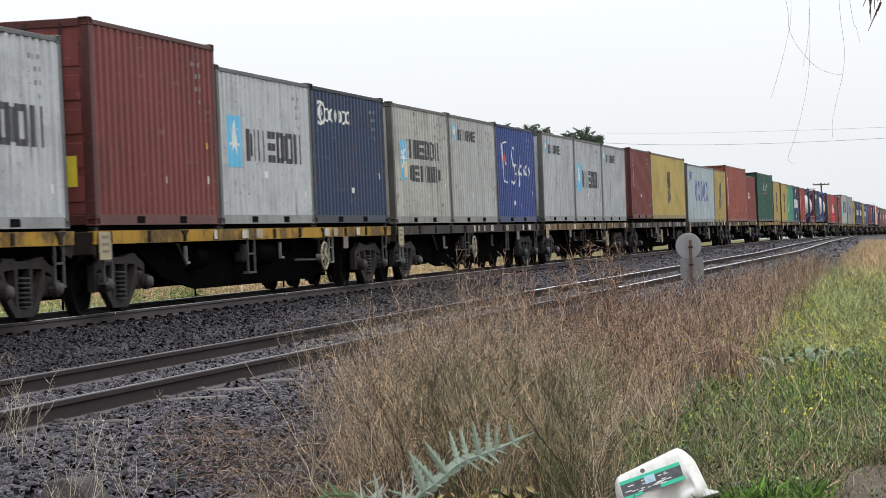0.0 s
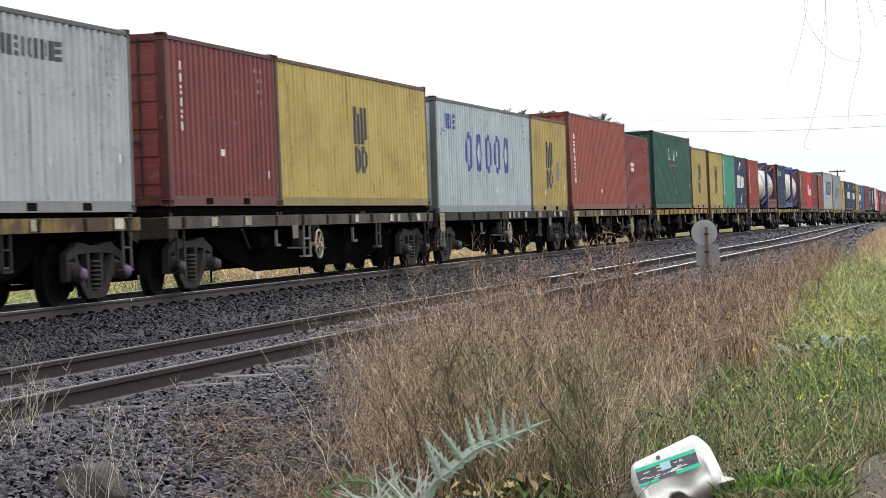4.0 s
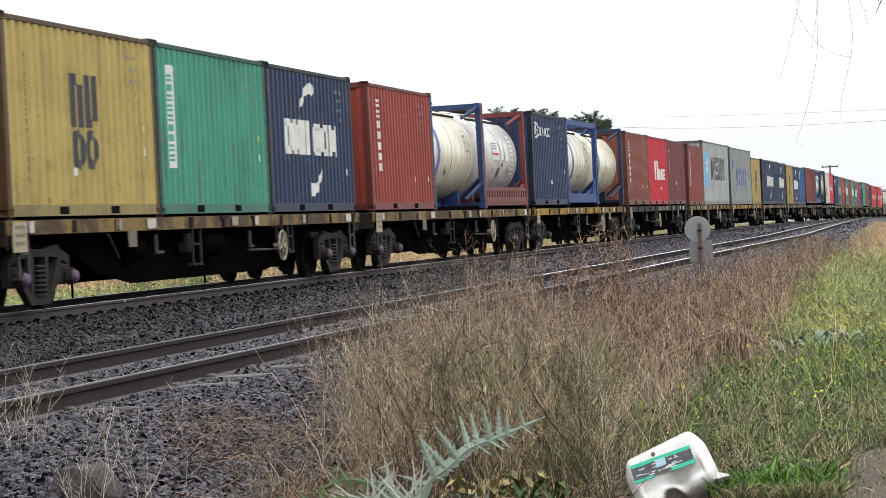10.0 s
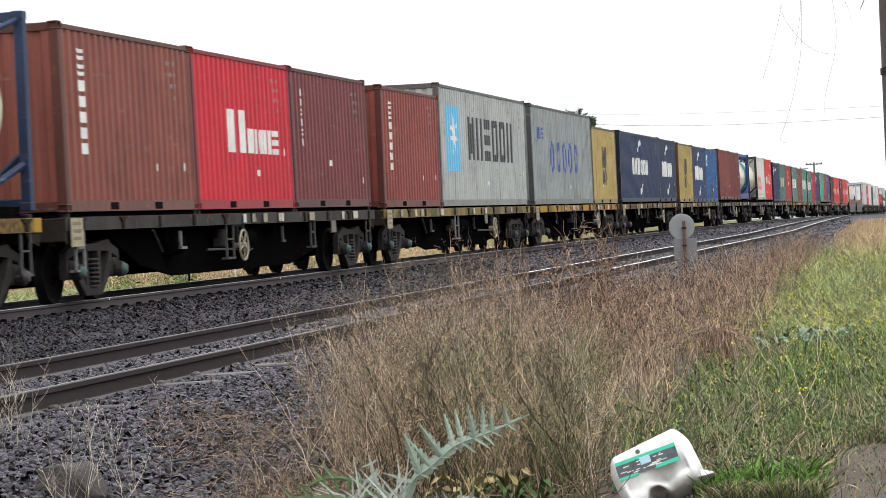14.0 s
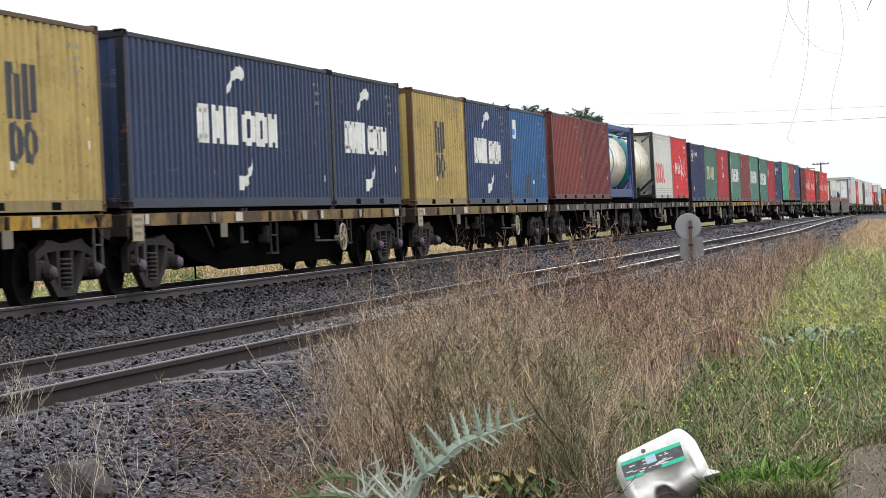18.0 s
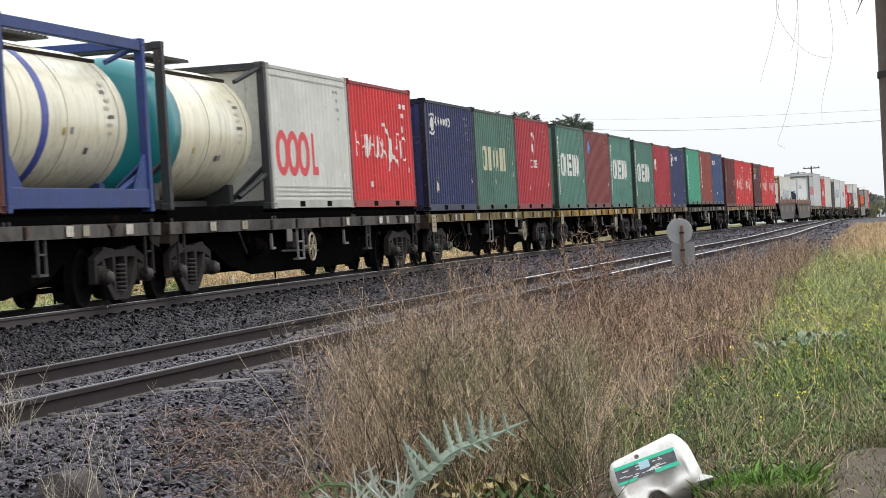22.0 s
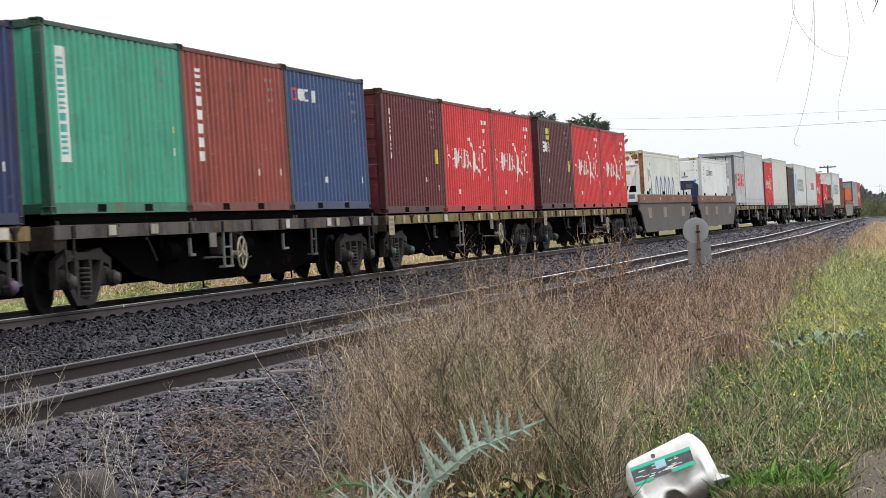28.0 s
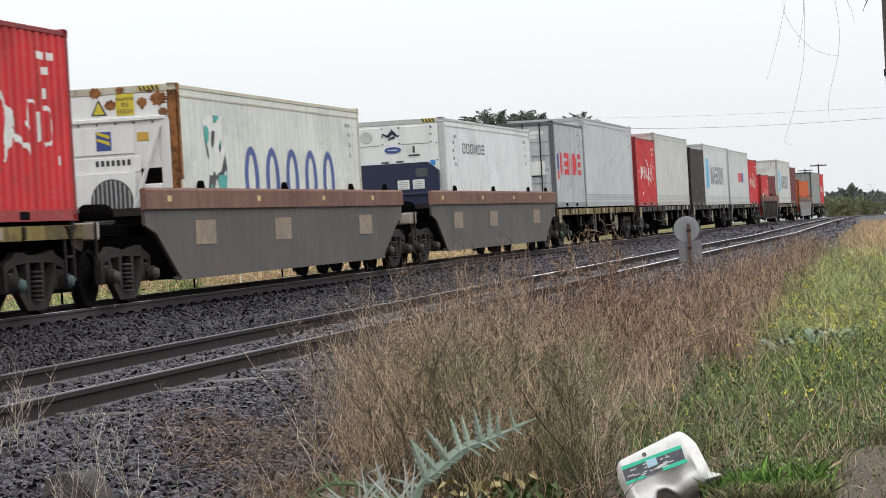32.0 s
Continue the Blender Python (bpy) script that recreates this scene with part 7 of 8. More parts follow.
def bare(x, y):
    """Trodden earth at the near edge of the verge."""
    edge = 0.64 + 0.06 * (x - 12.4) + 0.10 * noise.noise((x * 2.3, y * 4.0, 1.0))
    return 1.0 if x < 14.2 + 0.5 * noise.noise((y * 5.0, 3.0, 1.0)) and y < edge else 0.0


can_at = lambda x, y: abs(y - 1.47 - 0.25 * (x - 12.0)) < 0.27 and x < 12.45
pts = scatter(rng, 135000, 12.0, 74.0, green_lo, green_hi, 2.1)
pts = pts[rng.random(len(pts)) < np.clip((76.0 - pts[:, 0]) / 26.0, 0, 1)]
pts = pts[np.array([rng.random() > 0.97 * bare(a, b) and not can_at(a, b) for a, b, _ in pts])]
n = len(pts)
tuft = np.array([noise.noise((a * 1.9, b * 3.4, 4.0)) for a, b, _ in pts])
hgt = rng.uniform(0.045, 0.165, n) * (0.72 + 0.019 * (pts[:, 0] - 12.0)) * (1 + 0.9 * tuft)
off = rng.normal(0, 0.50, (n, 2)) * hgt[:, None]
lines = np.stack([pts, pts + np.concatenate([off * 0.22, (hgt * 0.45)[:, None]], 1), pts + np.concatenate([off * 0.62, (hgt * 0.80)[:, None]], 1), pts + np.concatenate([off * 1.05, (hgt * 1.0)[:, None]], 1)], 1)
wd = 0.0012 + 0.00005 * pts[:, 0]
rad = np.stack([wd, wd, wd * 0.75, wd * 0.15], 1)
patchy = np.array([noise.noise((a * 0.55, b * 1.3, 7.0)) for a, b, _ in pts])
kind = rng.random(n) + 0.55 * patchy
dry = (kind > 0.80) | ((pts[:, 0] < 17.5) & (kind > 0.12 + 0.075 * (pts[:, 0] - 12)))
half = rng.random(n) < 0.5
far_ = pts[:, 0] > 25
thin = ~far_ | (rng.random(n) < 0.95)
strands("far_green_grass", lines[~dry & far_ & thin], rad[~dry & far_ & thin] * 0.85, FARGRASS, "bright yellow-green grass further along the verge", "grass", flat=True)
half_near = half & ~far_
strands("green_grass", lines[~dry & half_near], rad[~dry & half_near], GRASS, "fresh green grass on the verge", "grass", flat=True)
strands("green_grass", lines[~dry & ~half & ~far_], rad[~dry & ~half & ~far_], WEED, "dull green grass on the verge", "grass", flat=True)
strands("dry_grass", lines[dry & half], rad[dry & half], RUSSET, "dry blades mixed into the green verge", "grass", flat=True)
strands("dry_grass", lines[dry & ~half], rad[dry & ~half], OLIVE, "withered olive blades mixed into the verge", "grass", flat=True)
# low broad-leaved weeds that fill the sward
mat_pts = scatter(rng, 46000, 12.6, 46.0, green_lo, lambda x: green_hi(x) + 0.1, 1.7, 0.8)
mat_pts = mat_pts[np.array([bare(a, b) < 0.5 and not can_at(a, b) for a, b, _ in mat_pts])]
mat_pts[:, 2] += rng.uniform(0.02, 0.12, len(mat_pts)) * (0.8 + 0.012 * mat_pts[:, 0])
pick = rng.random(len(mat_pts))
for k, (leafy, lo_, hi_, size) in enumerate(((CLOVER, 0.0, 0.5, 0.012), (WEED, 0.5, 0.88, 0.013), (GREYLEAF, 0.88, 1.0, 0.016))):
    sel = (pick >= lo_) & (pick < hi_)
    flakes("sward_leaves", mat_pts[sel], size, leafy, "small low leaves among the grass of the verge", "leaves", 40 + k, 1.5, 0.7)
base = scatter(rng, 1300, 14.0, 58.0, lambda x: 0.1, lambda x: green_hi(x) + 0.25, 1.7, 0.9)
m4, r4, s4, q4 = plants(rng, base, (0.16, 0.46), 0.24, 7, 0.38, 0.0015, p=6, wig=0.10)
strands("flower_stems", m4, r4, WEED, "green flowering weed stems on the verge", "weeds")
strands("flower_twigs", s4, q4, WEED, "green side stems of flowering weeds", "weeds", flat=True)
lv = s4[:, 1][::2]
flakes("weed_leaves", lv + rng.normal(0, 0.03, lv.shape), 0.013, WEED, "small green leaves of verge weeds", "leaves", 8, 2.6)
far = np.array([noise.noise((p[0] * 0.5, p[1] * 1.6, 2.0)) for p in s4[:, -1]])
bl = s4[:, -1][(rng.random(len(s4)) < np.where(s4[:, -1, 0] > 24, 0.42, np.where(s4[:, -1, 0] > 16.5, 0.32, 0.03))) & (far > -0.05)]
bl = np.repeat(bl, 5, 0) + rng.normal(0, 0.014, (len(bl) * 5, 3))
flakes("yellow_flowers", bl, 0.0098, BLOSSOM, "small bright yellow flowers on the verge", "flowers", 9, 1.1, 1.0)
crumbs = scatter(rng, 1500, 12.0, 15.0, lambda x: 0.0, lambda x: 0.85, 1.0)
flakes("earth_crumbs", crumbs + [0, 0, 0.022], 0.006, BROWN, "crumbs of earth and dead leaf on bare soil", "soil", 12, 1.3, 1.5)
creep = scatter(fringe, 800, 12.0, 15.0, lambda x: 0.0, lambda x: 0.85, 1.0, 0.5)
flakes("creeping_weed_leaves", creep + np.stack([0 * creep[:, 0], 0 * creep[:, 0], fringe.uniform(0.02, 0.05, len(creep))], 1), 0.009, WEED, "small creeping green leaves on bare soil", "leaves", 17, 1.6, 0.4)
# straws that lean through the green
base = scatter(rng, 190, 13.5, 24.0, lambda x: 0.35, lambda x: green_hi(x) + 0.2, 1.3, 0.6)
more = scatter(fringe, 300, 13.2, 22.0, lambda x: 0.06 * x, lambda x: green_hi(x) + 0.1, 1.2, 0.8)
weed_patch(fringe, more, (0.16, 0.46), 0.45, 5, 0.4, 0.0017, RUSSET, "withered russet grass", 0)
weed_patch(rng, base, (0.25, 0.62), 0.40, 3, 0.3, 0.0017, STRAW, "leaning straw-coloured grass", 0)
# a loose fringe of straw between the tall weeds and the green
base = scatter(fringe, 130, 13.0, 19.5, lambda x: 0.116 * x, lambda x: 0.158 * x - 0.1, 1.1, 0.8)
weed_patch(fringe, base, (0.26, 0.66), 0.22, 8, 0.36, 0.0018, STRAW, "thin straw-coloured weed", 1, 0.05)
base = scatter(fringe, 80, 13.0, 19.5, lambda x: 0.122 * x, lambda x: 0.158 * x - 0.1, 1.1, 0.8)
weed_patch(fringe, base, (0.30, 0.70), 0.22, 8, 0.36, 0.0018, RUSSET, "loose russet weed", 1, 0.05)
base = scatter(fringe, 22, 12.7, 14.2, lambda x: 0.165 * x, lambda x: 0.205 * x, 1.1)
_, s6 = weed_patch(fringe, base, (0.45, 0.85), 0.30, 7, 0.40, 0.0034, DARKSTEM, "dark branching woody weed", 1, 0.05)
flakes("seed_heads", np.concatenate([s6[:, -1], s6[:, 2]]), 0.012, SEED, "dark seed heads on the branching weeds", "seed heads", 5, 1.3)
# golden grass where the verge runs out
base = scatter(rng, 15000, 56.0, 190.0, lambda x: 0.9 + 0.006 * x, lambda x: min(0.047 * x, brown_hi(x) - 0.2 if x < 90 else siding_y(x) - 1.7), 1.35)
base = base[rng.random(len(base)) < np.clip((base[:, 0] - 54.0) / 22.0, 0.02, 1)]
hh = rng.uniform(0.12, 0.34, len(base))
of = rng.normal(0, 0.35, (len(base), 2)) * hh[:, None]
strands("golden_grass", np.stack([base, base + np.concatenate([of * 0.3, hh[:, None] * 0.6], 1), base + np.concatenate([of, hh[:, None]], 1)], 1), np.tile([0.0044, 0.0036, 0.0012], (len(base), 1)), GOLD, "pale golden dry grass beside the line", "grass", flat=True)
base = scatter(rng, 2600, 60.0, 190.0, lambda x: -1.2, lambda x: 1.2 + 0.006 * x, 1.3)
strands("far_grass", np.stack([base, base + np.array([0, 0, 0.22]), base + np.concatenate([rng.normal(0, 0.1, (len(base), 2)), rng.uniform(0.3, 0.5, (len(base), 1))], 1)], 1), np.tile([0.012, 0.01, 0.003], (len(base), 1)), GRASS, "green grass further along the verge", "grass", flat=True)
# grass beyond the main line, seen under the wagons
meadow = np.random.default_rng(91)
base = scatter(meadow, 42000, 52.0, 175.0, lambda x: MAIN + 4.0, lambda x: max(MAIN + 8.0, 0.40 * x), 1.15)
hh = meadow.uniform(0.05, 0.20, len(base)) * (1 + 0.004 * (base[:, 0] - 52))
ln = np.stack([base, base + np.stack([0 * hh, 0 * hh, hh * 0.6], 1), base + np.concatenate([meadow.normal(0, 0.09, (len(base), 2)), hh[:, None]], 1)], 1)
ripe = base[:, 0] + meadow.normal(0, 5, len(base)) + 16 * np.array([noise.noise((a * 0.05, b * 0.18, 5.0)) for a, b, _ in base])
rd = np.tile([0.007, 0.006, 0.002], (len(base), 1)) * (0.7 + 0.006 * base[:, :1])
for lo_, hi_, mat, label in ((0, 81, FARGRASS, "yellow-green grass beyond the main line"), (81, 104, TAWNY, "tawny dry grass beyond the main line"), (104, 999, GOLD, "golden dry grass beyond the main line")):
    sel = (ripe >= lo_) & (ripe < hi_)
    strands("field_grass", ln[sel], rd[sel], mat, label, "grass", flat=True)
for x, y, wide, tall_ in ((69.0, 23.0, 0.48, 0.26), (70.5, 22.1, 0.62, 0.22), (69.8, 21.4, 0.4, 0.18), (88.0, 22.0, 0.7, 0.26)):
    low_bush = np.array([x, y, land(x, y) + tall_ * 1.5]) + meadow.normal(size=(900, 3)) * [wide * 0.6, wide * 0.6, tall_]
    flakes("field_bush", low_bush, 0.030, CLOVER, "dense blue-green bush in the dry field beyond the line", "bushes", int(x), 1.8)

tufts = []
for i in range(9):
    x, y = rng.uniform(42, 95), rng.uniform(MAIN + 3.6, MAIN + 8.0)
    tufts.append(np.array([x, y, land(x, y) + 0.16]) + rng.normal(size=(150, 3)) * [0.55, 0.4, 0.13])
flakes("field_bushes", np.concatenate(tufts), 0.05, WEED, "low green bushes in the dry field beyond the line", "bushes", 14, 2.0)

# bleached stems in front of the rails, and litter on the stones
base = np.array([(11.0 + 0.25 * i * rng.random(), 4.05 + 0.12 * rng.normal(), land(11.3, 4.1)) for i in range(12)] + [(11.9, 3.95, land(11.9, 3.95)), (11.75, 3.98, land(11.75, 3.98)), (12.9, 3.3, land(12.9, 3.3)), (13.4, 3.5, land(13.4, 3.5)), (14.2, 3.7, land(14.2, 3.7))])
base = np.concatenate([base, [(13.0 + 0.9 * rng.random(), 5.15 + 0.25 * rng.random(), land(13.4, 5.2)) for i in range(14)]])
m5, r5, s5, q5 = plants(rng, base, (0.34, 0.66), 0.28, 11, 0.34, 0.0020, p=7, wig=0.08)
strands("bleached_stems", m5, r5, PALE, "pale bleached weed stems over the stones", "weeds")
strands("bleached_twigs", s5, q5, PALE, "pale bleached weed twigs", "weeds")
lit = scatter(rng, 4200, 11.6, 16.5, lambda x: 0.225 * x + 0.05, lambda x: 0.325 * x, 1.3, 0.5)
en = lit + np.stack([rng.normal(0, 0.12, len(lit)), rng.normal(0, 0.12, len(lit)), rng.uniform(0.01, 0.12, len(lit))], 1)
strands("dead_litter", np.stack([lit + [0, 0, 0.03], (lit + en) / 2 + rng.normal(0, 0.03, lit.shape) + [0, 0, 0.04], en], 1), np.tile([0.0018, 0.0018, 0.0008], (len(lit), 1)), LITTER, "reddish dead stalks lying on the stones", "weeds", flat=True)

# a collapsed dry weed
g = []
cx_, cy_ = 21.3, 2.0
for i in range(330):
    a, reach = rng.uniform(0, 2 * math.pi), rng.uniform(0.10, 0.30)
    o = np.array([cx_, cy_, land(cx_, cy_)])
    up = 0.35 - 0.6 * max(0, reach - 0.14) + rng.normal(0, 0.03)
    d = np.array([math.cos(a), math.sin(a), 0.0])
    side = np.array([-math.sin(a), math.cos(a), 0.0]) * rng.normal(0, 0.10)
    g.append([o + d * 0.05, o + d * reach * 0.55 + [0, 0, up], o + d * reach * 0.9 + side + [0, 0, up * 0.86], o + d * reach * 1.05 + side * 1.6 + [0, 0, up * rng.uniform(0.1, 0.6)]])
strands("collapsed_weed", np.array(g), np.tile([0.0024, 0.0024, 0.0022, 0.0014], (330, 1)), PINKISH, "rounded collapsed tawny weed clump on the verge", "weeds")


# ---- leafy plants of their own ----
tx, ty = 11.55, 2.46
tz = land(tx, ty)
thistle = thing("thistle", "silvery-green spiny thistle with long lobed leaves", "thistle", at=pose(tx, ty, tz))


def toothed_lobe(g, c, out, wide, length, half, teeth, r):
    """A pointed flat lobe whose edges carry sharp teeth, lightly folded along its vein."""
    nn = out.cross(wide).normalized()
    rows = []
    for q in range(2 * teeth + 1):
        f = q / (2 * teeth)
        w = half * (1.0 - f) ** 0.75 * (0.8 if q % 2 == 0 else 2.0) * r.uniform(0.8, 1.2) + 0.0008
        fwd = 0.10 * length if q % 2 else 0.0
        m = c + out * (length * f * 0.98)
        rows.append([m - wide * w + out * fwd + nn * w * 0.35, m - wide * w * 0.35, m + nn * -half * 0.12, m + wide * w * 0.35, m + wide * w + out * fwd + nn * w * 0.35])
    rows.append([c + out * length] * 5)
    g.loft(rows, close=False)


def cardoon_leaf(points, back, width, lobes, seed, parent, mat, low=0.45):
    """A long arching leaf: a stout midrib winged with blade, tall toothed lobes along its upper edge and shorter ones below."""
    r = random.Random(seed)
    pts = [Vector(p) for p in points]
    curve = []
    for i in range(len(pts) - 1):
        p0, p1, p2, p3 = pts[max(0, i - 1)], pts[i], pts[i + 1], pts[min(len(pts) - 1, i + 2)]
        for j in range(8):
            t = j / 8
            curve.append(0.5 * ((2 * p1) + (p2 - p0) * t + (2 * p0 - 5 * p1 + 4 * p2 - p3) * t * t + (3 * p1 - p0 - 3 * p2 + p3) * t * t * t))
    curve.append(pts[-1])
    n = len(curve)
    away = Vector(back).normalized()
    rib, wing = Geo(), Geo()
    rings, rows = [], []
    for i, c in enumerate(curve):
        f = i / (n - 1)
        t = (curve[min(n - 1, i + 1)] - curve[max(0, i - 1)]).normalized()
        up = t.cross(away).normalized()
        w = width * 0.026 * (1 - 0.7 * f)
        rings.append([c + up * w - away * w, c + up * w + away * w, c - up * w + away * w, c - up * w - away * w])
        b = width * 0.15 * math.sin(math.pi * min(0.97, 0.16 + 0.82 * f)) ** 0.8 * r.uniform(0.45, 1.25)
        rows.append([c + up * b * 0.9 + away * b * 0.5 + t * b * 0.3, c + away * w * 0.4, c - up * b + away * b * 0.2 + t * b * 0.5])
    leaf = part("leaf", rib.loft(rings), mat, parent, smooth=True)
    part("blade", wing.loft(rows, close=False), mat, leaf)
    for k in range(lobes):
        f = 0.10 + 0.86 * k / lobes
        i = max(1, min(n - 2, int(f * n)))
        c, t = curve[i], (curve[i + 1] - curve[i - 1]).normalized()
        up = t.cross(away).normalized()
        swell = math.sin(math.pi * (0.30 + 0.62 * f)) ** 0.9
        for side, size, turn in ((1, 1.0, r.uniform(-0.25, 0.35)), (-1, low * (0.55 if f < 0.55 else 1.25), r.uniform(0.5, 1.1))):
            ln = width * swell * size * r.uniform(0.8, 1.15)
            out = (up * side + t * turn + away * r.uniform(-0.35, 0.25)).normalized()
            wide = (t - out * t.dot(out) + away * r.uniform(-0.4, 0.4)).normalized()
            g = Geo()
            toothed_lobe(g, c, out, wide, ln, ln * 0.085, 6, r)
            part("lobe", g, mat, leaf)


FACE = (1.0, 0.15, 0.1)
cardoon_leaf([(0, 0.115, -0.02), (-0.02, 0.052, 0.165), (-0.03, -0.044, 0.24), (-0.02, -0.155, 0.328), (0.0, -0.262, 0.368), (0.02, -0.342, 0.394), (0.04, -0.502, 0.459)], FACE, 0.185, 11, 20, thistle, SILVER)
cardoon_leaf([(0.05, 0.13, 0.0), (0.03, 0.20, 0.12), (0.02, 0.235, 0.20), (0.0, 0.25, 0.30)], FACE, 0.075, 6, 21, thistle, HOARY, 0.8)
cardoon_leaf([(0.0, 0.12, 0.0), (-0.05, 0.22, 0.12), (-0.06, 0.32, 0.19), (-0.05, 0.46, 0.20), (-0.04, 0.60, 0.13)], FACE, 0.085, 8, 22, thistle, FERN, 0.9)
cardoon_leaf([(-0.1, 0.12, 0.0), (-0.16, 0.24, 0.09), (-0.2, 0.40, 0.13), (-0.2, 0.62, 0.12), (-0.2, 0.84, 0.06)], FACE, 0.09, 9, 23, thistle, FERN, 0.9)
cardoon_leaf([(-0.05, 0.10, 0.0), (-0.06, 0.14, 0.10), (-0.06, 0.22, 0.17), (-0.05, 0.33, 0.21)], FACE, 0.06, 6, 24, thistle, SILVER, 0.8)
cardoon_leaf([(-0.05, -0.02, 0.0), (-0.10, -0.12, 0.07), (-0.12, -0.24, 0.10), (-0.10, -0.36, 0.05)], FACE, 0.07, 6, 25, thistle, SILVER, 0.8)
felt = random.Random(31)
for i in range(18):
    a, ln = felt.uniform(-0.6, 3.4), felt.uniform(0.10, 0.24)
    o = Vector((-0.12 + felt.uniform(-0.05, 0.05), 0.20 + felt.uniform(-0.16, 0.16), 0.10))
    d = Vector((felt.uniform(-0.3, 0.2), math.cos(a) * 0.9, 0.25 + 0.5 * abs(math.sin(a))))
    g = Geo()
    toothed_lobe(g, o, d.normalized(), d.cross(Vector((1, 0.2, 0.1))).normalized(), ln, 0.0048, 7, felt)
    part("felted_leaf", g, HOARY, thistle, "white felted young leaf")


def rosette(name, label, x, y, count, length, width, mat, seed, rise=0.5):
    """Broad curved leaves from one root."""
    r = random.Random(seed)
    ob = thing(name, label, "plant", at=pose(x, y, land(x, y) - 0.01))
    for i in range(count):
        a = 2 * math.pi * i / count + r.uniform(-0.3, 0.3)
        L, w = length * r.uniform(0.7, 1.2), width * r.uniform(0.7, 1.2)
        e = rise * r.uniform(0.5, 1.5)
        g = Geo()
        rows = []
        for j in range(7):
            t = j / 6
            out = L * t
            z = L * e * (t - 0.75 * t * t) * 1.6
            hw = w * math.sin(math.pi * min(1, 0.08 + 0.92 * t)) ** 0.7 * (1 if t < 0.99 else 0.1) + 0.002
            d, s = Vector((math.cos(a), math.sin(a), 0)), Vector((-math.sin(a), math.cos(a), 0))
            wav = 0.012 * math.sin(j * 2.3 + i)
            rows.append([d * out + s * hw + Vector((0, 0, z + hw * 0.35 + wav)), d * out + Vector((0, 0, z)), d * out - s * hw + Vector((0, 0, z + hw * 0.35 - wav))])
        g.loft(rows, close=False)
        part("leaf", g, mat, ob, smooth=True)
    return ob


rosette("dock_plant", "dark green dock with upright broad leaves", 12.25, 2.17, 9, 0.18, 0.020, DOCK, 2, 1.3)
rosette("dock_plant", "dark green dock with upright broad leaves", 12.1, 2.02, 7, 0.15, 0.018, DOCK, 3, 1.3)
rosette("withered_plant", "yellowed withering leaves at the foot of the weeds", 12.45, 2.42, 15, 0.20, 0.022, YELLOWED, 4, 0.9)
rosette("withered_plant", "yellowed withering leaves at the foot of the weeds", 12.5, 2.28, 13, 0.18, 0.020, YELLOWED, 5, 1.0)
for i, (x, y) in enumerate(((12.25, 1.10), (12.3, 0.95), (12.55, 1.02), (12.2, 1.22), (12.5, 0.80))):
    k = 90
    a, ln = rng.uniform(0, 2 * math.pi, k), rng.uniform(0.08, 0.20, k)
    root = np.stack([x + rng.normal(0, 0.04, k), y + rng.normal(0, 0.035, k), np.full(k, land(x, y) - 0.01)], 1)
    d = np.stack([np.cos(a), np.sin(a), np.zeros(k)], 1) * (ln * rng.uniform(0.3, 1.0, k))[:, None]
    rise = np.stack([0 * ln, 0 * ln, ln * rng.uniform(0.5, 1.0, k)], 1)
    strands("grass_tuft", np.stack([root, root + d * 0.35 + rise * 0.75, root + d * 0.8 + rise], 1), np.tile([0.0035, 0.005, 0.0008], (k, 1)), LUSH, "lush bright green grass tuft beside the jerrycan", "grass", flat=True)
for i in range(8):
    rosette("grey_leaved_plant", "grey-green broad-leaved weed on the verge", 21.8 + 0.42 * i, 1.92 - 0.13 * i + 0.16 * (i % 2), 14, 0.15 + 0.03 * (i % 3), 0.026, GREYLEAF, 30 + i, 0.95)

# ---- litter, rock, sign ----
ROCK = material("brown_field_stone", (0.056, 0.046, 0.042), 0.85, dark=(0.020, 0.016, 0.015), scale=5, grain=35, amount=0.9, bump=1.0, bump_scale=40)
bm = bmesh.new()
bmesh.ops.create_icosphere(bm, subdivisions=5, radius=1.0)
cuts = [(Vector(d).normalized(), h) for d, h in (((-0.5, -0.75, 0.45), 0.74), ((-0.75, 0.5, 0.3), 0.72), ((0.1, 0.1, 1.0), 0.70), ((-0.2, -0.2, 0.9), 0.76), ((0.8, -0.4, 0.4), 0.78), ((0.3, 0.9, 0.3), 0.80), ((-0.9, -0.1, -0.1), 0.84))]
for v in bm.verts:
    p = v.co * (1 + 0.16 * noise.noise(v.co * 1.3))
    for d, h in cuts:
        p -= d * max(0.0, p.dot(d) - h) * 0.92
    p *= 1 + 0.035 * noise.noise(v.co * 5) + 0.022 * noise.noise(v.co * 14)
    v.co = Vector((p.x * 0.20, p.y * 0.185, p.z * 0.165))
me = bpy.data.meshes.new("boulder")
bm.to_mesh(me)
bm.free()
me.polygons.foreach_set("use_smooth", [True] * len(me.polygons))
me.materials.append(ROCK)
tagged(new("boulder", me), "brown field stone with broad weathered faces lying on the ballast", "rock").matrix_basis = pose(12.0, 4.33, land(12.0, 4.33) + 0.06, 0, 0, 20)

HDPE = material("grubby_white_plastic", (0.66, 0.65, 0.63), 0.40, dark=(0.33, 0.29, 0.24), scale=9, grain=40, amount=0.6, bump=0.05)
can = thing("plastic_jerrycan", "discarded white plastic jerrycan with a teal label lying in grass", "jerrycan", at=pose(12.15, 1.405, land(12.15, 1.405) + 0.03) @ pose(0, 0, 0, 0, 0, -83) @ pose(0, 0, 0, -27, -24, 0))


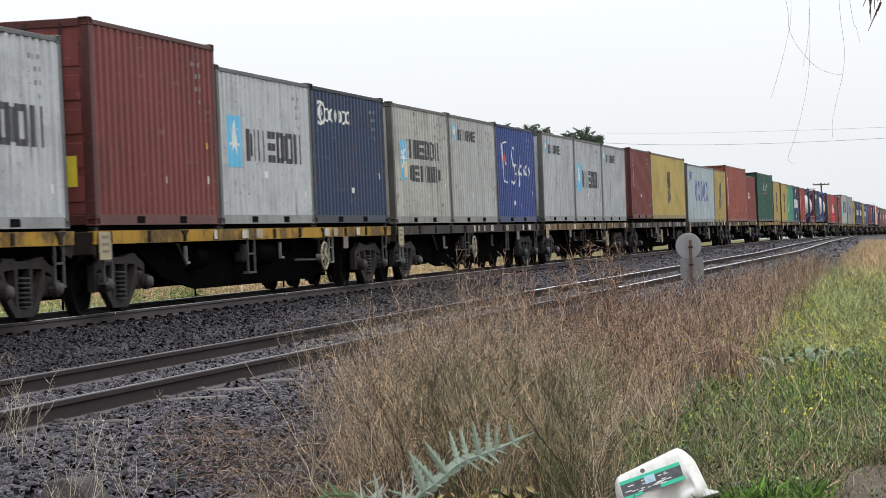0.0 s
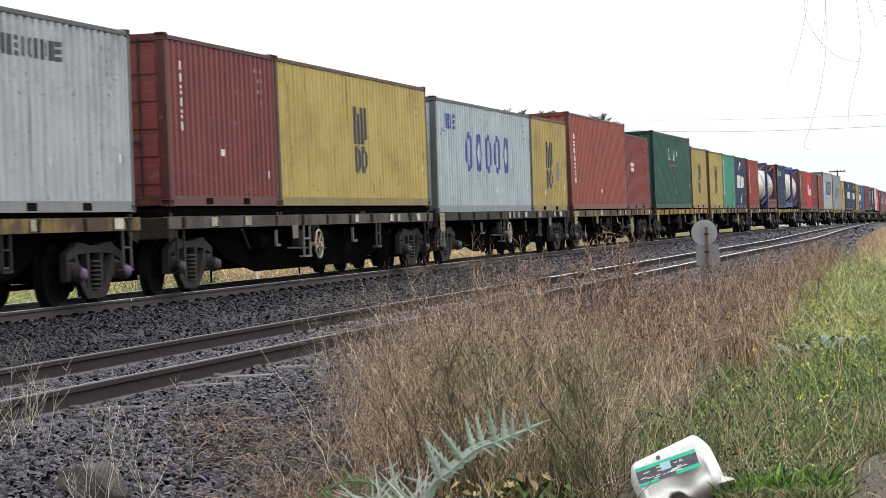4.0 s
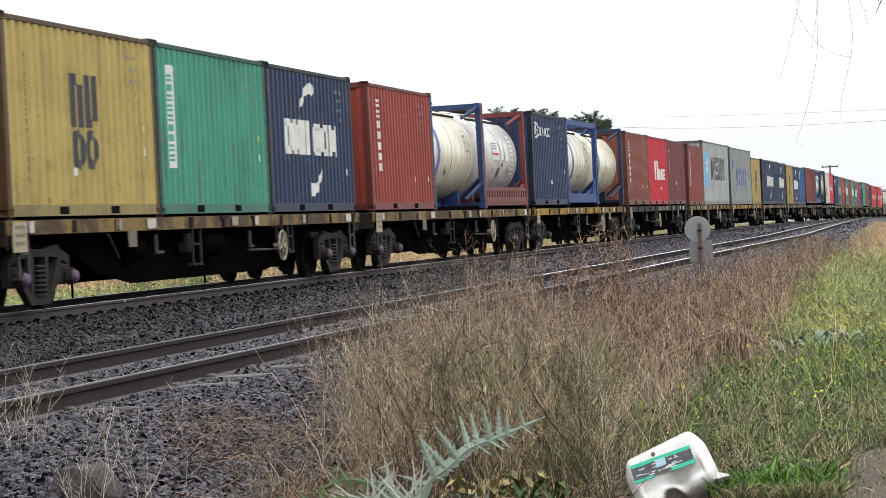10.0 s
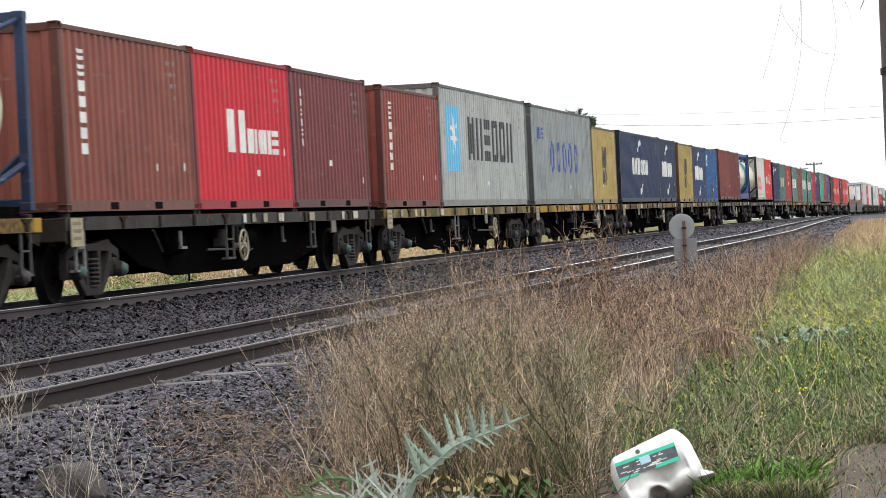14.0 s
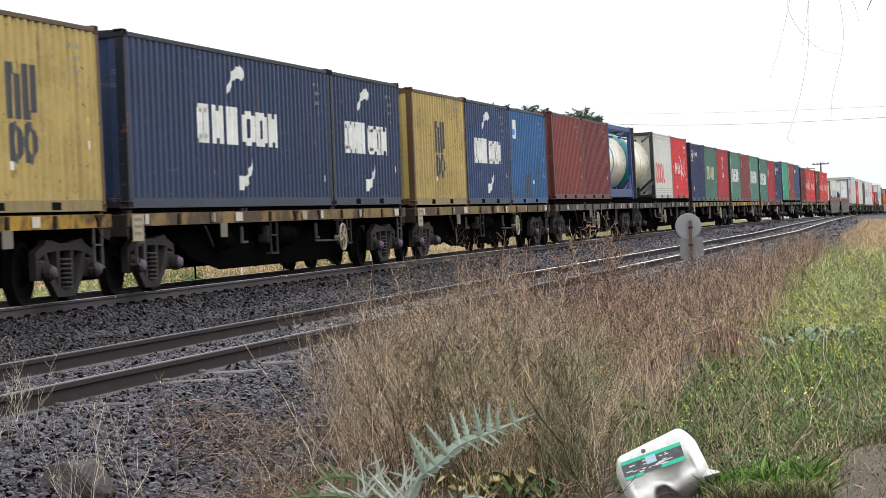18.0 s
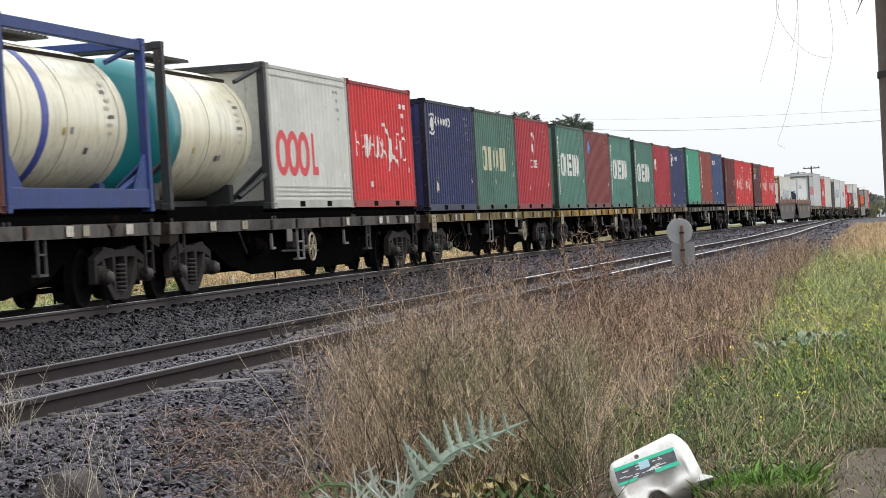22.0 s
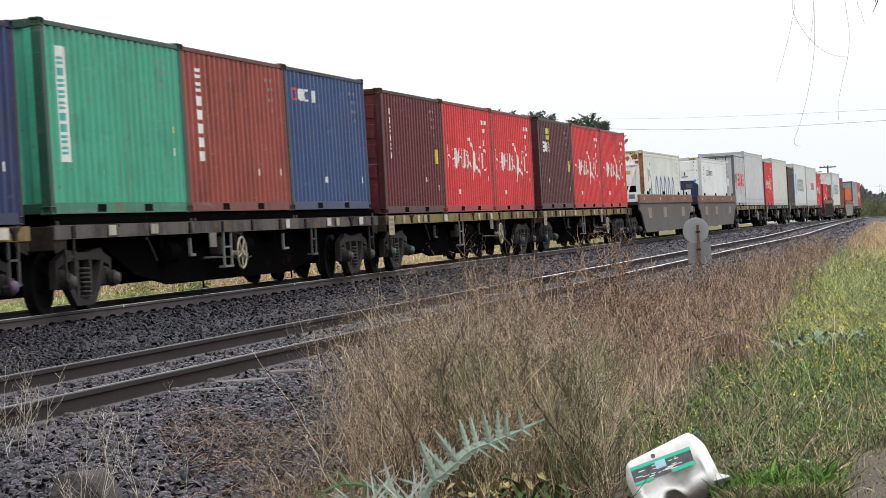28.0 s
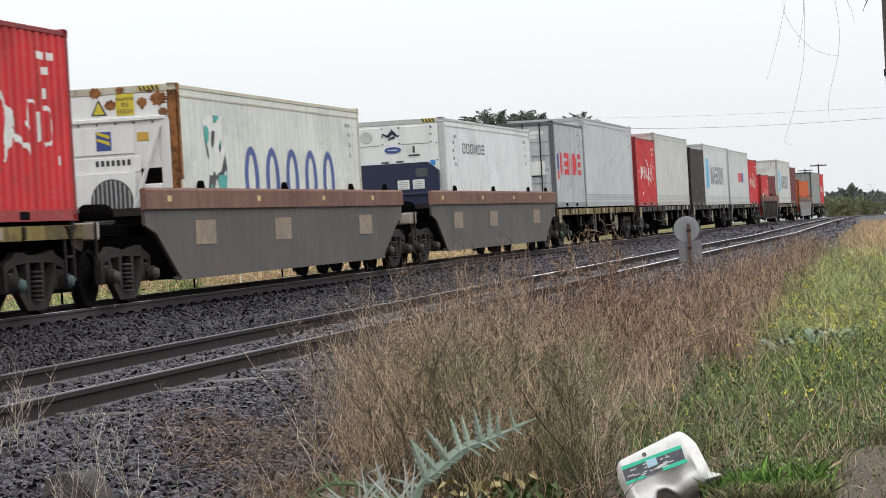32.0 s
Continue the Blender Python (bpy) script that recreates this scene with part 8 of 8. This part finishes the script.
def can_body():
    """A rounded hollow-looking box: squared cross-sections swept along its length, with a recess for the grip."""
    g = Geo()
    rings = []
    n = 40
    for i in range(53):
        t = i / 52
        x = -0.205 + 0.41 * t
        e = min(t, 1 - t)
        k = 1 - 0.55 * max(0.0, 1 - e / 0.16) ** 2.6
        ring = []
        for j in range(n):
            a = 2 * math.pi * j / n
            c, s = math.cos(a), math.sin(a)
            p = 6.5
            rr = 1 / (abs(c) ** p + abs(s) ** p) ** (1 / p)
            y, z = 0.125 * rr * c * k, 0.14 * rr * s * k
            dent = math.exp(-((x - 0.02) / 0.05) ** 2) * max(0, -c) ** 3 * max(0, 0.35 - s) * 0.09
            dent += 0.035 * math.exp(-((z + 0.06) / 0.03) ** 2) * max(0, -c) * (1 if abs(x) < 0.15 else 0)
            gap = 0.075 * math.exp(-((x + 0.035) / 0.045) ** 4) * max(0.0, -s) ** 2
            ring.append((x, y + dent, z + gap + 0.13))
        rings.append(ring)
    return g.loft(rings)


part("body", can_body(), HDPE, can, smooth=True)
LABEL = plain("label_print_grey", (74, 74, 80), 0.5, scale=30, amount=0.9, edge=(0.45, 0.6))
TEAL = plain("label_teal", (40, 186, 150), 0.5)
# the bung's grey has its shade painted in
part("bung", Geo().turned([(-0.004, 0.006), (-0.006, 0.011), (0.004, 0.012)], (-0.035, -0.121, 0.224), "y", 16), plain("shaded_cap", (92, 86, 80), 0.6), can, "small bung above the label, its shade coloured grey")
TILT = pose(-0.015, 0, 0.157, 0, 7, 0) @ pose(0.015, 0, -0.157)
part("label", Geo().box(-0.165, 0.135, -0.1285, -0.1255, 0.115, 0.198), LABEL, can, "torn printed paper label", at=TILT)
part("label_band", Geo().box(-0.165, 0.135, -0.1295, -0.1280, 0.184, 0.202), TEAL, can, at=TILT)
part("label_band", Geo().box(0.02, 0.140, -0.1295, -0.1280, 0.108, 0.128), TEAL, can, at=TILT)
part("label_band", Geo().box(-0.165, -0.07, -0.1295, -0.1280, 0.108, 0.122), TEAL, can, at=TILT)
part("label_panel", Geo().box(-0.045, 0.005, -0.1300, -0.1286, 0.150, 0.188), plain("label_blue", (170, 205, 220), 0.5), can, at=TILT)
lr = random.Random(6)
for i in range(22):
    x, z = lr.uniform(-0.155, 0.10), lr.uniform(0.125, 0.175)
    part("print_bar", Geo().box(x, x + lr.uniform(0.008, 0.035), -0.1300, -0.1287, z, z + 0.004), WHITE_DECAL, can, at=TILT)
part("spout_flap", Geo().loft([[(0.165, -0.06, 0.0), (0.165, 0.03, 0.0), (0.165, 0.03, 0.055), (0.165, -0.06, 0.055)], [(0.245, -0.05, -0.012), (0.245, -0.01, -0.012), (0.245, -0.01, -0.006), (0.245, -0.05, -0.006)]]), HDPE, can)

GALV = material("dull_galvanised_sheet", (0.255, 0.255, 0.255), 0.45, metal=0.35, scale=3, grain=18, amount=0.3)
RUSTY = material("rusty_post", (0.11, 0.058, 0.04), 0.85, dark=(0.055, 0.032, 0.024), scale=6, grain=40, amount=0.7, bump=0.3)
sy, sx = 4.60, 44.0
sign = thing("trackside_sign", "round metal disc above a square board on a rusty post", "sign", at=pose(sx, sy, land(sx, sy), 0, 0, 6))
sb = 0.868 - land(sx, sy)
part("post", Geo().cbox(-0.024, 0.024, -0.024, 0.024, -0.1, sb - 0.20, 0.005), RUSTY, sign, "rusty steel post")
part("disc", Geo().turned([(-0.004, 0.02), (-0.006, 0.215), (0.0, 0.223), (0.006, 0.215), (0.004, 0.02)], (0.045, 0.035, sb - 0.299), "x", 36), GALV, sign)
part("board", Geo().cbox(0.04, 0.048, -0.21, 0.19, sb - 0.86, sb - 0.50, 0.002), plain("grey_board", (122, 120, 120), 0.6), sign)
for z in (sb - 0.32, sb - 0.62):
    part("clamp", Geo().cbox(-0.035, 0.045, -0.04, 0.04, z - 0.015, z + 0.015, 0.004), STEEL_MID, sign)

# ---- poles, wires, trailing twigs ----
TIMBER = material("dark_pole_timber", (0.085, 0.062, 0.048), 0.85, dark=(0.04, 0.03, 0.024), scale=3, grain=30, amount=0.7, streak=0.6, bump=0.3)
BARE = material("grey_twig_bark", (0.30, 0.27, 0.25), 0.8)
pole = thing("utility_pole", "dark weathered timber utility pole with a cable duct", "utility pole", at=pose(8.125, 0.055, land(8.1, 0.05)))
part("shaft", Geo().turned([(-0.2, 0.158), (1.5, 0.157), (9.0, 0.12)], (0, 0, 0), "z", 24), TIMBER, pole)
part("cable_duct", Geo().tube((-0.152, 0.045, 0.0), (-0.148, 0.045, 6.0), 0.012, 8), GALV, pole)
for z in (0.9, 1.75, 2.6):
    part("band", Geo().turned([(z, 0.160), (z + 0.02, 0.160)], (0, 0, 0), "z", 20), STEEL_MID, pole)
part("crossarm", Geo().cbox(-0.06, 0.06, -1.2, 1.2, 8.5, 8.62, 0.01), TIMBER, pole)

branch = thing("hanging_branch", "thin bare trailing twigs hanging from a branch", "branch", at=pose(4.54, 0.22, 1.30))
part("bough", Geo().tube((0.05, -0.35, 0.30), (0.0, -0.05, 0.06), 0.012, 8, 0.008).tube((0.0, -0.05, 0.06), (0.0, 0.12, 0.02), 0.008, 8, 0.004), BARE, branch)


def twig(start, bends, name="twig"):
    g = Geo()
    pts = [Vector(p) for p in [start] + bends]
    dense = []
    for i in range(len(pts) - 1):
        p0, p1, p2, p3 = pts[max(0, i - 1)], pts[i], pts[i + 1], pts[min(len(pts) - 1, i + 2)]
        for j in range(6):
            t = j / 6
            dense.append(0.5 * ((2 * p1) + (p2 - p0) * t + (2 * p0 - 5 * p1 + 4 * p2 - p3) * t * t + (3 * p1 - p0 - 3 * p2 + p3) * t * t * t))
    dense.append(pts[-1])
    rings = []
    for i, p in enumerate(dense):
        r = 0.00042 * (1 - 0.35 * i / len(dense))
        rings.append([p + Vector((0, math.cos(a) * r, math.sin(a) * r)) if abs(1) else p for a in (0, 2.09, 4.19)])
    g.loft(rings)
    part(name, g, BARE, branch)


twig((0, 0.08, 0.02), [(-0.005, 0.067, -0.058), (-0.003, 0.066, -0.092), (0.0, 0.049, -0.128), (0.003, 0.022, -0.159), (0.008, -0.002, -0.171), (0.012, -0.024, -0.175)])
twig((0, 0.06, 0.02), [(-0.004, 0.062, -0.068), (-0.006, 0.070, -0.107), (-0.009, 0.082, -0.151), (-0.014, 0.102, -0.211)])
twig((0, 0.03, 0.03), [(0.002, 0.030, -0.060), (0.001, 0.032, -0.129), (0, 0.037, -0.178), (-0.003, 0.050, -0.237), (-0.007, 0.065, -0.285), (-0.009, 0.077, -0.318), (-0.007, 0.066, -0.326)])
twig((0, -0.02, 0.05), [(0.013, -0.022, -0.063), (0.013, -0.027, -0.122), (0.013, -0.026, -0.152), (0.011, -0.021, -0.181), (0.009, -0.010, -0.220), (0.007, -0.002, -0.254), (0.006, -0.001, -0.283)])
twig((0.002, 0.031, -0.06), [(0.002, 0.032, -0.089), (0, 0.037, -0.124), (-0.002, 0.045, -0.158)])
twig((0, -0.03, 0.05), [(0.017, -0.043, -0.074), (0.018, -0.049, -0.094), (0.018, -0.054, -0.119)])
tuft = thing("leaf_tuft", "dark ragged tuft of leaves caught on the pole", "foliage", at=pose(8.02, 0.232, 1.50))
tr_ = random.Random(8)
for i in range(16):
    a = Vector((0, tr_.uniform(-0.01, 0.03), tr_.uniform(0.0, 0.14)))
    part("sprig", Geo().tube(a, a + Vector((0, tr_.uniform(-0.01, 0.04), tr_.uniform(-0.10, -0.02))), 0.004, 4, 0.001), SEED, tuft)

WIRE = material("weathered_wire", (0.20, 0.20, 0.21), 0.6)


def wire(a, b, sag, r, label):
    g = Geo()
    pts = []
    for i in range(41):
        t = i / 40
        p = Vector(a).lerp(Vector(b), t)
        p.z -= sag * 4 * t * (1 - t)
        pts.append(p)
    rings = [[p + Vector((0, math.cos(q) * r, math.sin(q) * r)) for q in (0, 1.57, 3.14, 4.71)] for p in pts]
    ob = new("overhead_wire", g.loft(rings).mesh("overhead_wire", WIRE))
    tagged(ob, label, "power line", "overhead wires")


wire((417.0, 66.2, 17.75), (163.3, 0.4, 6.66), 0.45, 0.009, "thin grey overhead wire across the sky")
for dy in (0.0, 0.5):
    wire((417.0, 66.4 + dy, 16.75), (163.3, -0.2 + dy * 0.3, 6.06), 0.95, 0.013, "grey overhead wire across the sky")
for x, y, h in ((417.0, 66.3, 18.2), (163.3, -0.25, 7.3)):
    pl = thing("utility_pole", "distant timber utility pole with a crossarm", "utility pole", at=pose(x, y, land(x, y)))
    part("shaft", Geo().turned([(-0.3, 0.16), (h - land(x, y), 0.11)], (0, 0, 0), "z", 12), TIMBER, pl)
    part("crossarm", Geo().cbox(-0.06, 0.06, -0.9, 0.9, h - land(x, y) - 0.9, h - land(x, y) - 0.78, 0.01), TIMBER, pl)
px_, py_ = 424.0, 22.6
pl = thing("utility_pole", "distant timber pole with a wide crossarm beside the line", "utility pole", at=pose(px_, py_, land(px_, py_), 0, 0, -3))
ph = 7.17 - land(px_, py_)
part("shaft", Geo().turned([(-0.3, 0.17), (ph + 0.25, 0.12)], (0, 0, 0), "z", 12), TIMBER, pl)
part("crossarm", Geo().cbox(-0.07, 0.07, -1.35, 1.35, ph - 0.12, ph + 0.06, 0.01), TIMBER, pl)
for y in (-1.2, -0.5, 0.5, 1.2):
    part("insulator", Geo().turned([(ph + 0.06, 0.03), (ph + 0.14, 0.07), (ph + 0.22, 0.03)], (0, y, 0), "z", 8), STEEL_MID, pl)
pl = thing("utility_pole", "smaller distant timber pole with a crossarm", "utility pole", at=pose(520.0, 30.4, land(520.0, 30.4)))
ph = 7.75 - land(520.0, 30.4)
part("shaft", Geo().turned([(-0.3, 0.17), (ph + 0.3, 0.12)], (0, 0, 0), "z", 12), TIMBER, pl)
part("crossarm", Geo().cbox(-0.07, 0.07, -1.5, 1.5, ph - 0.12, ph + 0.06, 0.01), TIMBER, pl)
POST_WHITE = plain("guide_post_white", (220, 220, 214), 0.6)
for x, y, dark in ((49.7, 18.0, 1), (58.9, 18.0, 1), (67.0, 18.0, 1), (65.0, 18.6, 0), (47.5, 19.0, 0), (80.0, 18.6, 0)):
    gp = thing("fence_post" if dark else "guide_post", "dark steel fence picket in long grass" if dark else "white roadside guide post in long grass", "post", "posts beyond the line", at=pose(x, y, land(x, y)))
    part("stake", Geo().box(-0.03, 0.03, -0.008, 0.008, -0.1, 0.98 if dark else 0.62).box(-0.008, 0.008, -0.03, 0.0, -0.1, 0.98 if dark else 0.62), STEEL_DARK if dark else POST_WHITE, gp)

# ---- trees and the far distance ----
FOLIAGE = leaf_material("dark_conifer_foliage", (0.105, 0.130, 0.098), (0.065, 0.085, 0.065), 0.6)
# scrub greens are paler than real leaves: the distance haze is in the colour
SCRUB = leaf_material("dull_scrub_foliage", (0.24, 0.25, 0.15), (0.16, 0.17, 0.10), 0.35, scale=0.3)
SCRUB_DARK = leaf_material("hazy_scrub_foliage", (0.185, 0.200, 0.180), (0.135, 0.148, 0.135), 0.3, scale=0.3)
BARK = material("grey_brown_bark", (0.10, 0.08, 0.065), 0.9, scale=3, grain=20, amount=0.5)


def tree(x, y, h, spread, seed, limbs, label, low=0.25, mat=None, lift=0.35, name="tree", per=70, leaf=0.20, tilt=0.6):
    """Tapered trunk and limbs that carry flat tufted sprays with gaps between them."""
    r = random.Random(seed)
    nr = np.random.default_rng(seed)
    ob = thing(name, label, "tree", at=pose(x, y, land(x, y)))
    part("trunk", Geo().turned([(-0.3, h * 0.030), (h * 0.3, h * 0.022), (h * 0.6, h * 0.014), (h * 0.9, h * 0.004)], (0, 0, 0), "z", 10), BARK, ob)
    pts, dirs, wood = [], [], Geo()
    for i in range(limbs):
        f = low + (0.98 - low) * ((i + r.random()) / limbs) ** 0.85
        a = r.uniform(0, 2 * math.pi)
        reach = spread * (1.0 if f < 0.7 else max(0.12, (1.0 - f) / 0.3)) * r.uniform(0.45, 1.12)
        z0 = h * f * 0.90
        tip = Vector((reach * math.cos(a), reach * math.sin(a), min(h, z0 + reach * lift * r.uniform(0.5, 1.6) + 0.06 * h * f)))
        mid = Vector((tip.x * 0.5, tip.y * 0.5, z0 + (tip.z - z0) * 0.35))
        wood.tube((0, 0, z0), mid, h * 0.006, 6, h * 0.004).tube(mid, tip, h * 0.004, 6, h * 0.0015)
        for q in range(4):
            u = 0.45 + 0.2 * q + r.uniform(-0.06, 0.06)
            c = mid.lerp(tip, (u - 0.5) * 2) if u > 0.5 else Vector((0, 0, z0)).lerp(mid, u * 2)
            way = np.array([math.cos(a) + r.uniform(-0.5, 0.5), math.sin(a) + r.uniform(-0.5, 0.5), lift * 1.6 + r.uniform(0.0, tilt)])
            way /= np.linalg.norm(way)
            n = int(per * r.uniform(0.6, 1.3))
            ln = spread * 0.26 * r.uniform(0.7, 1.3)
            k = nr.random(n)
            pts.append(np.array(c) + way * (k * ln)[:, None] + nr.normal(size=(n, 3)) * [ln * 0.22, ln * 0.22, ln * 0.10] * (1.1 - k)[:, None])
            dirs.append(np.tile(way, (n, 1)) + nr.normal(0, 0.45, (n, 3)))
    part("limbs", wood, BARK, ob)["kind"] = "stuff"
    pts, a = np.concatenate(pts), np.concatenate(dirs)
    n = len(pts)
    a /= np.linalg.norm(a, axis=1)[:, None]
    b = np.cross(a, nr.normal(size=(n, 3)))
    b /= np.linalg.norm(b, axis=1)[:, None]
    s = (leaf * nr.uniform(0.6, 1.5, n))[:, None]
    v = np.stack([pts - a * s * 0.9, pts + b * s * 0.35, pts + a * s * 1.4, pts - b * s * 0.35], 1).reshape(-1, 3)
    part("crown", raw_mesh("crown", v, np.arange(n * 4).reshape(n, 4), mat or FOLIAGE), None, ob)
    return ob


CYPRESS = "tall dark cypress with flat ragged sprays"
for i, (x, y, h, sp) in enumerate(((332, 64.4, 17.0, 2.8), (333, 62.7, 17.4, 3.4), (334, 60.8, 18.2, 3.8), (331, 58.8, 17.6, 3.8), (335, 57.2, 17.3, 3.6), (333, 55.6, 17.8, 4.0), (330, 53.8, 17.2, 3.8), (335, 51.9, 15.9, 3.0), (332, 49.8, 16.4, 3.4), (334, 48.2, 16.9, 3.9), (331, 46.6, 15.9, 3.2))):
    tree(x, y, h, sp, 40 + i, 52, CYPRESS, 0.45, None, 0.12, "tree", 62, 0.130, 0.22)
tree(336, 50.6, 16.8, 2.4, 60, 15, "thin open cypress with bare limbs", 0.45, None, 0.2, "tree", 80, 0.115, 0.25)


def scrub(k, top, d, spread, seed, label, name, mat, low):
    """A scrub tree on the bearing y = k x whose top stands at the height that top has at 370 m, moved out to d metres."""
    z = 0.868 + (top - 0.868) * d / 370
    tree(d, k * d, z - land(d, k * d), spread * d / 370, seed, 26, label, low, mat, 0.5, name, 80, 0.175 * d / 370)


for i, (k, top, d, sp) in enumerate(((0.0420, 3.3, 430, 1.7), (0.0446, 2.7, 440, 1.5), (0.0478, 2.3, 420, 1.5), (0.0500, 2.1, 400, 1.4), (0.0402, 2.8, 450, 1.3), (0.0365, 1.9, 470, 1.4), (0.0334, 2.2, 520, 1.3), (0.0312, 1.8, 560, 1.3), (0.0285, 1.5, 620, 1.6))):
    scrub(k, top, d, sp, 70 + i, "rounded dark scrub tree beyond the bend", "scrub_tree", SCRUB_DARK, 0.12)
for i, (k, top, d, sp) in enumerate(((0.0490, 1.1, 372, 1.6), (0.0462, 1.25, 374, 1.6), (0.0436, 1.2, 380, 1.6), (0.0408, 1.0, 394, 1.6), (0.0378, 0.7, 420, 1.5), (0.0350, 0.4, 450, 1.5), (0.0318, 0.3, 500, 1.5))):
    scrub(k, top, d, sp, 90 + i, "low pale olive bush beyond the bend", "scrub_bush", SCRUB, 0.05)
for i, (x, y, h, sp) in enumerate(((372, 8.0, 2.2, 2.0), (392, 5.6, 3.0, 2.4), (420, 2.2, 3.4, 2.6))):
    tree(x, y, h, sp, 97 + i, 20, "low pale olive bush beyond the bend", 0.05, SCRUB, 0.5, "scrub_bush", 60, 0.2)

# hill colour with the far haze mixed in
HILL = material("hazy_far_hill", (0.22, 0.25, 0.24), 0.95, scale=0.002, grain=0.05, amount=0.3)
hv = []
for i in range(61):
    a = radians(-60 + 3 * i)
    for r_, k in ((2300, 0.0), (2500, 0.75), (2900, 1.0), (3600, 0.8)):
        hv.append((r_ * math.cos(a), r_ * math.sin(a), -16 + k * (22 + 7 * noise.noise((i * 0.23, 0.3, 0.0)))))
tagged(new("distant_hills", (lambda m: m)(Geo().add(hv, [(i * 4 + j, (i + 1) * 4 + j, (i + 1) * 4 + j + 1, i * 4 + j + 1) for i in range(60) for j in range(3)]).mesh("distant_hills", HILL, True))), "low hazy hills on the horizon", "hills", kind="structure")
# tower steel coloured pale to carry the haze of 2 km of air
HAZE_STEEL = material("far_galvanised_steel", (0.62, 0.65, 0.66), 0.8)
tower = thing("transmission_tower", "far lattice power tower on the horizon", "pylon", at=pose(2250, 76, -13))
for s in (-1, 1):
    for q in (-1, 1):
        part("leg", Geo().tube((s * 3, q * 3, 0), (s * 0.4, q * 0.4, 30), 0.16, 4), HAZE_STEEL, tower)
for z in (20, 24, 28):
    part("arm", Geo().box(-0.2, 0.2, -4, 4, z, z + 0.3), HAZE_STEEL, tower)


# ---- what moves: the train passes at a steady 14 m/s, its wheels turning under it ----
SPEED = 14.0


def motions():
    for ob, u, z, lean in TRAIN:
        walk(ob, [(t, pose(u - SPEED * t, MAIN - MID, z + grade(u + 6.0 - SPEED * t), -math.degrees(lean), 0, 0)) for t in (0, 4, 8, 12, 16, 20, 24, 28, 32)])
    turn = math.degrees(SPEED / FPS / 0.42)
    first = {}
    for ob in list(scene.objects):
        if "wheel" not in ob:
            continue
        side = 1 if ob.matrix_basis.translation.x > 0 else -1
        if side not in first:
            walk(ob, [(i / FPS, pose(0.9 * side, 0, 0.42, 0, -(i * turn) % 360.0, 0)) for i in range(961)])
            first[side] = ob.animation_data
        else:
            ob.rotation_mode = "QUATERNION"
            keys = ob.animation_data_create()
            keys.action = first[side].action
            keys.action_slot = first[side].action_slot


motions()
